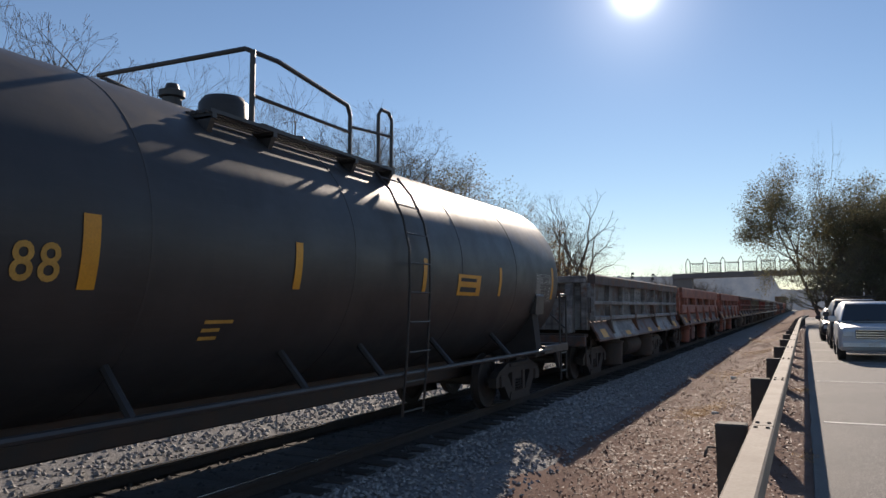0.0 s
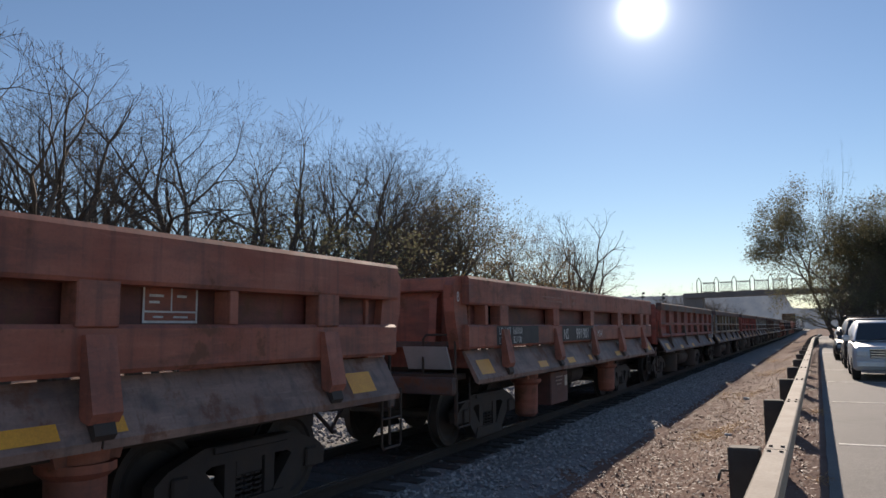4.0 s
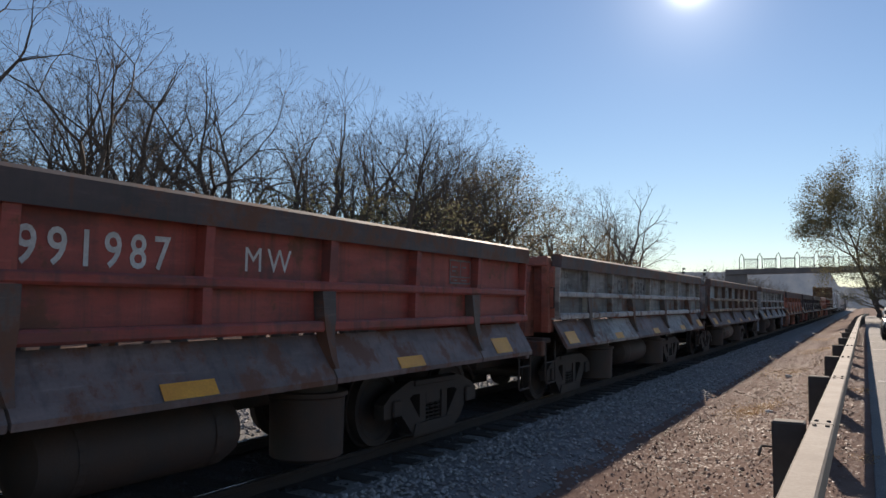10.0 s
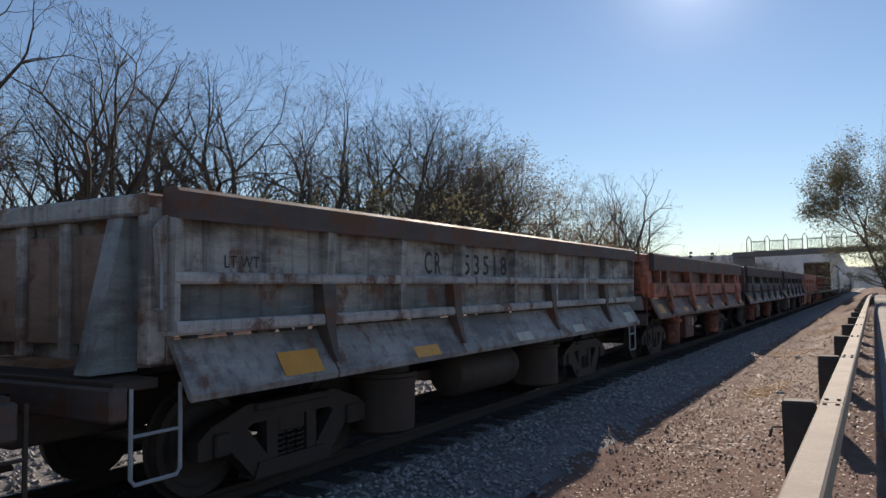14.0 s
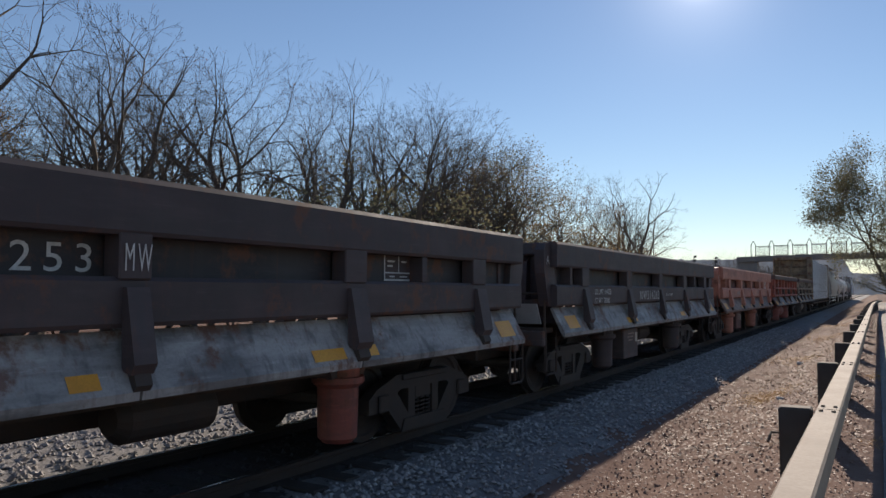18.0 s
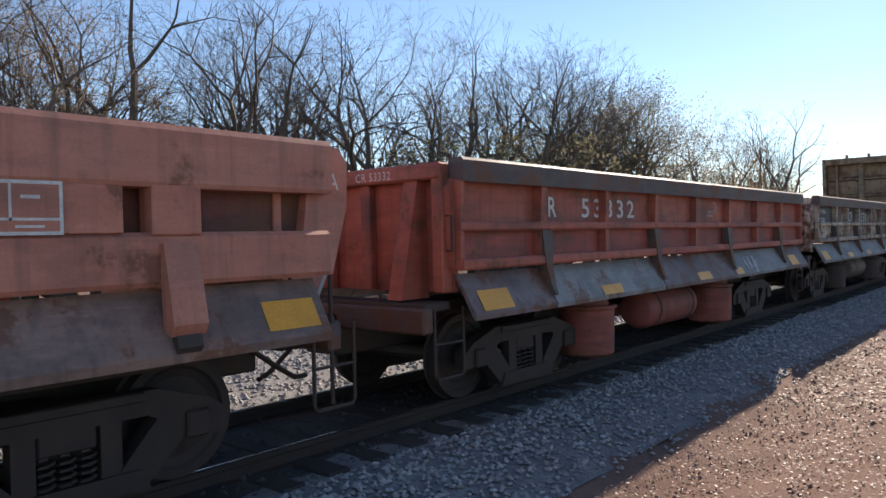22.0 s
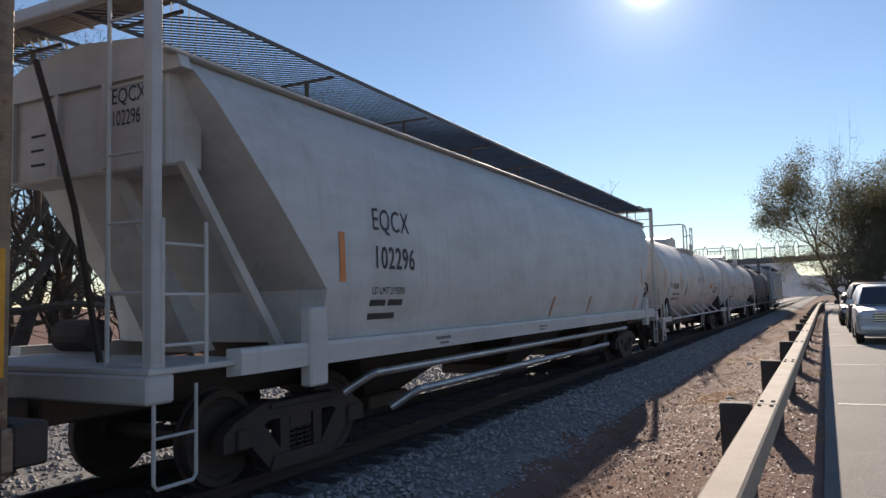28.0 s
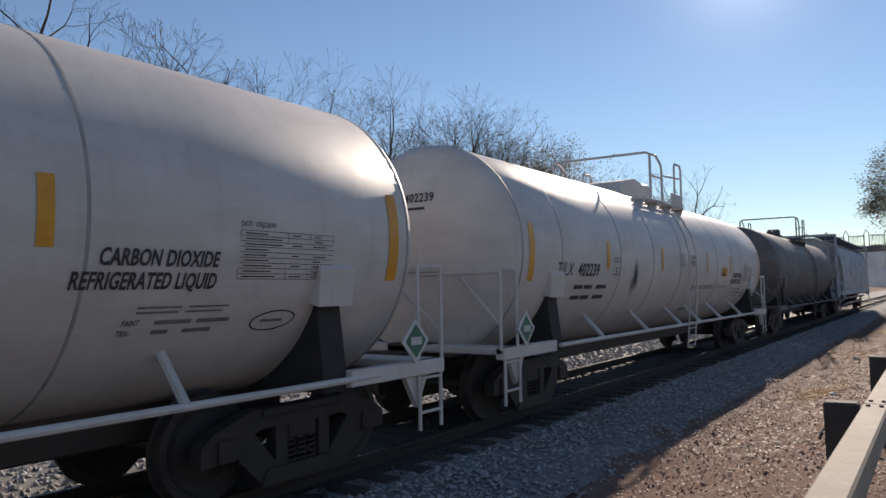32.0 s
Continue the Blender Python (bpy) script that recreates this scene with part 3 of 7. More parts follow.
# ---- guard rail ----
def build_guard_rail():
    g = thing("guard_rail", "weathered grey steel box-beam guard rail on dark posts", "guard rail", kind="structure")
    x0, x1, z0, z1 = -0.385, -0.225, 0.69, 0.85

    def shift(y):
        return 0.0 if y < 52 else 0.0008 * (y - 52) ** 2
    beam = None
    post = None
    for k in range(-2, 19):
        y = 5.95 + 3.81 * k
        o = shift(y)
        a, b = y + 0.012, y + 3.81 - 0.012
        s = Shape()
        sec = [(x0 + 0.012, z0), (x1 - 0.012, z0), (x1, z0 + 0.012), (x1, z1 - 0.012), (x1 - 0.012, z1), (x0 + 0.012, z1), (x0, z1 - 0.012), (x0, z0 + 0.012)]
        n = len(sec)
        ob_, oa = shift(b), shift(a)
        s.add([(x + oa, a, z) for x, z in sec] + [(x + ob_, b, z) for x, z in sec], [tuple(range(n))[::-1], tuple(range(n, 2 * n))] + [(i, (i + 1) % n, n + (i + 1) % n, n + i) for i in range(n)])
        beam = part("beam", s, GALV, g)
        sp = Shape().box(x0 + 0.02 + o, x1 - 0.02 + o, y - 0.2, y + 0.2, z0 + 0.02, z1 - 0.008, 0.004)
        part("splice_plate", sp, STEEL, beam)
        bt = Shape()
        for dy in (-0.12, 0.12):
            for dx in (0.04, 0.12):
                bt.lathe([(0, 0.0), (0.0, 0.015), (0.012, 0.013), (0.014, 0.0)], (x0 + dx + o, y + dy, z1), "z", 6)
        part("bolt_row", bt, STEEL, beam)
        if post is None:
            s = Shape().box(-0.11, 0.11, -0.08, 0.08, -0.5, 0.855, 0.012)
            post = part("post", s, POST_WOOD, g)
            post.matrix_basis = pose(-0.505 + o, y, 0)
        else:
            again(post, g, pose(-0.505 + o, y, 0, 0, (k * 37 % 5 - 2) * 0.4, 0))


scatter_stones()
build_track()
build_road()
build_guard_rail()


# ---- railway cars; each is built round its middle on the rail heads, x towards the road, y along the track ----
WHEEL_R = 0.457
WHEELSETS, CARS = [], []


def wheelset_meshes():
    s = Shape()
    prof = [(-0.0, 0.0), (0.0, 0.09), (0.02, 0.13), (0.035, 0.30), (0.02, 0.36), (0.0, 0.385), (0.0, 0.452), (0.1, 0.459), (0.105, 0.487), (0.13, 0.483), (0.135, 0.38), (0.10, 0.33), (0.085, 0.16), (0.12, 0.12), (0.12, 0.0)]
    s.lathe([(0.81 - u, r) for u, r in prof], (0, 0, 0), "x", 28)
    s.lathe([(-0.81 + u, r) for u, r in prof], (0, 0, 0), "x", 28)
    s.tube([(-0.95, 0, 0), (0.95, 0, 0)], 0.085, 12)
    me = fix(s.mesh("wheelset", TRUCK_STEEL))
    cap = Shape().lathe([(0, 0.0), (0.0, 0.1), (0.05, 0.1), (0.06, 0.07), (0.08, 0.05), (0.08, 0.0)], (0.98, 0, 0), "x", 14)
    return me, fix(cap.mesh("bearing_cap", STEEL))


WHEEL_ME, CAP_ME = wheelset_meshes()


def truck_meshes():
    """A three-piece freight truck: bolster, side frames and springs."""
    bol = Shape().box(-1.05, 1.05, -0.2, 0.2, 0.42, 0.68, 0.03)
    bol.lathe([(0.68, 0.0), (0.68, 0.2), (0.74, 0.2), (0.74, 0)], (0, 0, 0), "z", 16)
    frame_ = Shape()
    x0, x1 = 0.93, 1.07
    top = [(-1.14, 0.52), (-1.0, 0.62), (-0.6, 0.75), (0.6, 0.75), (1.0, 0.62), (1.14, 0.52), (1.14, 0.36), (0.98, 0.36), (0.84, 0.42), (0.52, 0.58), (-0.52, 0.58), (-0.84, 0.42), (-0.98, 0.36), (-1.14, 0.36)]
    frame_.prism(top, "x", x0, x1)
    for sy in (-1, 1):
        frame_.prism([(sy * 0.86, 0.46), (sy * 0.62, 0.58), (sy * 0.28, 0.20), (sy * 0.50, 0.10)][:: sy], "x", x0, x1)
        frame_.prism([(sy * 0.34, 0.60), (sy * 0.20, 0.60), (sy * 0.20, 0.18), (sy * 0.34, 0.18)][:: sy], "x", x0 + 0.01, x1 - 0.01)
        frame_.prism([(sy * 0.74, 0.46), (sy * 0.64, 0.5), (sy * 0.64, 0.32), (sy * 0.74, 0.32)][:: sy], "x", x0 + 0.004, x1 - 0.004)
        frame_.box(x1 - 0.004, x1 + 0.035, *sorted((sy * 0.80, sy * 0.98)), 0.36, 0.56, 0.02)
    frame_.prism([(-0.52, 0.09), (0.52, 0.09), (0.46, 0.23), (-0.46, 0.23)], "x", x0 - 0.05, x1 + 0.02)
    frame_.box(x1 - 0.004, x1 + 0.025, -0.5, 0.5, 0.68, 0.75, 0.01)
    coil = [(1.0 + 0.055 * math.cos(a * 0.9), 0.055 * math.sin(a * 0.9), 0.2 + 0.0068 * a) for a in range(36)]
    spring = Shape().tube(coil, 0.014, 5)
    return [fix(s.mesh(n, TRUCK_STEEL)) for s, n in ((bol, "truck"), (frame_, "side_frame"), (spring, "spring"))]


TRUCK_ME, FRAME_ME, SPRING_ME = truck_meshes()


def add_truck(car, y):
    tk = new("truck", TRUCK_ME)
    tk.parent = car
    tk.matrix_basis = pose(0, y, 0)
    for rz in (0, 180):
        o = new("side_frame", FRAME_ME)
        o.parent = tk
        o.matrix_basis = pose(0, 0, 0, 0, 0, rz)
        for dy in (-0.13, 0.0, 0.13) if rz == 0 else (0.0,):
            o = new("spring", SPRING_ME)
            o.parent = tk
            o.matrix_basis = pose(0, dy, 0, 0, 0, rz)
    for dy in (-0.885, 0.885):
        w = new("wheelset", WHEEL_ME)
        w.parent = tk
        w.matrix_basis = pose(0, dy, WHEEL_R)
        WHEELSETS.append((w, dy))
        for rz in (0, 180):
            c = new("bearing_cap", CAP_ME)
            c.parent = tk
            c.matrix_basis = pose(0, dy, WHEEL_R, 0, 0, rz)


def coupler_mesh():
    s = Shape().box(-0.1, 0.1, 0, 0.55, 0.74, 0.94, 0.02)
    s.box(-0.16, 0.12, 0.5, 0.72, 0.7, 1.0, 0.03)
    s.box(0.06, 0.19, 0.6, 0.85, 0.7, 1.0, 0.03)
    s.tube([(0.3, 0.0, 0.8), (0.3, 0.25, 0.62), (0.22, 0.55, 0.45), (0.1, 0.78, 0.42)], 0.025, 7)
    return fix(s.mesh("coupler", STEEL))


COUPLER_ME = coupler_mesh()


def add_couplers(car, y):
    for k in (1, -1):
        o = new("coupler", COUPLER_ME)
        o.parent = car
        o.matrix_basis = pose(0, k * y, 0, 0, 0, 0 if k > 0 else 180)


def ladder(car, x, y, z0, z1, mat, width=0.4, along="y", rungs=None, name="ladder", r=0.014):
    s = Shape()
    n = rungs or max(2, int((z1 - z0) / 0.38))
    dx, dy = (0, width) if along == "y" else (width, 0)
    s.tube([(x, y, z0), (x, y, z1)], r * 1.3, 6)
    s.tube([(x + dx, y + dy, z0), (x + dx, y + dy, z1)], r * 1.3, 6)
    for i in range(n):
        z = z0 + (z1 - z0) * (i + 0.5) / n
        s.tube([(x, y, z), (x + dx, y + dy, z)], r, 6)
    return part(name, s, mat, car)


def step_iron(car, x, y, z0, z1, mat, width=0.42, along="y"):
    s = Shape()
    dx, dy = (0, width) if along == "y" else (width, 0)
    s.tube([(x, y, z1), (x, y, z0 + 0.04), (x + dx * 0.08, y + dy * 0.08, z0), (x + dx * 0.92, y + dy * 0.92, z0), (x + dx, y + dy, z0 + 0.04), (x + dx, y + dy, z1)], 0.016, 6)
    s.tube([(x, y, (z0 + z1) / 2), (x + dx, y + dy, (z0 + z1) / 2)], 0.013, 6)
    return part("sill_step", s, mat, car)


def add_underframe(car, half, mat):
    part("centre_sill", Shape().box(-0.26, 0.26, -half, half, 0.58, 1.02, 0.02), STEEL, car)
    for y in (-half + 2.3, -half / 3, 0.0, half / 3, half - 2.3):
        part("cross_bearer", Shape().prism([(-1.3, 1.0), (-0.3, 0.78), (0.3, 0.78), (1.3, 1.0), (1.3, 1.12), (-1.3, 1.12)], "y", y - 0.06, y + 0.06), STEEL, car)
    for k in (-1, 1):
        e0, e1 = sorted((k * half, k * (half - 0.14)))
        part("end_sill", Shape().box(-1.42, 1.42, e0, e1, 0.86, 1.1, 0.02), mat, car)


def mirrored(outline, k):
    return [(k * x, z) for x, z in outline]


LONG_ENDS = [-5.95, -4.15, -2.92, -1.58, 0.0, 1.55, 2.9, 4.08, 5.95]
LONG_ARMS = (-4.2, -1.76, 1.36, 4.02)
BAYS = [-5.95 + 11.9 * i / 8 for i in range(9)]


def ribbed_dump_car(name, label, s0, body, dark, under, skirt, half=5.95, plate_u=3.9, marks=(), black=(), end_mat=None, tank_mat=None, plates=(YELLOW, YELLOW, YELLOW, YELLOW, YELLOW), skirt2=None, rails=None, low=None, cyl=None, upper={}, tags=(), end_text="", logo=(), arm_mat=None, ribs=None, lower={}, panel_mat=None, gusset_mat=None, plate_at=(-5.62, -3.1, -0.12, 2.4, 4.9), bays=BAYS, arms=(-4.42, -1.5, 1.42, 4.34)):
    """A side-dump car with ribbed sides, a dark top rail and hinged aprons."""
    car = thing(name, label, "dump car", "side-dump cars of the train")
    end_mat, tank_mat, skirt2, rails, low, cyl = end_mat or body, tank_mat or STEEL, skirt2 or skirt, rails or body, low or body, cyl or STEEL
    ribs = ribs or rails
    arm_mat = arm_mat or HINGE
    b = [y * half / 5.95 for y in bays]
    for k in (1, -1):
        near = k > 0
        part("top_rail", Shape().prism(mirrored([(1.40, 2.30), (1.57, 2.27), (1.58, 2.47), (1.55, 2.50), (1.42, 2.50), (1.40, 2.47)], k), "y", -half, half), dark, car)
        if near:
            for i in range(8):
                y0, y1 = b[i] + 0.002, b[i + 1] - 0.002
                part("upper_panel", Shape().box(1.405, 1.435, y0, y1, 1.83, 2.31, 0.006), BLACK_BOX if i in black else upper.get(i, body), car)
                part("lower_panel", Shape().box(1.405, 1.435, y0, y1, 1.47, 1.81, 0.006), lower.get(i, low), car)
            for i in range(9):
                w = 0.055 if i in (0, 8) else 0.045 + 0.012 * (i % 2)
                part("rib", Shape().prism([(1.43, 2.30), (1.55, 2.30), (1.53, 1.9), (1.53, 1.46), (1.43, 1.46)], "y", max(b[i] - w, -half + 0.003), min(b[i] + w, half - 0.003)), ribs, car)
        else:
            part("side_wall", Shape().box(-1.435, -1.405, -half + 0.004, half - 0.004, 1.47, 2.31, 0.006), body, car)
        for z0, z1, nm, xo in ((1.80, 1.89, "upper_rail", 1.525), (1.43, 1.53, "lower_rail", 1.545)):
            part(nm, Shape().prism(mirrored([(1.40, z0), (xo, z0), (xo + 0.015, z0 + 0.02), (xo + 0.015, z1 - 0.02), (xo, z1), (1.40, z1)], k), "y", -half + 0.006, half - 0.006), rails, car)
        cuts = [-half + 0.04] + [y * half / 5.95 for y in arms] + [half - 0.04]
        for i in range(5):
            g0, g1 = cuts[i] + 0.012, cuts[i + 1] - 0.012
            o = Shape()
            dz = (0.018, 0.012, 0.020, 0.010, 0.014)[(i + int(s0)) % 5] if near else 0.26
            q = mirrored([(1.40, 1.40 - dz), (1.43, 1.415 - dz), (1.66, 1.01), (1.65, 0.96), (1.62, 0.98)], k)
            o.prism(q, "y", g0, g1)
            ap = part("apron", o, skirt2 if near and i in (1, 3) else skirt, car)
            if near:
                # reflective plates low on the apron
                for n, u0 in enumerate(plate_at):
                    if plates[n] and g0 - 0.05 < u0 + 0.23 < g1 + 0.05:
                        tall = n in (0, 4)
                        decal("reflector", on_apron, max(u0, g0 + 0.02), min(u0 + 0.5, g1 - 0.02), 1.04 if tall else 1.02, 1.23 if tall else 1.13, plates[n], ap, steps=1)
        for y in cuts[1:5]:
            part("hinge_arm", hinge_shape(y, k), arm_mat if near else dark, car)
    part("floor", Shape().box(-1.4, 1.4, -half + 0.1, half - 0.1, 1.47, 1.56), dark, car)
    for k in (1, -1):
        y0, y1 = sorted((k * (half - 0.05), k * (half - 0.11)))
        wall = part("end_wall", Shape().prism([(-1.40, 1.22), (1.40, 1.22), (1.40, 2.38), (1.2, 2.44), (-1.2, 2.44), (-1.40, 2.38)], "y", y0, y1), end_mat, car)
        for x in (-0.98, 0.98):
            part("end_gusset", Shape().prism([(k * (half - 0.05), 2.3), (k * (half + 0.08), 2.3), (k * (half + 0.34), 1.16), (k * (half - 0.05), 1.16)][::k], "x", x - 0.09, x + 0.09), gusset_mat or end_mat, wall)
        if panel_mat:
            part("end_panel", Shape().box(-0.86, 0.86, *sorted((k * (half - 0.05), k * (half + 0.02))), 1.34, 2.2, 0.01), panel_mat, wall)
        for x in (-1.32, -0.3, 0.3, 1.32):
            c0, c1 = sorted((k * (half - 0.05), k * (half + (0.1 if abs(x) > 1 else 0.05))))
            part("stiffener", Shape().box(x - 0.07, x + 0.07, c0, c1, 1.22, 2.36, 0.015), end_mat, wall)
        c0, c1 = sorted((k * (half - 0.05), k * (half + 0.12)))
        part("end_cap", Shape().box(-1.38, 1.38, c0, c1, 2.30, 2.46, 0.02), end_mat, wall)
        c0, c1 = sorted((k * (half + 0.02), k * (half + 0.38)))
        part("end_platform", Shape().box(-1.4, 1.4, c0, c1, 1.06, 1.14, 0.01), STEEL, car)
        part("grab_rail", Shape().tube([(1.41, k * (half + 0.06), 1.62), (1.47, k * (half + 0.06), 1.62), (1.47, k * (half + 0.06), 1.95), (1.41, k * (half + 0.06), 1.95)], 0.012, 6), under, car)
        step_iron(car, 1.40, k * (half + 0.05) - (0.2 if k < 0 else 0), 0.42, 1.08, under)
        if k < 0:
            continue
        s = Shape().lathe([(0, 0.20), (0.02, 0.225), (0.04, 0.2), (0.02, 0.185), (0, 0.2)], (0.75, k * (half + 0.18), 1.75), "y", 20)
        for a in range(4):
            s.tube([(0.75, k * (half + 0.18) + 0.02, 1.75), (0.75 + 0.2 * math.cos(a * 1.57), k * (half + 0.18) + 0.02, 1.75 + 0.2 * math.sin(a * 1.57))], 0.01, 5)
        part("brake_wheel", s, STEEL, wall)
    for k in (1, -1):
        part("corner_gusset", Shape().prism([(k * half, 2.3), (k * (half + 0.08), 2.2), (k * (half + 0.02), 1.46), (k * half, 1.46)][::k], "x", 1.36, 1.46), end_mat, car)
    if end_text:
        writing(end_text, lambda u, z: (u, -(half + 0.124), z), 0.25, 2.33, 0.12, WHITE_LETTER, car, 0.95, 1.1)
    add_underframe(car, half + 0.42, dark)
    add_couplers(car, half + 0.35)
    add_truck(car, -4.15 * half / 5.95)
    add_truck(car, 4.15 * half / 5.95)
    for k in (1, -1):
        for y in (-2.55, 1.8):
            c = part("dump_cylinder", Shape().lathe([(0, 0), (0, 0.30), (0.04, 0.36), (0.60, 0.37), (0.62, 0.40), (0.66, 0.40), (0.66, 0.3), (0.86, 0.3), (0.86, 0)], (k * 1.02, y, 0.17), "z", 22), cyl, car)
            smooth_by_angle(c)
    r = part("air_reservoir", Shape().lathe([(-0.95, 0), (-0.95, 0.1), (-0.88, 0.24), (-0.75, 0.29), (0.75, 0.29), (0.88, 0.24), (0.95, 0.1), (0.95, 0)], (1.0, -0.2, 0.62), "y", 24), tank_mat, car)
    smooth_by_angle(r)
    for y in (-0.8, 0.4):
        part("strap", Shape().lathe([(-0.03, 0.297), (0.03, 0.297)], (1.0, y, 0.62), "y", 24).tube([(0.72, y, 0.7), (0.72, y, 1.1)], 0.02, 6), STEEL, r)
    s = Shape().tube([(1.15, -half + 1.5, 0.93), (1.15, half - 1.5, 0.93)], 0.025, 7)
    part("brake_pipe", s, STEEL, car)
    side = flat_side(1.439)
    for text, u, z, size, mt, narrow, *to in marks:
        writing(text, side, u, z, size, mt, car, narrow, 1.05, size * 0.012, 0.0, *to)
    if black and 2 in black:
        box_plate(car, plate_u, 1.93, dark)
    else:
        box_plate(car, plate_u, 1.93, dark, field=upper.get(6, body), frame_paint=WORN_FRAME)
    if logo:
        rail_emblem(car, *logo)
    for seed, u0, u1, z0, z1, mt, where in tags:
        scrawl_on(car, seed, u0, u1, z0, z1, mt, where)
    CARS.append((car, s0))
    return car


def hinge_shape(y, k):
    """A bracket that narrows from the upper rail to a blunt point low on the apron."""
    s = Shape()
    prof = [(1.80, 1.546, 0.095), (1.56, 1.566, 0.085), (1.40, 1.575, 0.06), (1.20, 1.62, 0.04), (1.10, 1.665, 0.025)]
    for z, x, w in prof:
        s.v += [(k * (x - 0.12), y - w, z), (k * x, y - w, z), (k * x, y + w, z), (k * (x - 0.12), y + w, z)]
    n = len(prof)
    s.f += [(4 * i + c, 4 * i + (c + 1) % 4, 4 * i + 4 + (c + 1) % 4, 4 * i + 4 + c) for i in range(n - 1) for c in range(4)] + [(0, 1, 2, 3), (4 * n - 4, 4 * n - 3, 4 * n - 2, 4 * n - 1)]
    return s


def on_apron(u, z):
    return (1.43 + (1.415 - z) * 0.568 + 0.008, u, z)


def rail_emblem(car, u, z):
    """A worn emblem: two short bars running into a hook."""
    f, s = flat_side(1.4395), Shape()
    for a, b, c, d in ((0, 0.26, 0.0, 0.035), (0.03, 0.27, 0.06, 0.095)):
        s.add([f(u + a, z + c), f(u + b, z + c), f(u + b, z + d), f(u + a, z + d)], [(0, 1, 2, 3)])
    ring = [(0.31 + r * math.cos(a), 0.15 + r * math.sin(a)) for a in [-1.4 + 0.45 * i for i in range(9)] for r in (0.05, 0.1)]
    s.add([f(u + a, z + b) for a, b in ring], [(2 * i, 2 * i + 1, 2 * i + 3, 2 * i + 2) for i in range(8)])
    ob = new("emblem", s.mesh("emblem", FADED_LETTER))
    ob.parent = car
    return tagged(ob, "flaking white painted emblem")


def scrawl_on(car, seed, u0, u1, z0, z1, mat, where, wide=0.05):
    """Unreadable sprayed strokes on a side."""
    rng = random.Random(seed)
    u = u0
    while u < u1 - 0.1:
        w, h = rng.uniform(0.16, 0.26), z1 - z0
        pts = [(u + w * rng.random(), z0 + h * (0.95 - 0.9 * (j % 2) * rng.uniform(0.6, 1)) - (0.3 * h if j % 3 == 2 else 0)) for j in range(6)]
        s = Shape()
        s.add([p for a, z in pts for p in (where(a - wide / 2, z + wide / 4), where(a + wide / 2, z - wide / 4))], [(2 * j, 2 * j + 1, 2 * j + 3, 2 * j + 2) for j in range(5)])
        ob = new("graffiti", s.mesh("graffiti", mat))
        ob.parent = car
        tagged(ob, "faded sprayed stroke")
        u += w + rng.uniform(0.0, 0.06)


WORN_FRAME = plain("worn_grey_stencil_paint", (0.24, 0.235, 0.23), (0.13, 0.12, 0.12), 14.0, 0.7)
FADED_LETTER = plain("worn_white_stencil_paint", (0.42, 0.36, 0.33), (0.28, 0.17, 0.14), 14.0, 0.7)
PALE_STEEL = plain("pale_blue_grey_steel", (0.42, 0.46, 0.50), (0.34, 0.37, 0.40), 3.0, 0.6)


def box_plate(car, u, z, dark, x=1.441, field=None, frame_paint=None):
    """The small framed inspection plate: black with a white frame and unreadable lines."""
    p = decal("inspection_plate", flat_side(x), u, u + 0.55, z, z + 0.3, field or BLACK_BOX, car, steps=1)
    s = Shape()
    f = flat_side(x + 0.003)
    for a, b_, c, d in ((0, 0.55, 0, 0.02), (0, 0.55, 0.28, 0.3), (0, 0.02, 0.02, 0.28), (0.53, 0.55, 0.02, 0.28), (0.27, 0.285, 0.08, 0.28), (0.02, 0.53, 0.08, 0.095), (0.06, 0.2, 0.2, 0.22), (0.06, 0.16, 0.15, 0.17), (0.33, 0.43, 0.2, 0.22), (0.1, 0.2, 0.04, 0.055), (0.3, 0.45, 0.04, 0.055)):
        s.add([f(u + a, z + c), f(u + b_, z + c), f(u + b_, z + d), f(u + a, z + d)], [(0, 1, 2, 3)])
    ob = new("plate_frame", s.mesh("plate_frame", frame_paint or WHITE_LETTER))
    ob.parent = p


PLATED_AT = ((-6.0, -5.52, 1), (-3.57, -3.13, 0), (-1.95, -1.5, 0), (-0.5, -0.28, 0), (1.78, 2.23, 0), (2.53, 2.74, 0), (5.5, 5.95, 1))


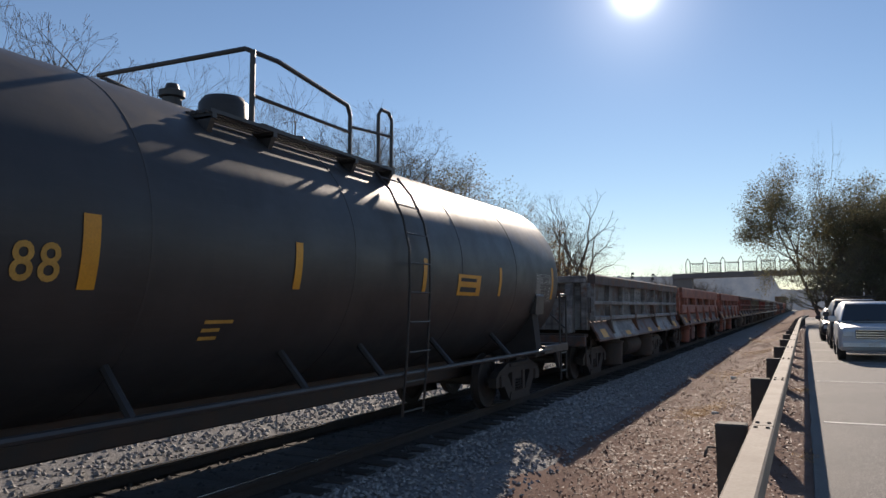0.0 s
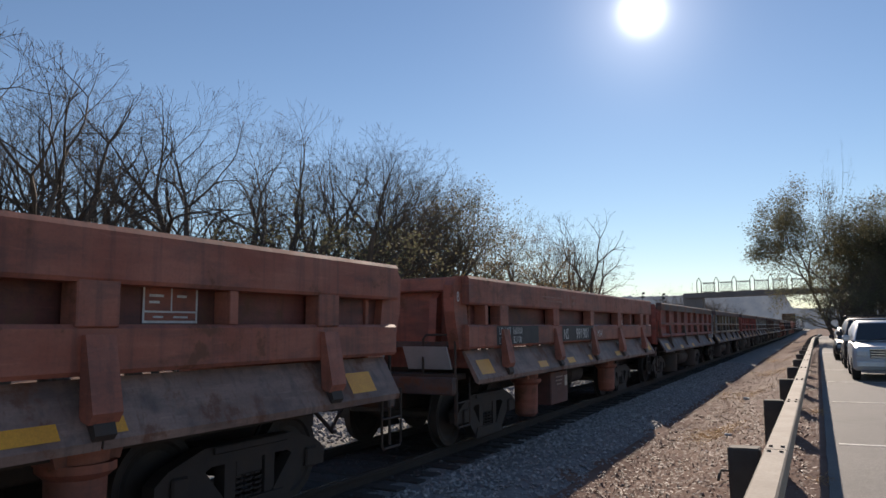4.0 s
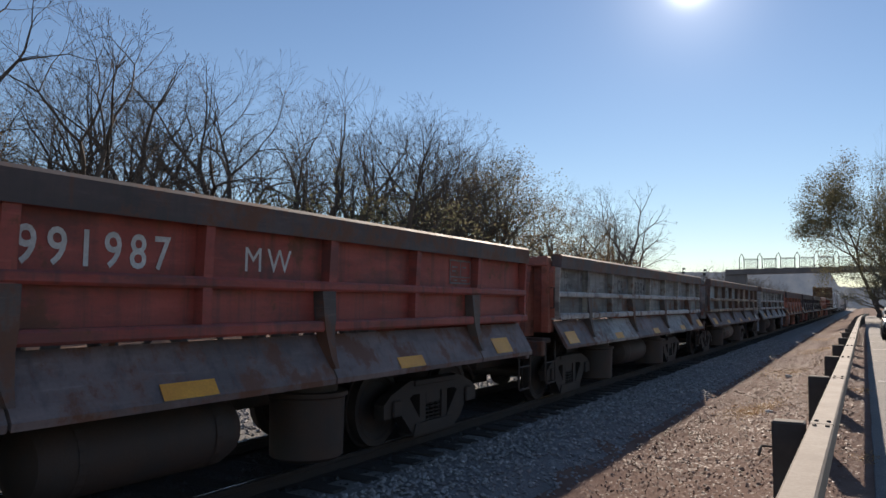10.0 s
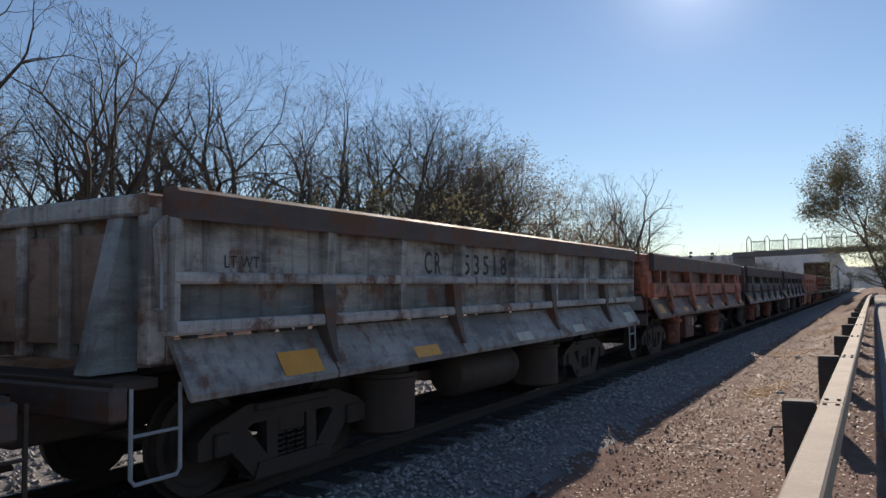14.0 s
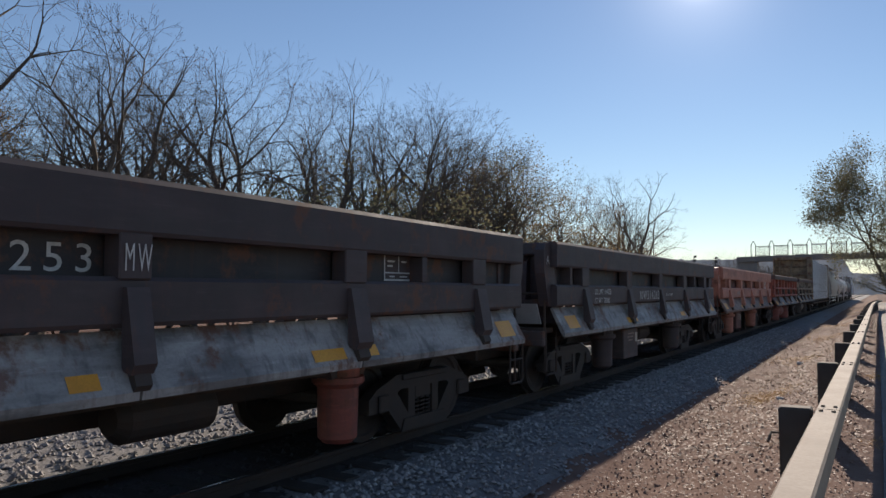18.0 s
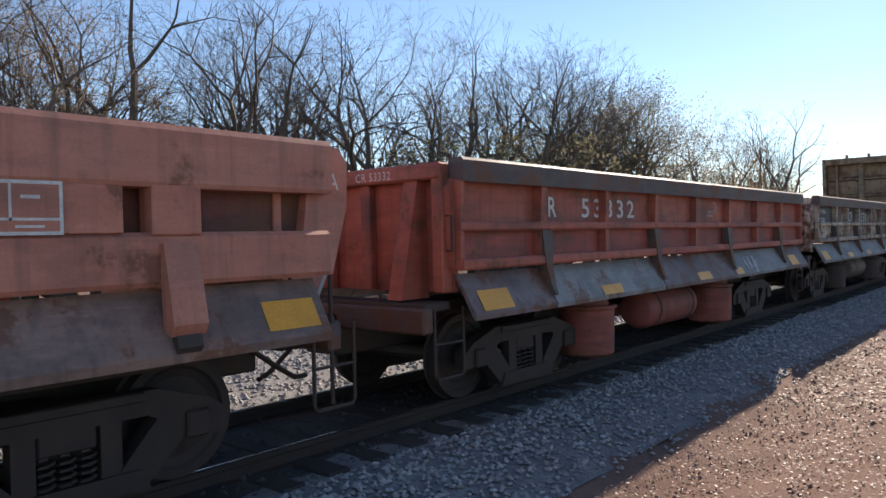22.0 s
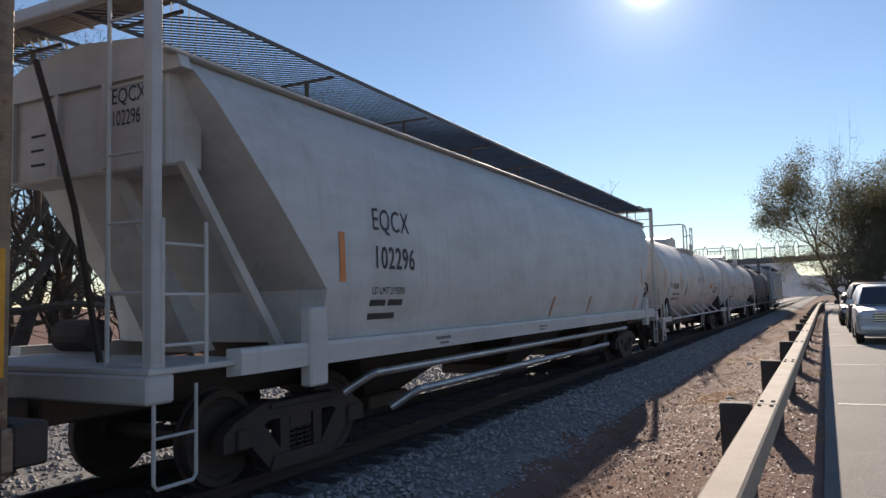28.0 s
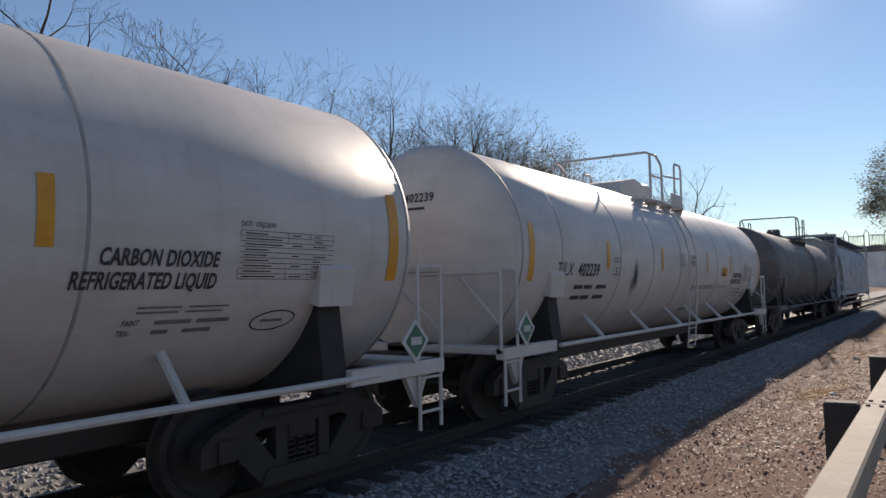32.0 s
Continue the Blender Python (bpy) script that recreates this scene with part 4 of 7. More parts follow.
def plated_dump_car(name, label, s0, body, dark, skirt, half=6.3, marks=(), under=None, letter="", plates=(YELLOW, YELLOW, YELLOW, YELLOW, YELLOW), band_mat=None, panels=(), end_text="", lines=(), line_paint=None, pocket=None, box_mat=None, cyl_mat=None, cover=None, box_u=3.05, plate_at=PLATED_AT):
    """A side-dump car with a deep plate along the top, pockets between broad posts and a heavy lower beam."""
    car = thing(name, label, "dump car", "side-dump cars of the train")
    under, band_mat, pocket = under or STEEL, band_mat or body, pocket or body
    posts = [y * half / 6.3 for y in (-5.0, -2.45, 0.0, 2.45, 5.0)]
    for k in (1, -1):
        near = k > 0
        part("top_plate", Shape().prism(mirrored([(1.33, 2.10), (1.56, 2.10), (1.575, 2.13), (1.575, 2.46), (1.55, 2.50), (1.33, 2.50)], k), "y", -half, half), band_mat, car)
        part("lower_beam", Shape().prism(mirrored([(1.33, 1.48), (1.54, 1.48), (1.56, 1.51), (1.56, 1.79), (1.53, 1.82), (1.33, 1.82)], k), "y", -half + 0.02, half - 0.02), body, car)
        edges = [-half + 0.03] + posts + [half - 0.03]
        for i in range(6):
            y0, y1 = edges[i] + 0.003, edges[i + 1] - 0.003
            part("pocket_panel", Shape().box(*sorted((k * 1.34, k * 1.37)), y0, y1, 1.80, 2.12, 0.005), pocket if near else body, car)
            if near and i in (0, 4):
                ym = (y0 + y1) / 2
                part("pocket_rib", Shape().box(1.37, 1.55, ym - 0.05, ym + 0.05, 1.82, 2.10, 0.006), body, car)
        for i, y in enumerate(posts):
            w = 0.17 if i != 2 else 0.13
            o = Shape().box(*sorted((k * 1.40, k * 1.572)), y - w, y + w, 1.80, 2.12, 0.01)
            pst = part("post", o, body, car)
            part("hinge_arm", Shape().prism(mirrored([(1.55, 1.75), (1.60, 1.75), (1.70, 1.24), (1.66, 1.17), (1.57, 1.2)], k), "y", y - w * 0.7, y + w * 0.7), body, pst)
            part("hinge_lug", Shape().prism(mirrored([(1.57, 1.22), (1.655, 1.2), (1.69, 1.10), (1.66, 1.06), (1.60, 1.1)], k), "y", y - w * 0.5, y + w * 0.5), STEEL, pst)
        cuts = [-half + 0.1] + [posts[1], posts[2], posts[3]] + [half - 0.1]
        for i in range(4):
            g0, g1 = cuts[i] + 0.01, cuts[i + 1] - 0.01
            ap = part("apron", Shape().prism(mirrored([(1.40, 1.442 if near else 1.13), (1.44, 1.457 if near else 1.16), (1.66, 1.06), (1.65, 1.0), (1.61, 1.02)], k), "y", g0, g1), skirt, car)
            if near:
                on = lambda u, z: (1.44 + (1.455 - z) * 0.557 + 0.006, u, z)
                for n, (u0, u1, tall) in enumerate(plate_at):
                    if g0 < (u0 + u1) / 2 < g1:
                        decal("reflector", on, u0, u1, 1.12 if tall else 1.10, 1.32 if tall else 1.20, plates[n % 5], ap, steps=1)
    part("floor", Shape().box(-1.36, 1.36, -half + 0.1, half - 0.1, 1.50, 1.58), dark, car)
    for k in (1, -1):
        y0, y1 = sorted((k * (half - 0.35), k * (half - 0.42)))
        wall = part("end_wall", Shape().box(-1.4, 1.4, y0, y1, 1.2, 2.46, 0.01), body, car)
        for x in (-0.9, 0.0, 0.9):
            part("stiffener", Shape().prism([(k * (half - 0.36), 1.2), (k * (half - 0.12), 1.2), (k * (half - 0.22), 2.2), (k * (half - 0.36), 2.3)][::k], "x", x - 0.06, x + 0.06), body, wall)
        part("end_cap", Shape().box(-1.44, 1.44, *sorted((k * (half - 0.42), k * (half - 0.15))), 2.30, 2.50, 0.02), body, wall)
        # slanting corner plate
        part("corner_plate", Shape().prism([(k * (half - 0.1), 2.49), (k * (half + 0.16), 2.47), (k * (half + 0.26), 2.36), (k * (half + 0.24), 2.0), (k * (half + 0.08), 1.48), (k * (half - 0.25), 1.48)][::k], "x", 1.30, 1.46), body, wall)
        part("end_platform", Shape().box(-1.4, 1.4, *sorted((k * (half - 0.25), k * (half + 0.15))), 1.06, 1.14, 0.01), STEEL, car)
        step_iron(car, 1.42, k * (half - 0.1) - (0.2 if k < 0 else 0), 0.42, 1.08, under)
        s = Shape().tube([(1.40, k * (half + 0.1), 0.45), (1.40, k * (half + 0.1), 1.62), (1.3, k * (half + 0.1), 1.68), (0.95, k * (half + 0.1), 1.68), (0.9, k * (half + 0.1), 1.62), (0.9, k * (half + 0.1), 1.1)], 0.018, 7)
        part("grab_rail", s, under, wall)
        part("brake_platform", Shape().prism([(k * (half - 0.02), 1.2), (k * (half + 0.02), 1.2), (k * (half + 0.19), 1.52), (k * (half + 0.15), 1.52)][::k], "x", 0.62, 1.3), PALE_STEEL, wall, "tilted pale blue-grey end plate")
        if letter:
            writing(letter, flat_side(1.464), k * (half + 0.11) - 0.06, 2.14, 0.19, WHITE_LETTER, car, 0.85, 1.0, 0.003)
    if end_text:
        writing(end_text, lambda u, z: (u, -(half - 0.145), z), 0.1, 2.34, 0.13, WHITE_LETTER, car, 0.95, 1.1)
    add_underframe(car, half + 0.2, dark)
    add_couplers(car, half + 0.1)
    add_truck(car, -4.5 * half / 6.3)
    add_truck(car, 4.5 * half / 6.3)
    for k in (1, -1):
        for y in (-2.9, 2.75):
            c = part("dump_cylinder", Shape().lathe([(0, 0), (0, 0.15), (0.05, 0.2), (0.55, 0.21), (0.6, 0.27), (0.66, 0.27), (0.66, 0.22), (0.9, 0.22), (0.9, 0)], (k * 1.12, y, 0.2), "z", 18), cyl_mat or body, car)
            smooth_by_angle(c)
            part("cylinder_bracket", Shape().prism([(y - 0.34, 1.1), (y + 0.34, 1.1), (y + 0.26, 0.85), (y - 0.26, 0.85)], "x", *sorted((k * 1.0, k * 1.25))), body, car)
    part("brake_reservoir", Shape().lathe([(-0.5, 0), (-0.5, 0.12), (-0.42, 0.2), (0.42, 0.2), (0.5, 0.12), (0.5, 0)], (0.75, 0.9, 0.72), "y", 18), STEEL, car)
    vb = part("valve_box", Shape().box(0.85, 1.30, -2.03, -0.99, 0.30, 0.92, 0.02), box_mat or dark, car)
    for z, a, b in ((0.80, -1.75, -1.3), (0.73, -1.75, -1.36), (0.66, -1.7, -1.4)):
        decal("stencil_line", flat_side(1.304), a, b, z, z + 0.03, FADED_LETTER, vb, steps=1)
    decal("data_plate", flat_side(1.304), -1.2, -1.03, 0.62, 0.82, PALE, vb, steps=1)
    part("brake_pipe", Shape().tube([(1.2, -half + 1.2, 0.92), (1.2, half - 1.2, 0.92)], 0.025, 7), STEEL, car)
    for u0, u1 in panels:
        decal("lettering_panel", flat_side(1.566), u0, u1, 1.51, 1.80, BLACK_BOX, car, "black lettering panel", 1)
    for text, u, z, size, mt, narrow, x, *to in marks:
        writing(text, flat_side(x), u, z, size, mt, car, narrow, 1.05, size * 0.012, 0.0, *to)
    if cover:
        part("inspection_cover", Shape().box(1.36, 1.566, *cover, 1.815, 2.105, 0.006), body, car)
        box_plate(car, cover[1] - 0.9, 1.81, dark, 1.572, field=body)
    else:
        box_plate(car, box_u, 1.83, dark, 1.376, field=body)
    for u, z, w, h, x in lines:
        decal("stencil_line", flat_side(x), u, u + w, z, z + h, line_paint or FADED_LETTER, car, steps=1)
    CARS.append((car, s0))
    return car


# paints
RED = worn_paint("faded_red_paint", (0.34, 0.075, 0.045), amount=0.12, dirt=0.55, fade=(0.42, 0.12, 0.075))
RED3 = worn_paint("deep_red_paint", (0.28, 0.055, 0.042), amount=0.15, dirt=0.6, fade=(0.35, 0.08, 0.062))
RED2 = worn_paint("dull_red_paint", (0.24, 0.06, 0.043), amount=0.18, dirt=0.6, fade=(0.31, 0.09, 0.065))
SALMON = worn_paint("faded_orange_paint", (0.31, 0.095, 0.06), amount=0.08, dirt=0.5, fade=(0.37, 0.14, 0.095))
RUSTY_ORANGE = worn_paint("rusted_orange_paint", (0.40, 0.12, 0.07), amount=0.45, dirt=0.6)
GREY1 = worn_paint("dirty_grey_paint", (0.20, 0.20, 0.205), amount=0.12, dirt=0.8, fade=(0.28, 0.275, 0.265))
SOOT_GREY = worn_paint("sooty_grey_paint", (0.085, 0.085, 0.09), rust=(0.09, 0.05, 0.04), amount=0.3, grime=(0.03, 0.028, 0.03), dirt=0.8, fade=(0.17, 0.165, 0.16), spots=1.6)
SOOT_TEAL = worn_paint("sooty_teal_paint", (0.045, 0.055, 0.06), rust=(0.07, 0.045, 0.035), amount=0.35, grime=(0.02, 0.02, 0.022), dirt=0.85, fade=(0.10, 0.105, 0.105), spots=1.6)
BUFF = worn_paint("worn_buff_paint", (0.18, 0.135, 0.085), amount=0.25, dirt=0.7, fade=(0.25, 0.195, 0.13))
GREY2 = worn_paint("mottled_green_grey_paint", (0.13, 0.145, 0.15), amount=0.25, dirt=0.8, fade=(0.24, 0.245, 0.235))
GREY3 = worn_paint("pale_worn_grey_paint", (0.27, 0.265, 0.25), amount=0.25, dirt=0.75, fade=(0.38, 0.35, 0.30))
CREAM = worn_paint("peeling_cream_paint", (0.46, 0.40, 0.32), amount=0.6, dirt=0.75, spots=4.5)
WHITISH = worn_paint("chalky_white_grey_paint", (0.34, 0.33, 0.315), amount=0.14, dirt=0.85, fade=(0.44, 0.43, 0.41))
BROWN = worn_paint("dark_brown_paint", (0.055, 0.04, 0.043), amount=0.08, dirt=0.5, fade=(0.078, 0.056, 0.057))
GRIME = worn_paint("grimy_top_steel", (0.07, 0.052, 0.052), amount=0.4, dirt=0.7, fade=(0.105, 0.078, 0.074))
SKIRT_BROWN = worn_paint("scuffed_brown_steel", (0.14, 0.11, 0.108), amount=0.3, dirt=0.6, fade=(0.20, 0.155, 0.15))
SKIRT_GREY = worn_paint("scuffed_grey_steel", (0.27, 0.265, 0.26), amount=0.15, dirt=0.7, fade=(0.35, 0.34, 0.33))
SKIRT_SALMON = worn_paint("scuffed_orange_steel", (0.21, 0.135, 0.11), amount=0.2, dirt=0.6, fade=(0.28, 0.19, 0.155))
BLACK_TANK = worn_paint("black_tank_paint", (0.028, 0.027, 0.028), amount=-0.2, dirt=0.3, rough=0.42, fade=(0.045, 0.042, 0.041))
WHITE_TANK = worn_paint("white_tank_paint", (0.55, 0.51, 0.48), amount=-0.25, dirt=0.15, grime=(0.25, 0.2, 0.17), rough=0.45, fade=(0.61, 0.57, 0.54))
DARK_TANK = worn_paint("dark_grey_tank_paint", (0.09, 0.085, 0.085), amount=0.05, dirt=0.4, rough=0.55)
HOPPER_PAINT = worn_paint("pale_grey_hopper_paint", (0.49, 0.49, 0.485), amount=-0.3, dirt=0.25, grime=(0.27, 0.25, 0.23), rough=0.5, fade=(0.54, 0.54, 0.53))
FAR_GREY = worn_paint("grey_hopper_paint", (0.40, 0.42, 0.44), amount=-0.1, dirt=0.35, rough=0.55)
TAN_STEEL = worn_paint("tan_bulkhead_paint", (0.27, 0.18, 0.105), amount=0.3, dirt=0.6, fade=(0.34, 0.24, 0.15))
RUSTY_TAN = worn_paint("rust_eaten_tan_sill_paint", (0.25, 0.165, 0.10), rust=(0.09, 0.045, 0.03), amount=0.65, dirt=0.7, fade=(0.33, 0.23, 0.15), spots=1.8)
SALMON_PALE = worn_paint("sun_faded_salmon_paint", (0.46, 0.17, 0.115), amount=0.04, dirt=0.35, fade=(0.52, 0.23, 0.16))
RUST_PANEL = worn_paint("rusted_brown_panel", (0.17, 0.10, 0.07), amount=0.4, dirt=0.7, fade=(0.26, 0.17, 0.12))
STAINED_CREAM = worn_paint("rust_eaten_cream_paint", (0.36, 0.29, 0.22), rust=(0.10, 0.05, 0.035), amount=0.7, dirt=0.8, spots=3.5)
CREAM_RAIL = worn_paint("worn_cream_rail_paint", (0.36, 0.295, 0.22), amount=0.35, dirt=0.7, spots=4.5)
DUSTY = worn_paint("dusty_tan_tank_paint", (0.17, 0.135, 0.11), amount=0.2, dirt=0.7, fade=(0.23, 0.185, 0.15))
SKIRT_TEAL = worn_paint("drip_stained_teal_steel", (0.12, 0.13, 0.13), amount=0.12, grime=(0.36, 0.36, 0.35), dirt=0.45, fade=(0.18, 0.185, 0.185))
HINGE = worn_paint("rusty_black_hinge_steel", (0.07, 0.055, 0.05), amount=0.35, dirt=0.6, fade=(0.12, 0.09, 0.075))
# pocket recess colours, darkened for the shade inside as well as for dirt
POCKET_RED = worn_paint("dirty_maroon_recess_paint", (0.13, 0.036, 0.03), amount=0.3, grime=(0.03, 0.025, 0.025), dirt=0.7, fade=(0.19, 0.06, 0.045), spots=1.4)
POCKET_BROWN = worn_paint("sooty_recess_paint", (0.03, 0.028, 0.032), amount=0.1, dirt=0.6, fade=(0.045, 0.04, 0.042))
MAROON = worn_paint("dull_maroon_paint", (0.12, 0.05, 0.045), amount=0.1, dirt=0.5, fade=(0.16, 0.07, 0.06))
WHITE_END = worn_paint("rust_washed_white_paint", (0.38, 0.37, 0.35), rust=(0.17, 0.085, 0.05), amount=0.42, dirt=0.75, fade=(0.46, 0.45, 0.43), spots=1.3)
PALE_TEAL = worn_paint("pale_teal_grey_paint", (0.27, 0.32, 0.335), amount=0.08, dirt=0.55, fade=(0.36, 0.395, 0.40))
DARK_RIB = worn_paint("rust_brown_rib_paint", (0.10, 0.065, 0.052), amount=0.4, dirt=0.6, fade=(0.16, 0.105, 0.08))
TAN_RAIL = worn_paint("rusty_tan_rail_paint", (0.30, 0.235, 0.165), amount=0.4, dirt=0.65, fade=(0.38, 0.31, 0.23), spots=3.0)
PALE_RAIL = worn_paint("chalky_rail_paint", (0.42, 0.415, 0.41), amount=0.25, dirt=0.55, fade=(0.52, 0.51, 0.50), spots=2.6)
RUST_TAN = worn_paint("rust_stained_tan_panel", (0.26, 0.17, 0.125), amount=0.3, dirt=0.5, fade=(0.33, 0.23, 0.18), spots=1.3)
NIGHT = worn_paint("blackened_panel", (0.03, 0.033, 0.042), amount=0.22, dirt=0.5, fade=(0.05, 0.05, 0.06), spots=1.5)
PINK_LETTER = plain("ghost_of_white_paint", (0.36, 0.2, 0.16), (0.3, 0.13, 0.09), 10.0, 0.7)
SPRAY = plain("faded_spray_paint", (0.33, 0.34, 0.36), (0.22, 0.22, 0.24), 9.0, 0.7)
SPRAY_WHITE = plain("white_spray_paint", (0.72, 0.72, 0.73), (0.55, 0.55, 0.57), 9.0, 0.7)
# black for the bolsters, painting in the shade beneath the tanks
SHADE = plain("shade_black", (0.02, 0.02, 0.02), (0.035, 0.03, 0.03), 5.0, 0.8)

GHOST = plain("faded_black_stencil_paint", (0.11, 0.115, 0.12), (0.2, 0.21, 0.215), 12.0, 0.7)
W, K = WHITE_LETTER, BLACK_LETTER
ribbed_dump_car("side_dump_car", "grimy grey ribbed side-dump car with black numbers", 22.8, GREY1, GRIME, STEEL, SKIRT_BROWN, 6.05,
                marks=(("CR", -2.3, 1.92, 0.36, K, 1.0, -1.92), ("53331", -1.38, 1.92, 0.36, K, 1.0, -0.13)), skirt2=SKIRT_GREY, end_mat=GREY1, low=SOOT_GREY, upper={0: SOOT_GREY, 1: SOOT_GREY, 4: SOOT_GREY, 5: SOOT_GREY, 6: SOOT_GREY, 7: SOOT_GREY},
                tags=[(3, 0.75, 1.3, 1.98, 2.2, SPRAY, flat_side(1.44)), (5, 1.75, 2.75, 1.96, 2.16, SPRAY, flat_side(1.44)), (8, 3.1, 3.7, 1.58, 1.74, SPRAY, flat_side(1.44)), (9, 4.6, 5.7, 1.97, 2.2, SPRAY, flat_side(1.44))], plate_at=(-5.6, -3.1, -0.09, 1.45, 4.9))
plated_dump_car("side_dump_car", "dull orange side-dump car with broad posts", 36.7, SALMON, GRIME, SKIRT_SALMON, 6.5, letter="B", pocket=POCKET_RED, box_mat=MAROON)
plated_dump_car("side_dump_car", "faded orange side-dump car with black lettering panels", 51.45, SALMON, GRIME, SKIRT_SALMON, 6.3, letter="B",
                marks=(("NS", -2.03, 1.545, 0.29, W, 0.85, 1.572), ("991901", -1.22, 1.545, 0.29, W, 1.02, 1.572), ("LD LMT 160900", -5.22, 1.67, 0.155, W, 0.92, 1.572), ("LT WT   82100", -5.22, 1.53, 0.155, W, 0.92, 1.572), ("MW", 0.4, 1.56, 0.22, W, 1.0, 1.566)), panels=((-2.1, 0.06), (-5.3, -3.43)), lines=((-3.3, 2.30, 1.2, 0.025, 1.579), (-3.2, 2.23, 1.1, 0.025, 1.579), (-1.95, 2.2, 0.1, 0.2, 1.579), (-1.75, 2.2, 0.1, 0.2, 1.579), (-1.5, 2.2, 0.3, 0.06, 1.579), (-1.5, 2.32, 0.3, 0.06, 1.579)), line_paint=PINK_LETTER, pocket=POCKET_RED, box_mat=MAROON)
ribbed_dump_car("side_dump_car", "red ribbed side-dump car with faint white numbers", 65.5, RED2, GRIME, STEEL, SKIRT_BROWN, 6.1,
                marks=(("CR", -3.0, 1.95, 0.27, W, 0.8), ("532", -1.3, 1.95, 0.27, W, 0.8), ("142800", -1.25, 1.58, 0.13, W, 0.9)), plates=(YELLOW, YELLOW, YELLOW, None, YELLOW), plate_at=(-5.6, -3.1, -0.5, 2.4, 4.9), logo=(0.78, 1.97), low=RED3)
ribbed_dump_car("side_dump_car", "mottled dark grey ribbed side-dump car with buff rails", 79.0, SOOT_TEAL, GRIME, STEEL, SKIRT_BROWN, 5.9,
                marks=(("LD LMT", -5.42, 2.12, 0.135, W, 0.9, -4.98), ("144800", -4.8, 2.12, 0.135, W, 0.9, -4.32), ("LT WT", -5.46, 1.93, 0.135, W, 0.9, -5.06), ("75200", -4.78, 1.93, 0.135, W, 0.9, -4.34), ("CR", -2.3, 1.92, 0.36, GHOST, 1.0, -1.92), ("53330", -1.38, 1.92, 0.36, GHOST, 1.0, -0.13)), black=(0,), end_mat=WHITISH, plate_u=5.0, low=SOOT_TEAL, bays=LONG_ENDS, arms=LONG_ARMS, rails=TAN_RAIL, ribs=BUFF, upper={1: RUST_PANEL, 2: PALE_TEAL, 3: PALE_TEAL, 4: GREY2, 5: GREY2, 6: SOOT_TEAL, 7: GREY2}, lower={0: GREY2, 2: GREY2, 4: GREY2}, plate_at=(-5.65, -2.4, 0.2, 1.55, 5.25))
ribbed_dump_car("side_dump_car", "bright red ribbed side-dump car with white numbers", 92.7, RED3, GRIME, STEEL, SKIRT_BROWN, 6.05,
                marks=(("NS", -2.4, 1.95, 0.28, W, 0.85), ("991987", -1.43, 1.93, 0.34, W, 1.0, -0.28), ("MW", 0.45, 1.95, 0.29, W, 1.0, 1.03)), end_mat=RED3, plate_at=(-5.6, -3.1, -0.47, 2.52, 4.85))
ribbed_dump_car("side_dump_car", "pale grey ribbed side-dump car with a buckled rail", 106.0, GREY1, GRIME, STEEL, SKIRT_BROWN, 5.9,
                marks=(("LD", -5.4, 2.12, 0.14, K, 0.9), ("LT WT", -5.4, 1.93, 0.14, K, 0.9), ("CR", -2.3, 1.92, 0.36, K, 1.0, -1.92), ("53304", -1.26, 1.92, 0.36, K, 1.0, -0.16)), end_mat=SALMON, skirt2=SKIRT_GREY, low=GREY2, plate_at=(-5.7, -3.05, -0.05, 2.8, 5.25), lower={0: SOOT_GREY, 3: SOOT_GREY, 6: SOOT_GREY}, rails=PALE_RAIL, ribs=GREY3)
ribbed_dump_car("side_dump_car", "worn grey ribbed side-dump car with black numbers", 119.6, GREY3, GRIME, STEEL, SKIRT_BROWN, 6.0,
                marks=(("CR", -2.3, 1.92, 0.36, K, 1.0, -1.92), ("53311", -1.38, 1.92, 0.36, K, 1.0, -0.13)), end_mat=GREY2, tank_mat=DUSTY, rails=TAN_RAIL, ribs=DARK_RIB, low=STAINED_CREAM, lower={0: GREY2, 1: GREY2, 2: GREY2, 3: NIGHT}, upper={0: PALE_TEAL, 1: GREY2, 2: PALE_TEAL, 3: PALE_TEAL, 4: STAINED_CREAM, 5: STAINED_CREAM, 6: GREY2, 7: RUST_PANEL}, plate_at=(-5.6, -3.1, -0.13, 2.28, 4.8), plates=(YELLOW, YELLOW, YELLOW, YELLOW, PALE))
ribbed_dump_car("side_dump_car", "chalky white-grey ribbed side-dump car with black numbers", 132.9, WHITISH, GRIME, PALE_STEEL, SKIRT_GREY, 5.85,
                marks=(("LT WT", -5.3, 1.93, 0.14, K, 0.9), ("CR", -2.3, 1.92, 0.36, K, 1.0, -1.92), ("53518", -1.38, 1.92, 0.36, K, 1.0, -0.13)), bays=LONG_ENDS, arms=LONG_ARMS, low=GREY3, end_mat=WHITE_END, panel_mat=RUST_TAN, gusset_mat=PALE_TEAL, rails=PALE_RAIL, ribs=WHITISH, plate_at=(-4.82, -2.8, -0.2, 1.98, 5.0), plates=(YELLOW, YELLOW, PALE, PALE, PALE), lower={0: GREY2, 2: GREY2, 5: SOOT_GREY})
plated_dump_car("side_dump_car", "rust-stained orange side-dump car with broad posts", 146.65, RUSTY_ORANGE, GRIME, SKIRT_SALMON, 6.35, band_mat=GRIME, pocket=POCKET_RED, box_mat=MAROON)
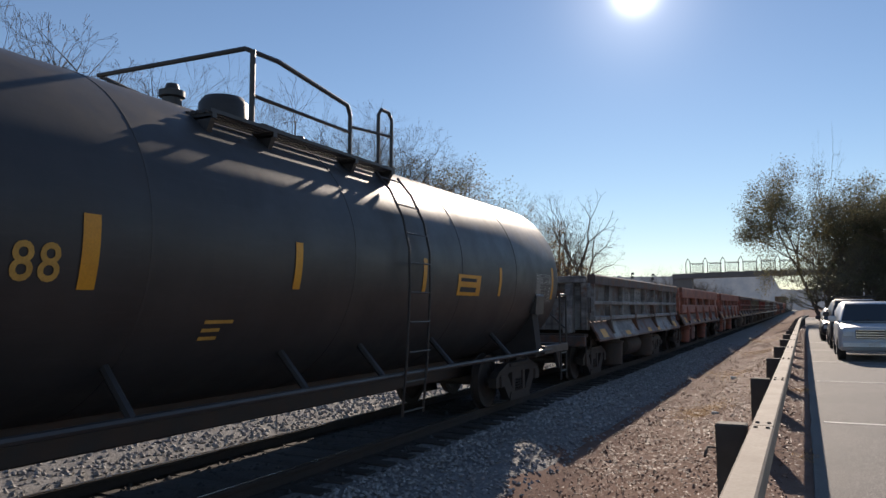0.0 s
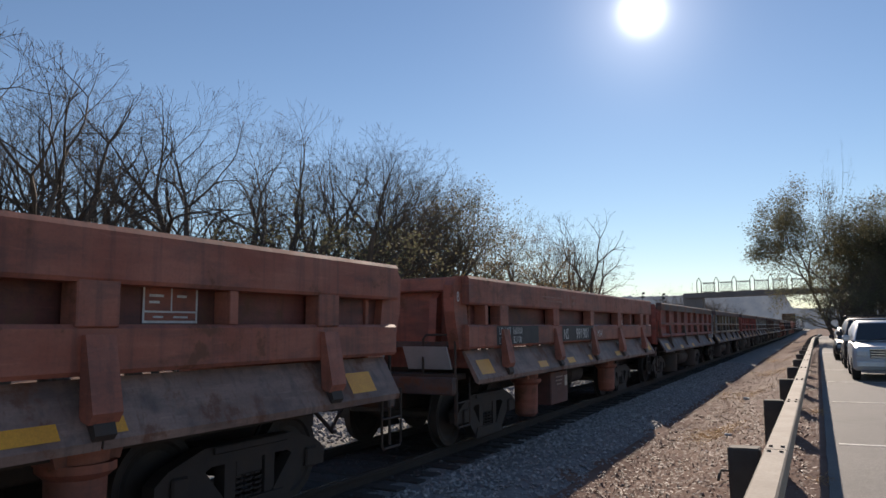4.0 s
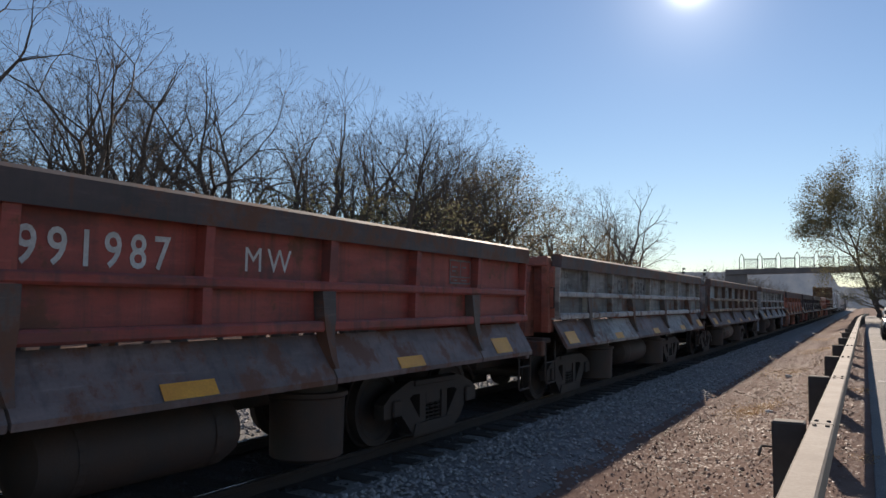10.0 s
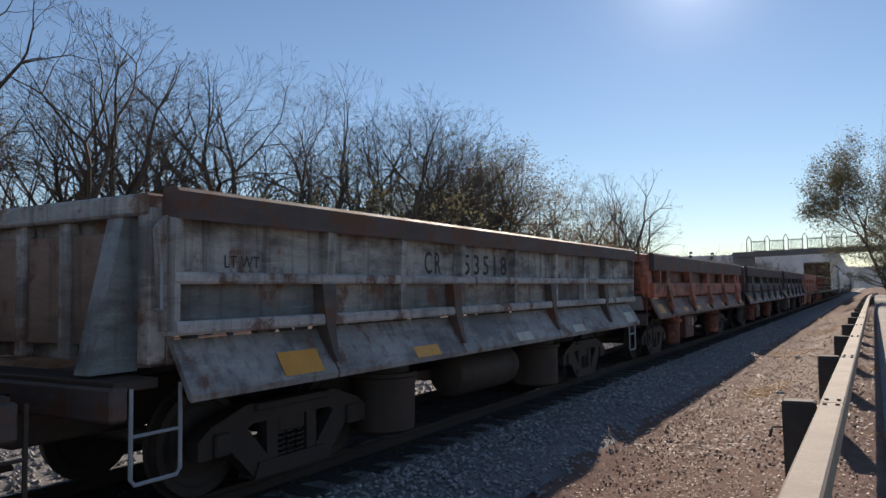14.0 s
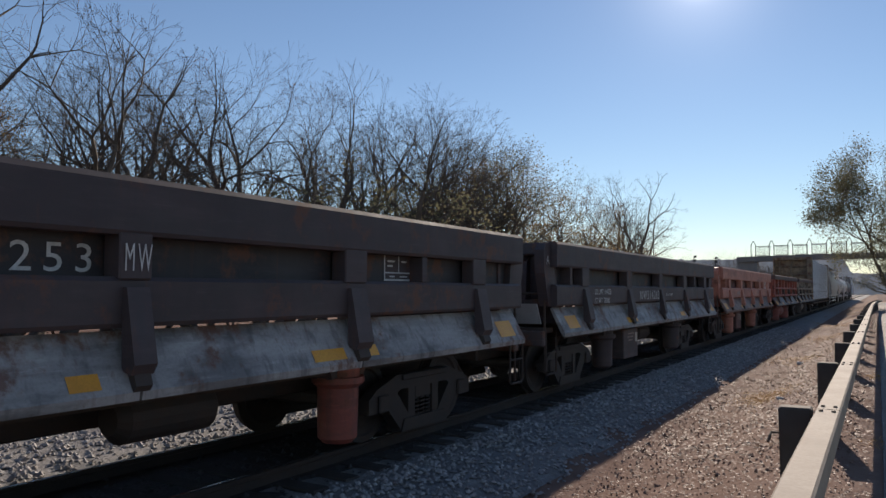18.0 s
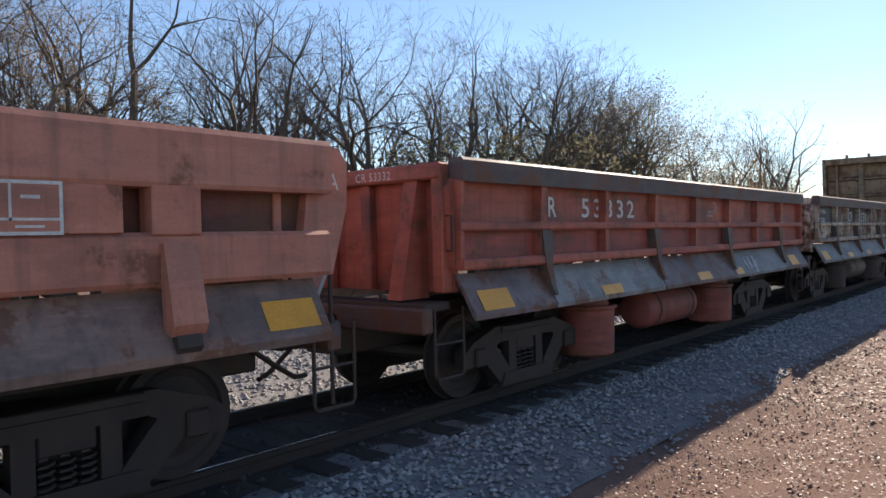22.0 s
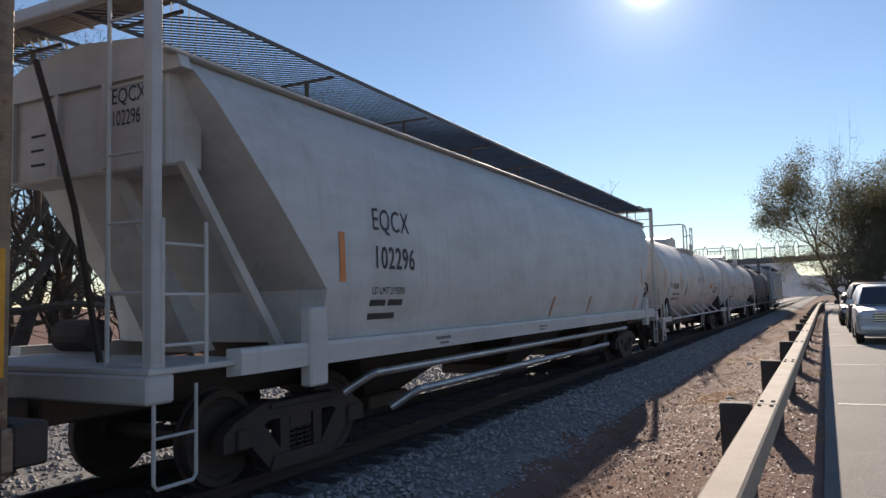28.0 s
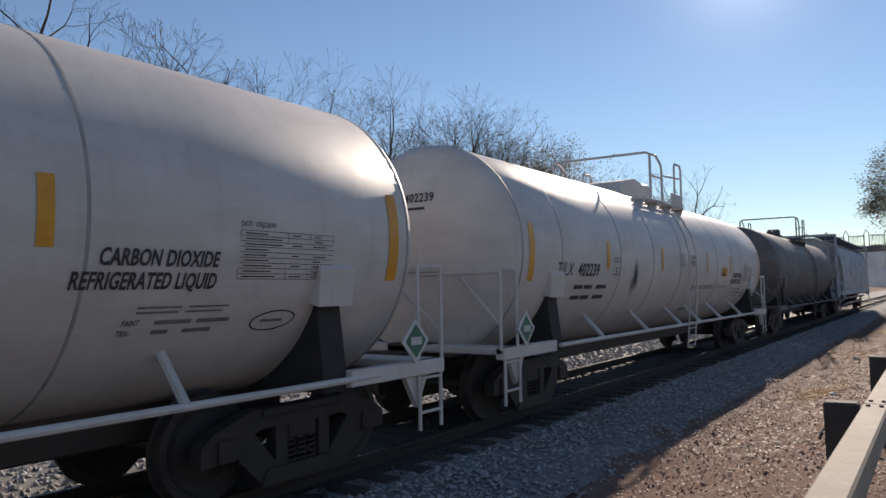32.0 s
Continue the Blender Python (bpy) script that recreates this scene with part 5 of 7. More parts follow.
plated_dump_car("side_dump_car", "dark brown side-dump car with white numbers", 161.0, BROWN, GRIME, SKIRT_GREY, 6.3, letter="B", end_text="NW 514253",
                marks=(("LD LMT 183300", -3.75, 1.66, 0.13, W, 0.95, 1.566), ("LT WT  79700", -3.75, 1.5, 0.13, W, 0.95, 1.566), ("NW 514253", -2.2, 1.85, 0.27, W, 0.8, 1.376, -0.2), ("MW", -0.1, 1.86, 0.27, W, 0.75, 1.58, 0.12)), pocket=POCKET_BROWN, cyl_mat=RED2, box_u=3.18)
plated_dump_car("side_dump_car", "blackish-brown side-dump car with white numbers", 175.0, BROWN, GRIME, SKIRT_GREY, 6.4, letter="A", end_text="NW 514263",
                marks=(("LD LMT 184200", -4.6, 1.66, 0.14, W, 0.95, 1.566), ("LT WT  78800", -4.6, 1.5, 0.14, W, 0.95, 1.566), ("NW514263", -1.73, 1.54, 0.27, W, 0.95, 1.566, -0.14), ("DO NOT HUMP", 0.5, 1.6, 0.09, W, 1.0, 1.566)), pocket=POCKET_BROWN, box_u=4.06, plate_at=((-6.0, -5.5, 1), (-2.8, -2.55, 0), (-2.3, -2.1, 0), (1.78, 2.23, 0), (2.53, 2.74, 0), (5.66, 6.15, 1)))
plated_dump_car("side_dump_car", "faded orange side-dump car with long pockets", 189.2, SALMON_PALE, GRIME, SKIRT_SALMON, 6.25, letter="A", lines=((-2.2, 1.87, 0.12, 0.19, 1.376), (-2.0, 1.87, 0.12, 0.19, 1.376), (-1.7, 1.87, 0.12, 0.19, 1.376), (-1.48, 1.87, 0.12, 0.19, 1.376), (-1.26, 1.87, 0.06, 0.19, 1.376), (-1.1, 1.87, 0.12, 0.19, 1.376), (-0.88, 1.87, 0.12, 0.19, 1.376), (-0.66, 1.87, 0.12, 0.19, 1.376), (0.22, 1.87, 0.13, 0.17, 1.376), (0.4, 1.87, 0.13, 0.17, 1.376), (-3.4, 1.58, 0.09, 0.12, 1.566), (-3.28, 1.58, 0.09, 0.12, 1.566), (-3.12, 1.58, 0.24, 0.12, 1.566)), pocket=POCKET_RED, box_mat=MAROON, cover=(3.4, 4.61), plate_at=((-6.0, -5.52, 1), (-2.85, -2.61, 0), (-2.33, -2.08, 0), (-0.5, -0.28, 0), (-0.05, 0.18, 0), (1.9, 2.12, 0), (2.5, 2.72, 0), (5.6, 6.06, 1)))
ribbed_dump_car("side_dump_car", "orange-red ribbed side-dump car with white graffiti", 202.8, RED, GRIME, STEEL, SKIRT_BROWN, 5.75,
                marks=(("CR", -4.36, 1.95, 0.32, W, 0.8, -3.9), ("53332", -3.35, 1.95, 0.32, W, 0.8, -1.95), ("51 62A", 4.2, 1.9, 0.14, W, 1.0)), tank_mat=RED2, cyl=RED2, end_text="CR 53332", low=RED3, tags=[(14, 1.95, 2.75, 1.06, 1.3, SPRAY_WHITE, on_apron)], logo=(0.65, 1.98), skirt2=SKIRT_TEAL, plate_at=(-5.55, -3.2, -0.22, 1.25, 4.6))
ribbed_dump_car("side_dump_car", "rust-speckled cream side-dump car with black panels", 215.7, CREAM, GRIME, STEEL, SKIRT_TEAL, 5.8,
                marks=(("LD LMT 144800", -5.6, 2.1, 0.14, W, 0.9), ("LT WT  75200", -5.6, 1.9, 0.14, W, 0.9), ("CR", -2.3, 1.92, 0.36, W, 1.0, -1.92), ("53530", -1.38, 1.91, 0.36, W, 1.0, -0.13), ("50 42A", 4.82, 1.58, 0.15, K, 1.0, 5.32)), black=(0, 2, 3), end_mat=CREAM, plate_u=5.0, bays=LONG_ENDS, arms=LONG_ARMS, tank_mat=DUSTY, rails=CREAM_RAIL, upper={1: STAINED_CREAM, 4: STAINED_CREAM, 5: STAINED_CREAM, 6: STAINED_CREAM, 7: STAINED_CREAM}, ribs=CREAM_RAIL, lower={1: STAINED_CREAM, 3: STAINED_CREAM, 5: STAINED_CREAM, 6: STAINED_CREAM}, plate_at=(-5.65, -3.27, -1.08, 1.5, 4.95))


# ---- tank cars ----
def tank_end(half, r, depth=0.45, n=9):
    """Outline of a tank with rounded ends: (along, radius)."""
    out = []
    for i in range(n + 1):
        a = math.pi / 2 * (1 - i / n)
        out.append((-half + depth - depth * math.sin(a), r * math.cos(a) if i else 0.0))
    body = [(-half + depth + (2 * half - 2 * depth) * i / 6, r) for i in range(1, 6)]
    return out + body + [(-u, q) for u, q in reversed(out)]


def tank_car(name, label, s0, paint, steel, half=7.95, r=1.5, zc=2.29, bands=(), stripes=(), bright_plate=False, hoop=(-1.06, -0.31), loop=(0.6, 1.1), rail_top=4.5, climb=0.02, seam=None):
    car = thing(name, label, "tank car", "tank cars of the train")
    side = round_side(r, zc)
    smooth_by_angle(part("tank", Shape().lathe(tank_end(half, r), (0, 0, zc), "y", 64), paint, car), 50)
    for u in bands:
        smooth_by_angle(part("weld_band", Shape().lathe([(-0.016, r - 0.002), (-0.012, r + 0.004), (0.012, r + 0.004), (0.016, r - 0.002)], (0, u, zc), "y", 64), seam or paint, car), 50)
    for u0, u1, z0, z1, mt in stripes:
        decal("reflector", side, u0, u1, z0, z1, mt, car, steps=6)
    # running platform on top with its railing, valves and manway
    deck = Shape()
    pz, p0, p1 = 3.53, hoop[0] - 0.6, loop[1]
    for k in (1, -1):
        for i in range(5):
            x = k * (0.84 + 0.07 * i)
            deck.box(x - 0.02, x + 0.02, p0, p1, pz - 0.02, pz + 0.015)
        for y in (p0 + 0.05, p0 + 0.9, p1 - 0.9, p1 - 0.05):
            deck.box(*sorted((k * 0.8, k * 1.14)), y - 0.03, y + 0.03, pz - 0.07, pz - 0.02)
            deck.prism([(k * 0.9, pz - 0.05), (k * 1.13, pz - 0.05), (k * 1.02, pz - 0.3)], "y", y - 0.03, y + 0.03)
    part("platform", deck, steel, car)
    x, top, (h0, h1), (l0, l1) = 1.09, rail_top, hoop, loop
    for k in (1, -1):
        if bright_plate:
            part("platform_edge", Shape().box(k * x - 0.02, k * x + 0.02, l1 - 0.75, l1, pz - 0.06, pz + 0.28, 0.005), steel, car)
        s = Shape().tube([(k * x, l1, pz), (k * x, l1, top - 0.08), (k * x, l1 - 0.08, top), (k * x, l0 + 0.07, top), (k * x, l0, top - 0.08), (k * x, l0, pz)], 0.024, 8)
        s.tube([(k * x, h1, top - 0.38), (k * x, l1, top - 0.30)], 0.02, 7)
        part("handrail", s, steel, car)
    half_way = (h0 + h1) / 2
    s = Shape().tube([(x, h1, pz), (x, h1, top - 0.25), (x, h1 - 0.06, top - 0.14), (x, min(half_way, h0 + 0.4), top), (x - 0.08, h0 - 0.02, top + 0.02), (-x + 0.08, h0 - 0.06, top + 0.02), (-x, min(half_way, h0 + 0.4), top), (-x, h1 - 0.06, top - 0.14), (-x, h1, top - 0.25), (-x, h1, pz)], 0.026, 8)
    for k in (1, -1):
        s.tube([(k * x, h0, pz), (k * x, h0, top)], 0.028, 8)
        s.tube([(k * x, h0, top - 0.45), (k * x, h1, top - 0.45)], 0.02, 7)
    part("hoop_rail", s, steel, car)
    if bright_plate:
        part("valve_cover", Shape().prism([(h0 - 0.14, zc + r - 0.08), (l0 - 0.1, zc + r - 0.08), (l0 - 0.18, zc + r + 0.2), (h1 - 0.04, zc + r + 0.32), (h0 - 0.09, zc + r + 0.18)], "x", -0.5, 0.5), steel, car)
        smooth_by_angle(part("manway_housing", Shape().lathe([(0, 0.44), (0.32, 0.44), (0.4, 0.4), (0.45, 0.3), (0.45, 0)], (0, l0 + 0.25, zc + r - 0.1), "z", 28), steel, car))
    else:
        smooth_by_angle(part("manway_housing", Shape().lathe([(0, 0.27), (0.30, 0.27), (0.33, 0.25), (0.37, 0.22), (0.38, 0)], (0.1, -0.38, zc + r - 0.08), "z", 24), steel, car))
        part("valve_cover", Shape().prism([(0.0, zc + r - 0.06), (0.75, zc + r - 0.06), (0.7, zc + r + 0.07), (0.05, zc + r + 0.09)], "x", -0.3, 0.3), steel, car)
        for y, rr, h in ((-1.13, 0.1, 0.30), (1.0, 0.1, 0.2)):
            v = part("valve", Shape().lathe([(0, rr), (h * 0.5, rr), (h * 0.55, rr * 1.3), (h * 0.75, rr * 1.3), (h * 0.8, rr * 0.8), (h, rr * 0.6), (h, 0)], (0.1, y, zc + r - 0.05), "z", 16), steel, car)
            smooth_by_angle(v)
    # ladder up the side beside the platform
    lad = Shape()
    for u in (climb - 0.27, climb + 0.27):
        pts = [(1.5, u, 0.45), (1.56, u, 1.1), (r + 0.1, u, zc - 0.3)] + [((r + 0.1) * math.cos(a), u, zc + (r + 0.1) * math.sin(a)) for a in (0.1, 0.35, 0.6, 0.8)]
        lad.tube(pts, 0.016, 7)
    for i in range(9):
        z = 0.5 + 0.37 * i * 0.97
        x = 1.5 + 0.06 * min(1, (z - 0.45) / 0.65) if z < 1.1 else (r + 0.1 if z < zc else math.sqrt(max(0.01, (r + 0.1) ** 2 - (z - zc) ** 2)))
        lad.tube([(x, climb - 0.27, z), (x, climb + 0.27, z)], 0.011, 6)
    part("ladder", lad, steel, car)
    if bright_plate:
        for u in (climb - 0.42, climb + 0.42):
            part("ladder_bracket", Shape().box(1.49, 1.60, u - 0.09, u + 0.09, 2.18, 2.42, 0.01), steel, car)
    # long pipe rail along the sill with slanting struts
    pipe = Shape().tube([(1.50, -half + 1.5, 0.95), (1.50, half - 0.95, 0.95)], 0.032, 8)
    part("side_rail", pipe, steel, car)
    for u in (-4.85, -2.74, -0.66, 0.8, 2.65, 4.85):
        part("strut", Shape().tube([(1.50, u, 0.95), (1.12, u + 0.05, zc - 0.97)], 0.04, 7), steel, car)
    part("centre_sill", Shape().box(-0.36, 0.36, -6.6, 6.6, 0.52, 0.93, 0.02), STEEL, car)
    # cradles, sills, ends
    half = 7.6
    for k in (1, -1):
        yb = k * (half - 1.15)
        part("bolster", Shape().prism([(-1.45, 0.86), (1.45, 0.86), (1.45, 1.05), (1.36, 1.75), (1.18, 1.36), (0.7, 0.96), (-0.7, 0.96), (-1.18, 1.36), (-1.36, 1.75), (-1.45, 1.05)], "y", yb - 0.15, yb + 0.15), SHADE, car)
        part("saddle_plate", Shape().prism([(1.30, 1.66), (1.47, 1.62), (1.5, 1.95), (1.46, 2.0), (1.38, 1.98)], "y", yb - 0.22, yb + 0.22), steel, car)
        y0, y1 = sorted((k * (half - 3.2), k * (half + 0.5)))
        part("stub_sill", Shape().box(-0.3, 0.3, y0, y1, 0.7, 1.05, 0.02), STEEL, car)
        e0, e1 = sorted((k * (half + 0.05), k * (half + 0.5)))
        part("end_platform", Shape().box(-1.5, 1.5, e0, e1, 0.94, 1.03, 0.015), steel, car)
        part("side_sill", Shape().box(1.40, 1.52, *sorted((k * (half - 1.0), k * (half + 0.5))), 0.88, 1.03, 0.01), steel, car)
        for dy in (0.08, 0.5):
            y = k * (half + dy)
            part("end_post", Shape().tube([(1.48, y, 1.0), (1.48, y, 2.02)], 0.022, 7), steel, car)
        rail = Shape().tube([(1.48, k * (half + 0.08), 2.0), (1.48, k * (half + 0.5), 2.0)], 0.02, 7)
        rail.tube([(1.48, k * (half + 0.5), 1.95), (-1.48, k * (half + 0.5), 1.95)], 0.02, 7)
        rail.tube([(1.48, k * (half + 0.5), 1.3), (0.8, k * (half + 0.4), 1.95)], 0.018, 7)
        part("end_rail", rail, steel, car)
        for yy in (k * (half + 0.08) - (0.35 if k < 0 else 0),):
            ladder(car, 1.49, yy, 0.32, 1.02, steel, 0.38, "y", 2, "sill_step", 0.016)
        part("jack_bracket", Shape().prism([(k * (half - 0.15), 0.92), (k * (half + 0.3), 0.92), (k * (half + 0.08), 0.55)][::k], "x", 1.40, 1.46), steel, car)
        # diamond placard on its holder
        if bright_plate:
            c = k * (half - 0.05)
            pl = part("placard", Shape().prism([(c, 1.47), (c + 0.23, 1.24), (c, 1.01), (c - 0.23, 1.24)], "x", 1.53, 1.545), WHITE_LETTER, car, "white diamond hazard placard")
            part("placard_field", Shape().prism([(c, 1.41), (c + 0.17, 1.24), (c, 1.07), (c - 0.17, 1.24)], "x", 1.547, 1.551), plain_green, pl)
            part("placard_bar", Shape().box(1.553, 1.556, c - 0.09, c + 0.09, 1.2, 1.28), WHITE_LETTER, pl)
    add_couplers(car, half + 0.45)
    add_truck(car, -half + 1.15)
    add_truck(car, half - 1.15)
    part("valve_fitting", Shape().lathe([(0, 0.2), (0.25, 0.2), (0.35, 0.12), (0.35, 0)], (0.0, 0.3, 0.55), "z", 14), STEEL, car)
    CARS.append((car, s0))
    return car, side


plain_green = plain("green_placard_field", (0.03, 0.16, 0.10), (0.04, 0.12, 0.08), 4.0, 0.5)


def bars(car, where, rows, material, name="stencil_line"):
    """Writing too small to read, as plain bars: rows of (u, z, length, height)."""
    for u, z, l, h in rows:
        n = max(1, int(l / 0.35))
        for i in range(n):
            p, q = u + l * i / n, u + l * (i + 0.86) / n
            ob = new(name, Shape().add([where(p, z), where(q, z), where(q, z + h), where(p, z + h)], [(0, 1, 2, 3)]).mesh(name, material))
            ob.parent = car


def data_table(car, where, u, z, w, h, material):
    """A framed table of small unreadable lines."""
    s = Shape()

    def line(a, b, c, d):
        s.add([where(u + a, z + c), where(u + b, z + c), where(u + b, z + d), where(u + a, z + d)], [(0, 1, 2, 3)])
    n = 9
    for i in range(n + 1):
        line(0, w, h * i / n - 0.0022, h * i / n + 0.0022)
    for a in (0, 0.48 * w, 0.72 * w, w):
        line(a - 0.0025, a + 0.0025, 0, h)
    rng = random.Random(5)
    for i in range(n):
        for a, b in ((0.04, 0.42), (0.52, 0.66), (0.76, 0.92)):
            if rng.random() < 0.8:
                line(a * w, (a + (b - a) * rng.uniform(0.5, 1)) * w, h * (i + 0.38) / n, h * (i + 0.58) / n)
    ob = new("data_table", s.mesh("data_table", material))
    ob.parent = car


def smudge(car, where, u, z, w, h, name="soot_smudge"):
    """A soft sooty stain laid over the paint."""
    sh = Shape()
    c = Vector(where(u, z))
    n = 10
    vs = []
    for i in range(n + 1):
        for j in range(n + 1):
            p = Vector(where(u + w * (2 * j / n - 1), z + h * (2 * i / n - 1)))
            vs.append(tuple(p - c))
    sh.add(vs, [(i * (n + 1) + j, i * (n + 1) + j + 1, (i + 1) * (n + 1) + j + 1, (i + 1) * (n + 1) + j) for i in range(n) for j in range(n)])
    ob = new(name, sh.mesh(name, SOOT))
    ob.parent = car
    ob.matrix_basis = Matrix.Translation(c)


def soot_material():
    m, t, b = nodes_of("soot_stain")
    b.inputs["Base Color"].default_value, b.inputs["Roughness"].default_value = (0.06, 0.055, 0.05, 1), 0.8
    co, ln, mp = t.nodes.new("ShaderNodeTexCoord"), t.nodes.new("ShaderNodeVectorMath"), t.nodes.new("ShaderNodeMapping")
    mp.inputs["Scale"].default_value = (0, 4.0, 1.9)
    ln.operation = "LENGTH"
    t.links.new(co.outputs["Object"], mp.inputs[0])
    t.links.new(mp.outputs[0], ln.inputs[0])
    ad = t.nodes.new("ShaderNodeMath")
    t.links.new(ln.outputs["Value"], ad.inputs[0])
    t.links.new(noise_node(t, 7.0, 5.0, (1, 1, 0.5)), ad.inputs[1])
    tr, mx = t.nodes.new("ShaderNodeBsdfTransparent"), t.nodes.new("ShaderNodeMixShader")
    t.links.new(band(t, ad.outputs[0], 0.55, 1.2), mx.inputs[0])
    t.links.new(b.outputs[0], mx.inputs[1])
    t.links.new(tr.outputs[0], mx.inputs[2])
    t.links.new(mx.outputs[0], t.nodes["Material Output"].inputs["Surface"])
    return m


SOOT = soot_material()

# black tank car
ST = [(-3.2, -3.06, 1.88, 2.4, YELLOW), (-0.87, -0.76, 1.93, 2.38, YELLOW), (1.78, 1.88, 1.93, 2.38, YELLOW), (4.4, 4.5, 1.93, 2.38, YELLOW), (7.1, 7.22, 1.9, 2.5, YELLOW), (-6.9, -6.78, 1.9, 2.5, YELLOW)]
blk, bside = tank_car("tank_car", "black tank car with ochre numbers and yellow reflectors", 6.6, BLACK_TANK, BLACK_TANK, bands=(-4.6, -2.6, 0.2, 3.0, 5.2), stripes=ST, hoop=(-1.06, 0.67), loop=(1.32, 1.65), rail_top=4.27, climb=1.5)
writing("88", bside, -3.70, 1.93, 0.36, YELLOW_LETTER, blk, 0.95, 1.1, 0.004)
bars(blk, bside, [(-1.9, 1.62, 0.4, 0.03), (-1.9, 1.55, 0.25, 0.03), (-1.9, 1.48, 0.25, 0.03)], YELLOW_LETTER)
decal("warning_sheet", bside, 2.85, 3.65, 1.92, 2.22, YELLOW, blk, "yellow warning sheet", 4)
bars(blk, round_side(1.5, 2.29, 0.01), [(2.93, 2.12, 0.65, 0.05), (2.93, 1.97, 0.65, 0.07)], BLACK_LETTER)
data_table(blk, bside, 6.2, 1.85, 0.95, 0.5, WHITE_LETTER)

# white tank cars
SEAM = plain("grimy_weld_seam", (0.26, 0.245, 0.235), (0.4, 0.38, 0.36), 5.0, 0.6)
WS = [(-7.32, -7.17, 1.85, 2.62, YELLOW), (-4.6, -4.47, 2.05, 2.5, YELLOW), (-1.78, -1.66, 2.05, 2.5, YELLOW), (1.52, 1.63, 2.05, 2.5, YELLOW), (3.79, 3.9, 2.05, 2.5, YELLOW), (7.2, 7.35, 1.85, 2.7, YELLOW)]


def white_tank(s0, number, label):
    car, side = tank_car("tank_car", label, s0, WHITE_TANK, WHITE_TANK, bright_plate=True, seam=SEAM, bands=(-6.3, -3.97, -2.24, -0.47, 0.64, 2.5, 4.12, 7.5, -7.5), stripes=WS)
    writing("TILX", side, -6.45, 1.93, 0.27, BLACK_LETTER, car, 0.95, 1.05, 0.006, 0.12)
    writing(number, side, -5.72, 1.93, 0.27, BLACK_LETTER, car, 0.95, 1.08, 0.006, 0.12)
    writing("LD LMT", side, -6.4, 1.72, 0.09, BLACK_LETTER, car, 0.95, 1.0, 0.002, 0.12)
    writing("LT WT", side, -6.4, 1.56, 0.09, BLACK_LETTER, car, 0.95, 1.0, 0.002, 0.12)
    bars(car, side, [(-5.75, 1.73, 0.75, 0.06), (-4.9, 1.73, 0.5, 0.06), (-5.75, 1.57, 0.75, 0.06), (-4.9, 1.57, 0.5, 0.06)], BLACK_LETTER)
    s = Shape()
    for a, b, c, d in ((0, 0.3, 0, 0.012), (0, 0.3, 0.278, 0.29), (0, 0.012, 0, 0.29), (0.288, 0.3, 0, 0.29)):
        s.add([side(-4.3 + a, 1.95 + c), side(-4.3 + b, 1.95 + c), side(-4.3 + b, 1.95 + d), side(-4.3 + a, 1.95 + d)], [(0, 1, 2, 3)])
    ob = new("plate_frame", s.mesh("plate_frame", BLACK_LETTER))
    ob.parent = car
    writing("PLATE", side, -4.26, 2.15, 0.075, BLACK_LETTER, car, 0.95, 1.0, 0.001)
    writing("C", side, -4.2, 1.99, 0.14, BLACK_LETTER, car, 1.0, 1.0, 0.003)
    writing("REGULATING VALVES VENTING NORMAL", side, 0.56, 1.68, 0.12, BLACK_LETTER, car, 0.78, 1.0, 0.003, 0.12)
    writing("CARBON DIOXIDE", side, 4.2, 1.95, 0.16, BLACK_LETTER, car, 0.68, 1.05, 0.004, 0.12, heavy=0.0045)
    writing("REFRIGERATED LIQUID", side, 4.02, 1.79, 0.16, BLACK_LETTER, car, 0.66, 1.05, 0.004, 0.12, heavy=0.0045)
    bars(car, side, [(4.55, 1.65, 0.85, 0.014), (4.55, 1.615, 0.8, 0.014), (0.55, 1.22, 0.6, 0.03)], GHOST)
    for text, u, z in (("PAINT -", 4.46, 1.53), ("TRN -", 4.44, 1.46)):
        writing(text, side, u, z, 0.062, BLACK_LETTER, car, 0.8, 1.0, 0.0, 0.12)
    bars(car, side, [(4.72, 1.535, 0.72, 0.03), (4.72, 1.465, 0.16, 0.03), (4.98, 1.465, 0.3, 0.03)], GHOST)
    ring = Shape()
    loop_ = [(5.86 + 0.24 * math.cos(a) + 0.05 * math.sin(a), 1.52 + 0.085 * math.sin(a), 5.86 + 0.225 * math.cos(a) + 0.05 * math.sin(a), 1.52 + 0.074 * math.sin(a)) for a in [6.2832 * i / 28 for i in range(29)]]
    ring.add([p for a, b, c, d in loop_ for p in (side(a, b), side(c, d))], [(2 * i, 2 * i + 1, 2 * i + 3, 2 * i + 2) for i in range(28)])
    ob = new("oval_mark", ring.mesh("oval_mark", BLACK_LETTER))
    ob.parent = car
    bars(car, side, [(5.72, 1.51, 0.28, 0.022)], GHOST)
    writing("DOT 105J500W", side, 5.35, 2.27, 0.06, BLACK_LETTER, car, 0.9)
    data_table(car, side, 5.35, 1.86, 1.05, 0.38, BLACK_LETTER)
    decal("emergency_sheet", side, 2.94, 3.51, 1.96, 2.19, YELLOW, car, "yellow emergency sheet with black lines", 4)
    writing("FOR CHEMICAL EMERGENCY", round_side(1.5, 2.29, 0.010), 2.99, 2.115, 0.055, BLACK_LETTER, car, to=3.46)
    bars(car, round_side(1.5, 2.29, 0.010), [(3.0, 2.085, 0.44, 0.012), (3.03, 2.06, 0.36, 0.012), (2.97, 1.985, 0.46, 0.05)], BLACK_LETTER)
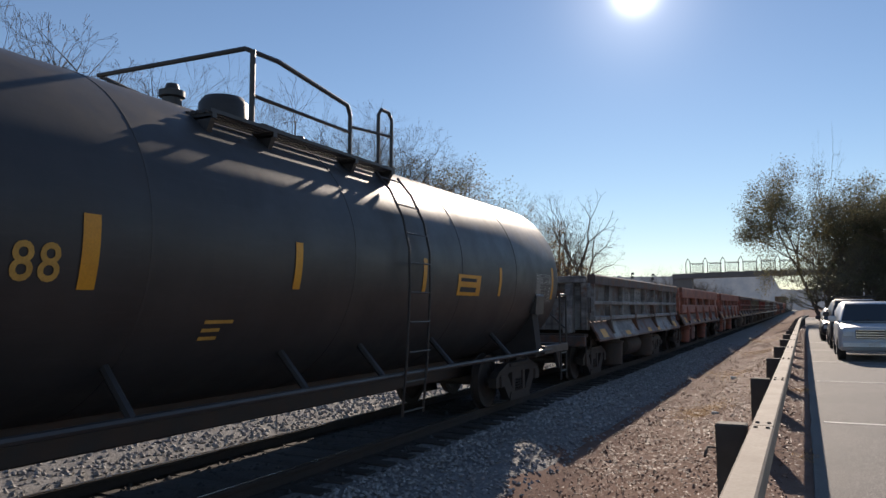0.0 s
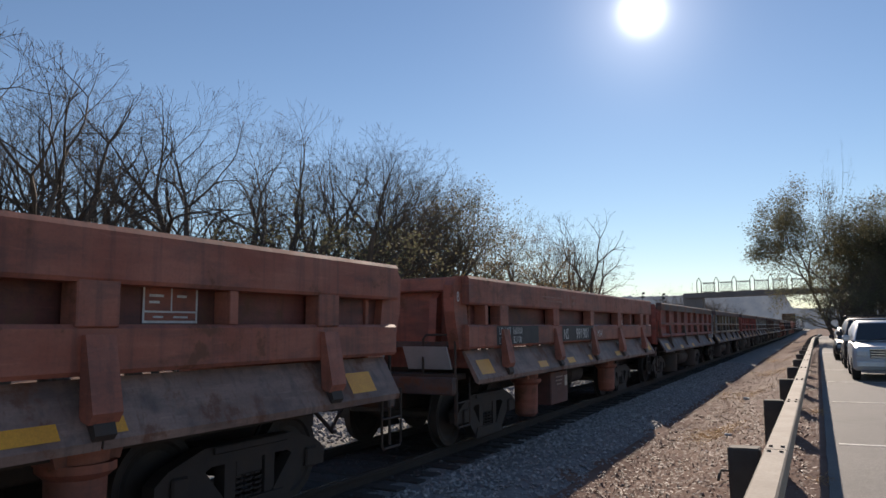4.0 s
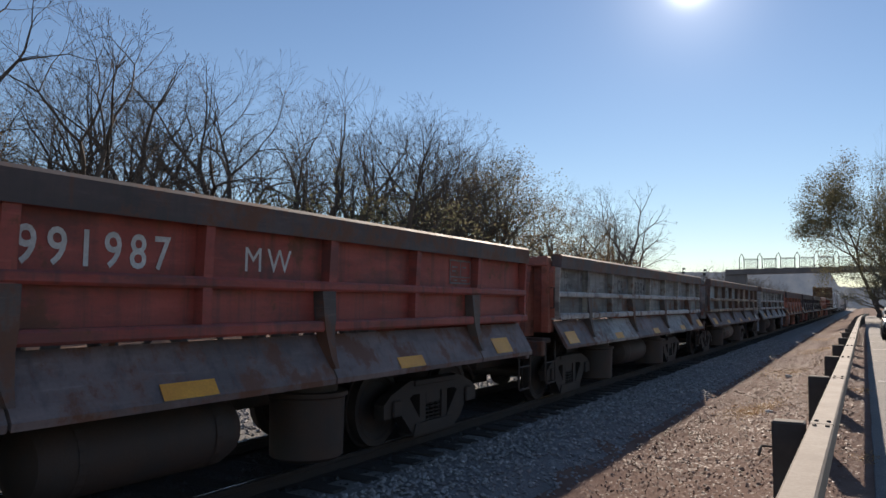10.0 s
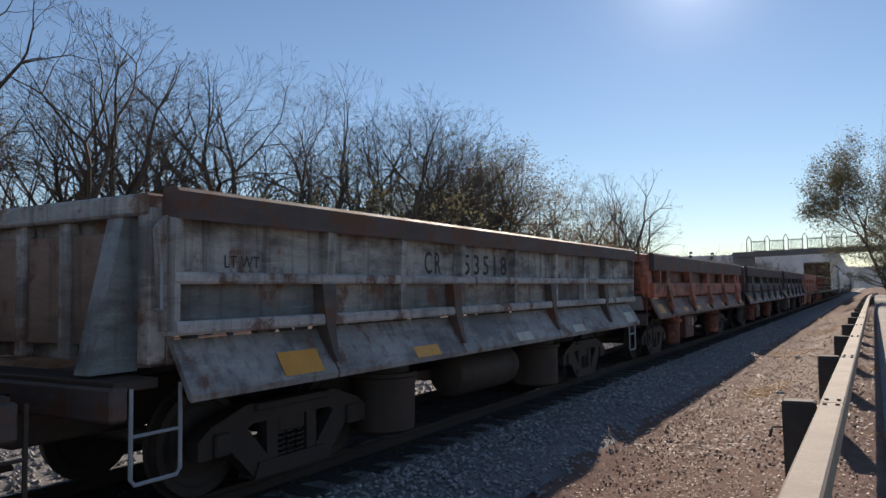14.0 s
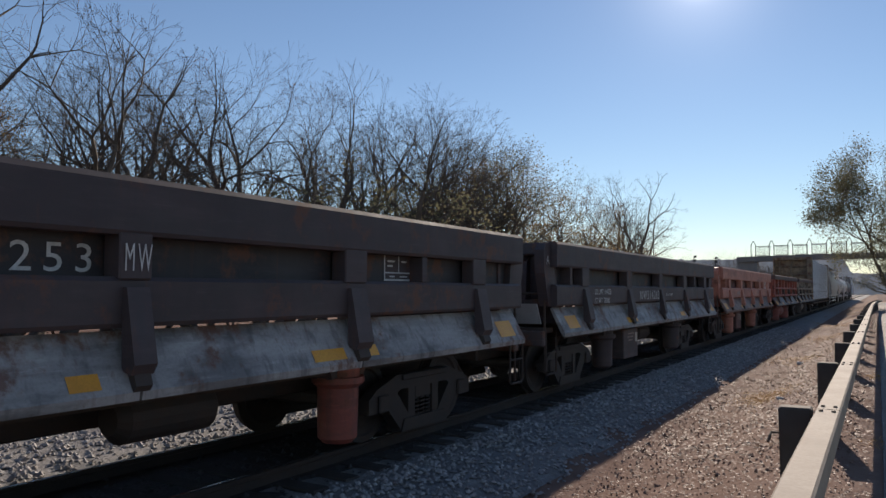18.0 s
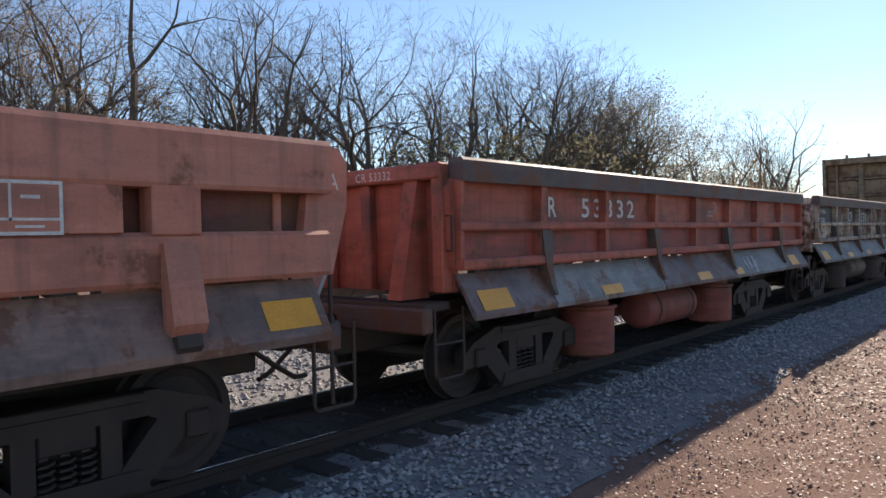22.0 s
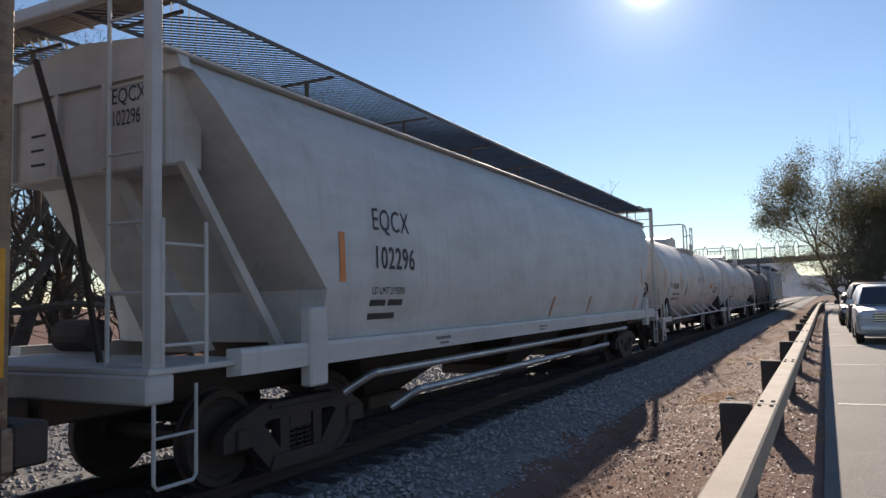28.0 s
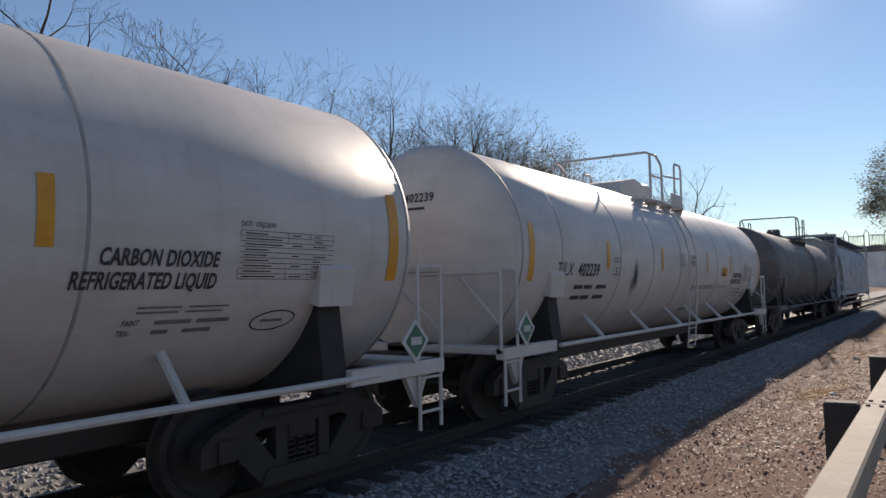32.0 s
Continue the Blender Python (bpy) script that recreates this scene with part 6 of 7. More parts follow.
    writing("5\" URETHANE FOAM INSULATION", side, 2.75, 1.70, 0.06, BLACK_LETTER, car, 0.9, 1.05, 0.001, 0.12)
    smudge(car, round_side(1.5, 2.29, 0.009), -3.2, 1.9, 0.3, 0.5)
    # number on the rounded end

    def on_head(x, z):
        return (x, -7.5 - 0.45 * math.sqrt(max(0.0, 1 - (x * x + (z - 2.29) ** 2) / 2.25)) - 0.012, z)
    writing("TILX", on_head, -0.62, 2.95, 0.17, BLACK_LETTER, car, 0.9, 1.05, 0.003)
    writing(number, on_head, -0.1, 2.95, 0.17, BLACK_LETTER, car, 0.9, 1.05, 0.003)
    bars(car, on_head, [(-0.45, 2.84, 0.3, 0.035), (-0.05, 2.84, 0.34, 0.035)], BLACK_LETTER)
    return car


white_tank(273.2, "402204", "white tank car lettered for refrigerated liquid")
white_tank(290.7, "402239", "white tank car with a sooty patch on its flank")
tank_car("tank_car", "dark grey tank car with dusty shell", 309.1, DARK_TANK, DARK_TANK, bands=(-3, 0, 3), stripes=())


# ---- covered hopper ----
GRATING = plain("dull_steel_grating", (0.16, 0.155, 0.15), (0.11, 0.10, 0.10), 3.0, 0.6, 0.4, 0.1)


def hopper_car(name, label, s0, paint, half=9.4, lettered=True):
    car = thing(name, label, "hopper car", "covered hopper cars of the train")
    # heights with half width and half length at each
    lev = [(1.32, 1.44, half - 2.15), (1.58, 1.50, half - 2.15), (1.85, 1.565, half - 2.13), (2.3, 1.56, half - 1.74), (2.75, 1.53, half - 1.36), (3.15, 1.47, half - 1.04), (3.5, 1.38, half - 0.80), (3.78, 1.24, half - 0.64), (3.92, 1.05, half - 0.6), (4.03, 0.75, half - 0.58), (4.1, 0.35, half - 0.58), (4.12, 0.0, half - 0.58)]
    s = Shape()
    vs = []
    for z, w, e in lev:
        vs += [(w, -e, z), (w, e, z), (-w, e, z), (-w, -e, z)]
    fs = []
    for i in range(len(lev) - 1):
        for k in range(4):
            fs.append((4 * i + k, 4 * i + (k + 1) % 4, 4 * i + 4 + (k + 1) % 4, 4 * i + 4 + k))
    fs.append((3, 2, 1, 0))
    smooth_by_angle(part("body", s.add(vs, fs), paint, car), 28)
    for k in (1, -1):
        e = half - 0.36
        part("eave", Shape().box(*sorted((k * 1.14, k * 1.265)), -e, e, 3.845, 3.875, 0.008), paint, car)
        part("side_sill", Shape().prism(mirrored([(1.40, 1.10), (1.57, 1.12), (1.575, 1.30), (1.56, 1.34), (1.40, 1.34)], k), "y", -half + 0.9, half - 0.9), paint, car)
        # top running boards of open grating
        g = Shape()
        x0, x1 = (0.36, 1.28) if k > 0 else (-1.28, -0.36)
        # slanting bars in both ways make the diamond mesh
        run, lean_ = 2 * half - 0.2, 0.85
        for i in range(int((run - lean_) / 0.1)):
            y = -half + 0.1 + 0.1 * i
            for a, b in ((y, y + lean_), (y + lean_, y)):
                g.add([(x0, a - 0.008, 4.262), (x0, a + 0.008, 4.282), (x1, b + 0.008, 4.282), (x1, b - 0.008, 4.262)], [(0, 1, 2, 3)])
        rb = part("running_board", g, GRATING, car)
        for x in (x0, x1):
            part("board_edge", Shape().box(x - 0.012, x + 0.012, -half + 0.1, half - 0.1, 4.255, 4.295, 0.004), GRATING, rb)
        for i in range(9):
            y = -half + 0.6 + (2 * half - 1.2) * i / 8
            part("bracket", Shape().prism([(k * 1.2, 4.26), (k * 0.40, 4.26), (k * 0.40, 4.23), (k * 0.80, 4.23), (k * 0.80, 4.0), (k * 0.85, 3.98), (k * 0.85, 4.23), (k * 1.2, 4.23)], "y", y - 0.012, y + 0.012), GRATING, rb)
    part("hatch_trough", Shape().box(-0.33, 0.33, -half + 1.2, half - 1.2, 4.08, 4.26, 0.03), paint, car)
    for k in (1, -1):
        # end cage: posts, ladders and platform
        ye = k * (half - 0.05)
        part("end_sill", Shape().box(-1.5, 1.5, *sorted((k * (half - 0.25), k * (half + 0.02))), 0.98, 1.2, 0.02), paint, car)
        part("end_platform", Shape().box(-1.5, 1.5, *sorted((k * (half - 1.2), k * half)), 1.20, 1.25, 0.01), paint, car)
        for x in (-1.42, 1.42):
            part("corner_post", Shape().box(x - 0.05, x + 0.05, *sorted((ye, ye - k * 0.1)), 1.0, 4.32, 0.012), paint, car)
        part("top_cross_bar", Shape().box(-1.46, 1.46, *sorted((ye, ye - k * 0.1)), 4.24, 4.36, 0.012), paint, car)
        tp = Shape()
        for i in range(14):
            y = k * (half - 0.1 - 0.04 * i)
            tp.box(-1.2, 1.2, y - 0.008, y + 0.008, 4.35, 4.375)
        for x in (-1.2, -0.6, 0, 0.6, 1.2):
            tp.box(x - 0.015, x + 0.015, *sorted((k * (half - 0.09), k * (half - 0.64))), 4.33, 4.38)
        part("top_platform", tp, GALV, car)
        ladder(car, 1.47, ye - (0.55 if k > 0 else -0.1), 1.22, 2.4, paint, 0.45, "y", 3)
        ladder(car, 0.95, ye - k * 0.02, 1.0, 4.3, paint, 0.42, "x", 6)
        step_iron(car, 1.47, ye - (0.5 if k > 0 else -0.02), 0.35, 1.1, paint)
        part("slope_sheet_brace", Shape().prism([(k * (half - 0.62), 2.95), (k * (half - 0.72), 2.95), (k * (half - 1.97), 1.25), (k * (half - 1.85), 1.25)][::k], "x", 1.1, 1.2), paint, car)
        panel = part("end_panel", Shape().box(-1.08, 1.08, *sorted((k * (half - 0.95), k * (half - 0.55))), 2.92, 3.76, 0.02), paint, car)
        for x in (-1.02, -0.36, 0.3, 0.96):
            part("end_rib", Shape().prism([(k * (half - 0.56), 2.95), (k * (half - 0.5), 2.95), (k * (half - 0.5), 3.72), (k * (half - 0.56), 3.72)][::k], "x", x, x + 0.06), paint, panel)
        part("end_arch", Shape().prism([(-1.3, 3.72), (-1.22, 3.9), (-0.8, 4.06), (0, 4.14), (0.8, 4.06), (1.22, 3.9), (1.3, 3.72)][::-1], "y", *sorted((k * (half - 0.62), k * (half - 0.5)))), paint, panel)
        part("centre_brace", Shape().prism([(k * (half - 0.6), 2.95), (k * (half - 0.75), 2.95), (k * (half - 1.9), 1.25), (k * (half - 1.6), 1.25)][::k], "x", -0.3, 0.3), paint, car)
        if lettered and k < 0:
            on_end = lambda u, z: (u, -(half - 0.545), z)
            writing("EQCX", on_end, 0.38, 3.53, 0.2, BLACK_LETTER, car, 0.8)
            writing("102296", on_end, 0.38, 3.33, 0.2, BLACK_LETTER, car, 0.62)
            bars(car, on_end, [(-0.75, 3.36, 0.25, 0.025)], BLACK_LETTER)
            bars(car, on_end, [(-0.75, 3.22, 0.22, 0.025)], BLACK_LETTER)
            bars(car, on_end, [(-0.75, 3.08, 0.25, 0.025)], BLACK_LETTER)
        part("jack_pad", Shape().box(1.46, 1.60, *sorted((k * (half - 2.1), k * (half - 1.82))), 0.92, 1.68, 0.02), paint, car)
        part("brake_rod", Shape().tube([(-0.3, k * (half - 0.28), 3.98), (-0.12, k * (half - 0.3), 3.5), (0.15, k * (half - 0.36), 2.6), (0.42, k * (half - 0.42), 1.25)], 0.03, 7), STEEL, car)
        part("brake_cylinder", Shape().lathe([(-0.25, 0), (-0.25, 0.16), (0.25, 0.16), (0.25, 0)], (-0.6, k * (half - 1.0), 1.45), "x", 16), STEEL, car)
    bw = Shape().lathe([(0, 0.26), (0.025, 0.285), (0.05, 0.26), (0.025, 0.24), (0, 0.26)], (0.95, half - 0.02, 1.95), "y", 22)
    for a in range(5):
        bw.tube([(0.95, half, 1.95), (0.95 + 0.26 * math.cos(a * 1.257), half, 1.95 + 0.26 * math.sin(a * 1.257))], 0.012, 5)
    part("brake_wheel", bw, STEEL, car)
    part("brake_housing", Shape().box(0.75, 1.15, half - 0.3, half - 0.03, 1.5, 2.15, 0.04), STEEL, car)
    for y in (-4.7, 0.0, 4.7):
        h = Shape()
        t_, b_ = 1.9, 0.45
        h.add([(1.45, y - t_, 1.34), (1.45, y + t_, 1.34), (-1.45, y + t_, 1.34), (-1.45, y - t_, 1.34), (0.6, y - b_, 0.5), (0.6, y + b_, 0.5), (-0.6, y + b_, 0.5), (-0.6, y - b_, 0.5)], [(0, 1, 5, 4), (1, 2, 6, 5), (2, 3, 7, 6), (3, 0, 4, 7), (4, 5, 6, 7), (3, 2, 1, 0)])
        hb = part("hopper_bay", h, STEEL, car)
        part("outlet_gate", Shape().box(-0.7, 0.7, y - 0.5, y + 0.5, 0.32, 0.5, 0.02), STEEL, hb)
    part("centre_sill", Shape().box(-0.25, 0.25, -half, half, 0.75, 1.05, 0.02), STEEL, car)
    for z, x, a, b in ((0.92, 1.42, -6.2, 5.6), (0.62, 1.42, -5.2, 3.8)):
        part("conveying_pipe", Shape().tube([(x - 0.25, a - 0.25, z - 0.2), (x - 0.05, a - 0.08, z - 0.04), (x, a, z), (x, b, z), (x - 0.25, b + 0.25, z - 0.15)], 0.05, 12), PIPE, car, "pale unloading pipe")
    add_couplers(car, half - 0.1)
    add_truck(car, -half + 2.35)
    add_truck(car, half - 2.35)
    if lettered:
        on = lambda u, z: (float(np.interp(z, [q[0] for q in lev], [q[1] for q in lev])) + 0.007, u, z)
        writing("EQCX", on, -6.4, 2.52, 0.36, BLACK_LETTER, car, 0.8, 1.08, 0.004)
        writing("102296", on, -6.4, 2.09, 0.36, BLACK_LETTER, car, 0.8, 1.08, 0.004)
        writing("LD LMT 219200", on, -6.45, 1.8, 0.12, BLACK_LETTER, car, 0.9)
        bars(car, on, [(-6.45, 1.67, 0.75, 0.07), (-6.45, 1.52, 0.65, 0.07)], BLACK_LETTER)
        for u, z0, z1, sl in ((-7.05, 1.93, 2.45, 0.0), (-0.4, 1.38, 1.74, 0.45), (1.97, 1.38, 1.74, 0.45), (6.3, 1.38, 1.74, 0.45), (7.0, 2.0, 2.5, 0.0)):
            decal("reflector", lambda a, z, sl=sl, z0=z0: (on(a, z)[0] + 0.002, a + sl * (z - z0), z), u, u + 0.1, z0, z1, DULL_ORANGE if sl and u < 5 else ORANGE, car, steps=3)
        bars(car, flat_side(1.58), [(-5.0, 1.22, 0.5, 0.04), (-4.9, 1.16, 0.3, 0.03), (-1.2, 1.22, 0.5, 0.025), (-1.2, 1.17, 0.35, 0.025)], WORN_FRAME)
    CARS.append((car, s0))
    return car


hopper_car("covered_hopper_car", "pale grey covered hopper car with black numbers", 255.1, HOPPER_PAINT)
hopper_car("covered_hopper_car", "plain bluish-grey covered hopper car at the train's end", 328.0, FAR_GREY, 9.6, False)


# ---- flat car with wrapped lumber ----
WRAP = None


def wrap_material():
    m, t, b = nodes_of("white_lumber_wrap")
    big = noise_node(t, 0.9, 3.0)
    fold = noise_node(t, 2.2, 4.0, (1.0, 1.0, 2.2), 0.6)
    c = blend(t, band(t, big, 0.35, 0.65), (0.70, 0.72, 0.76), (0.62, 0.64, 0.69))
    c = blend(t, band(t, fold, 0.55, 0.75), c, (0.5, 0.52, 0.57), 0.5)
    t.links.new(c, b.inputs["Base Color"])
    b.inputs["Roughness"].default_value = 0.42
    crease, both = noise_node(t, 1.0, 5.0, (1.0, 5.5, 3.0), 0.7, shifted(t)), t.nodes.new("ShaderNodeMath")
    t.links.new(fold, both.inputs[0])
    t.links.new(crease, both.inputs[1])
    relief(t, b, both.outputs[0], 0.9, 0.06)
    return m


def lumber_car():
    global WRAP
    WRAP = wrap_material()
    s0, half = 233.85, 10.85
    car = thing("centre_beam_flat_car", "tan bulkhead flat car carrying wrapped lumber", "flat car", "flat cars of the train")
    part("deck", Shape().box(-1.42, 1.42, -half, half, 0.90, 0.98, 0.01), STEEL, car)
    for k in (1, -1):
        for i in range(12):
            y0 = -half + 2 * half * i / 12
            part("side_sill", Shape().prism(mirrored([(1.36, 0.98), (1.44, 0.98), (1.46, 0.94), (1.46, 0.72), (1.40, 0.66), (1.36, 0.66)], k), "y", y0 + 0.003, y0 + 2 * half / 12 - 0.003), RUSTY_TAN, car)
        for i in range(18):
            y = -half + 0.8 + (2 * half - 1.6) * i / 17
            part("winch", Shape().box(*sorted((k * 1.45, k * 1.53)), y - 0.07, y + 0.07, 0.78, 0.93, 0.01), STEEL, car)
    part("centre_beam", Shape().box(-0.08, 0.08, -half + 0.4, half - 0.4, 0.98, 4.2), TAN_STEEL, car)
    part("centre_sill", Shape().box(-0.3, 0.3, -half - 0.2, half + 0.2, 0.6, 0.9, 0.02), STEEL, car)
    for k in (1, -1):
        ya, yb = sorted((k * (half - 0.02), k * (half - 0.5)))
        bh = part("bulkhead", Shape().box(-1.42, 1.42, *sorted((k * (half - 0.42), k * (half - 0.5))), 0.98, 4.36, 0.01), TAN_STEEL, car)
        for x, w in ((-1.42, 0.12), (1.04, 0.40)):
            part("corner_post", Shape().box(x, x + w, ya, yb, 0.66, 4.4, 0.015), TAN_STEEL, bh)
        for x, w in ((-0.98, 0.07), (-0.2, 0.16)):
            part("upright", Shape().box(x, x + w, *sorted((k * (half - 0.42), k * (half - 0.14))), 1.0, 4.28, 0.012), TAN_STEEL, bh)
        part("top_beam", Shape().box(-1.30, 1.04, *sorted((k * (half - 0.03), k * (half - 0.5))), 4.16, 4.395, 0.015), TAN_STEEL, bh)
        for z in (1.5, 2.2, 2.9, 3.55):
            part("cross_member", Shape().prism([(k * (half - 0.42), z), (k * (half - 0.3), z + 0.03), (k * (half - 0.3), z + 0.09), (k * (half - 0.42), z + 0.16)][::k], "x", -1.36, 1.36), TAN_STEEL, bh)
        part("end_sill", Shape().box(-1.45, 1.45, *sorted((k * half, k * (half + 0.25))), 0.72, 1.0, 0.02), STEEL, car)
        for x in (-0.62, 0.12):
            part("top_lug", Shape().box(x, x + 0.06, *sorted((k * (half - 0.05), k * (half - 0.3))), 4.39, 4.52, 0.01), TAN_STEEL, bh)
        decal("reflector", flat_side(1.442), *sorted((k * (half - 0.06), k * (half - 0.15))), 1.3, 2.1, YELLOW, bh, steps=1)
        ladder(car, 1.46, k * (half - 0.3) - 0.2, 0.4, 1.0, STEEL, 0.4, "y", 2, "sill_step", 0.016)
    add_couplers(car, half + 0.1)
    add_truck(car, -half + 2.2)
    add_truck(car, half - 2.2)
    part("brake_reservoir", Shape().lathe([(-0.6, 0), (-0.6, 0.12), (-0.5, 0.2), (0.5, 0.2), (0.6, 0.12), (0.6, 0)], (0.8, 1.0, 0.5), "y", 18), STEEL, car)
    box_plate(car, half - 1.6, 0.62, STEEL, 1.466)
    CARS.append((car, s0))
    for i in range(15):
        y = -10.0 + 1.43 * i
        part("tie_down_cable", Shape().tube([(1.47, y, 0.9), (1.428, y - 0.02, 1.1), (1.428, y - 0.08, 4.17), (1.3, y - 0.08, 4.2), (0.1, y - 0.08, 4.22)], 0.007, 5), STEEL, car)
        part("edge_guard", Shape().box(1.37, 1.435, y - 0.12, y - 0.04, 4.15, 4.202, 0.01), LINE, car)
    # the bundles: five tiers, wrapped in white sheet, on dark bearers, bound by straps
    rng = random.Random(12)
    ends = [-10.3, -6.2, -2.15, 1.95, 4.5, 7.3, 10.3]
    for k in (1, -1):
        for j in range(5):
            z0 = 1.015 + 0.632 * j
            for i in range(6):
                y0, y1 = ends[i] + 0.02, ends[i + 1] - 0.02
                xo = 1.405 + rng.uniform(-0.012, 0.012)
                ob = thing("lumber_bundle", "lumber bundle in creased white wrap on a flat car", "lumber bundle", "lumber bundles on the flat car")
                nu, nz = 8, 3
                sh = Shape()
                # creased outer face
                xs = []
                vs = []
                for a in range(nu + 1):
                    for c in range(nz + 1):
                        y = y0 + (y1 - y0) * a / nu
                        z = z0 + 0.612 * c / nz
                        d = 0.0 if c in (0, nz) or a in (0, nu) else 0.012 * noise.noise((y * 1.9, z * 3, j + 7 * k))
                        vs.append((k * (xo + d), y, z))
                q = (nz + 1)
                fs = [(a * q + c, (a + 1) * q + c, (a + 1) * q + c + 1, a * q + c + 1) for a in range(nu) for c in range(nz)]
                sh.add(vs, fs)
                xi = k * 0.10
                top = [vs[a * q + nz] for a in range(nu + 1)]
                sh.add(top + [(xi, p[1], p[2]) for p in top], [(a, a + 1, nu + 2 + a, nu + 1 + a) for a in range(nu)])
                bot = [vs[a * q] for a in range(nu + 1)]
                sh.add(bot + [(xi, p[1], p[2]) for p in bot], [(a + 1, a, nu + 1 + a, nu + 2 + a) for a in range(nu)])
                for a in (0, nu):
                    col = [vs[a * q + c] for c in range(nz + 1)]
                    sh.add(col + [(xi, p[1], p[2]) for p in col], [(c, c + 1, nz + 2 + c, nz + 1 + c) for c in range(nz)])
                part("wrap", sh, WRAP, ob)
                if k > 0:
                    for f in (0.5,) if (i + j) % 3 else (0.3, 0.72):
                        y = y0 + (y1 - y0) * (f + rng.uniform(-0.08, 0.08))
                        w = rng.uniform(0.006, 0.010)
                        part("strap", Shape().box(xo + 0.012, xo + 0.016, y - w / 2, y + w / 2, z0 + rng.choice((0.0, 0.15, 0.3)), z0 + rng.choice((0.6, 0.6, 0.4))), STEEL, ob)
                for y in (y0 + 0.5, (y0 + y1) / 2, y1 - 0.5):
                    be = Shape().box(*sorted((k * 0.12, k * (xo - 0.02))), y - 0.05, y + 0.05, z0 - 0.018, z0 - 0.001)
                    part("bearer", be, POST_WOOD, ob)
                CARS.append((ob, s0))


lumber_car()


# ---- trees ----
def bare_tree(seed, height, stems=3, levels=6, thick=0.021, lean=0.3, side=0.55):
    """Leaning stems that fork into crooked limbs and a rounded crown of fine twigs; returns trunk, crown and the twig ends."""
    rng = random.Random(seed)
    trunk, crown, tips = Shape(), Shape(), []

    def turn(d, ang, about):
        ax = d.orthogonal().normalized()
        ax.rotate(Matrix.Rotation(about, 3, d))
        return (d * math.cos(ang) + ax * math.sin(ang)).normalized()

    def grow(p, d, length, r, level):
        n = 5 if level == 0 else (4 if level < 3 else (3 if level < 5 else (2 if level < levels - 1 else 1)))
        bend = Vector((rng.gauss(0, 0.07), rng.gauss(0, 0.07), 0.05 if level < 3 else rng.gauss(0.02, 0.06)))
        pts, q, dd = [p], p, d
        for _ in range(n):
            w = 0.07 + 0.012 * level
            dd = (dd + bend + Vector((rng.gauss(0, w), rng.gauss(0, w), rng.gauss(0, w)))).normalized()
            q = q + dd * (length / n)
            pts.append(q)
        r2 = max(r * (0.74 if level < 3 else 0.58), 0.003)
        (trunk if level == 0 else crown).tube(pts, r, 7 if level == 0 else (5 if level < 3 else 3), r2, cap=False)
        out = (q.x ** 2 + q.y ** 2) / (0.47 * height) ** 2 + (max(0.0, q.z - 0.55 * height) / (0.45 * height)) ** 2
        if level >= levels or out > 1.0:
            tips.append(q)
            return
        # shorter shoots towards the crown's rim keep it round
        length *= min(1.0, 1.25 - 0.65 * out)
        about = rng.uniform(0, 6.28)
        forks = 3 if rng.random() < 0.25 else 2
        for k in range(forks):
            ang = rng.uniform(0.12, 0.4) if k == 0 else rng.uniform(0.4, 0.85)
            grow(q, turn(dd, ang, about + 6.28 * k / forks + rng.uniform(-0.4, 0.4)), length * rng.uniform(0.66, 0.88), r2 * (0.94 if k == 0 else 0.72), level + 1)
        if level >= 1:
            for i in range(1, n + 1):
                if rng.random() < side:
                    grow(pts[i - 1].lerp(pts[i], 0.6), turn(dd, rng.uniform(0.5, 1.0), rng.uniform(0, 6.28)), length * rng.uniform(0.45, 0.7), r2 * 0.45, min(levels, level + 3))
    a0 = rng.uniform(0, 6.28)
    for s in range(stems):
        a = a0 + 6.28 * s / stems + rng.uniform(-0.5, 0.5)
        t = 0.08 if stems == 1 else lean * rng.uniform(0.5, 1.3)
        grow(Vector((0.2 * math.cos(a), 0.2 * math.sin(a), -0.3)), Vector((t * math.cos(a), t * math.sin(a), 1)).normalized(), height * 0.24 * rng.uniform(0.8, 1.15), height * thick * rng.uniform(0.75, 1.1), 0)
    return trunk, crown, tips


def leaves_at(tips, rng, share, size, per=2, spread=0.35):
    s = Shape()
    for p in tips:
        if rng.random() > share:
            continue
        for _ in range(per):
            c = Vector((p.x + rng.gauss(0, spread), p.y + rng.gauss(0, spread), p.z + rng.gauss(0, spread)))
            a = Vector((rng.gauss(0, 1), rng.gauss(0, 1), rng.gauss(0, 1))).normalized() * size * rng.uniform(0.6, 1.3)
            b = a.orthogonal().normalized() * a.length * 0.6
            s.add([tuple(c - a), tuple(c + b), tuple(c + a), tuple(c - b)], [(0, 1, 2, 3)])
    return s


def tree_kind(seed, height, stems, levels, leaf_mat=None, share=0.0, size=0.06, per=2, spread=0.35, thick=0.021, lean=0.3, side=0.55):
    t, c, tips = bare_tree(seed, height, stems, levels, thick, lean, side)
    k = height / float(np.percentile([v[2] for v in c.v], 98.5))
    for s in (t, c):
        s.v = [(x * k, y * k, z * k) for x, y, z in s.v]
    tips = [p * k for p in tips]
    meshes = [("trunk", t.mesh("trunk", BARK, True)), ("crown", c.mesh("crown", BARK, False))]
    if leaf_mat:
        meshes.append(("leaves", leaves_at(tips, random.Random(seed), share, size, per, spread).mesh("leaves", leaf_mat)))
    return meshes


def plant(meshes, m, label, category="tree", group="bare trees beyond the track", name="tree"):
    ob = thing(name, label, category, group, at=m)
    for nm, me in meshes:
        o = new(nm, me)
        o.parent = ob
    return ob


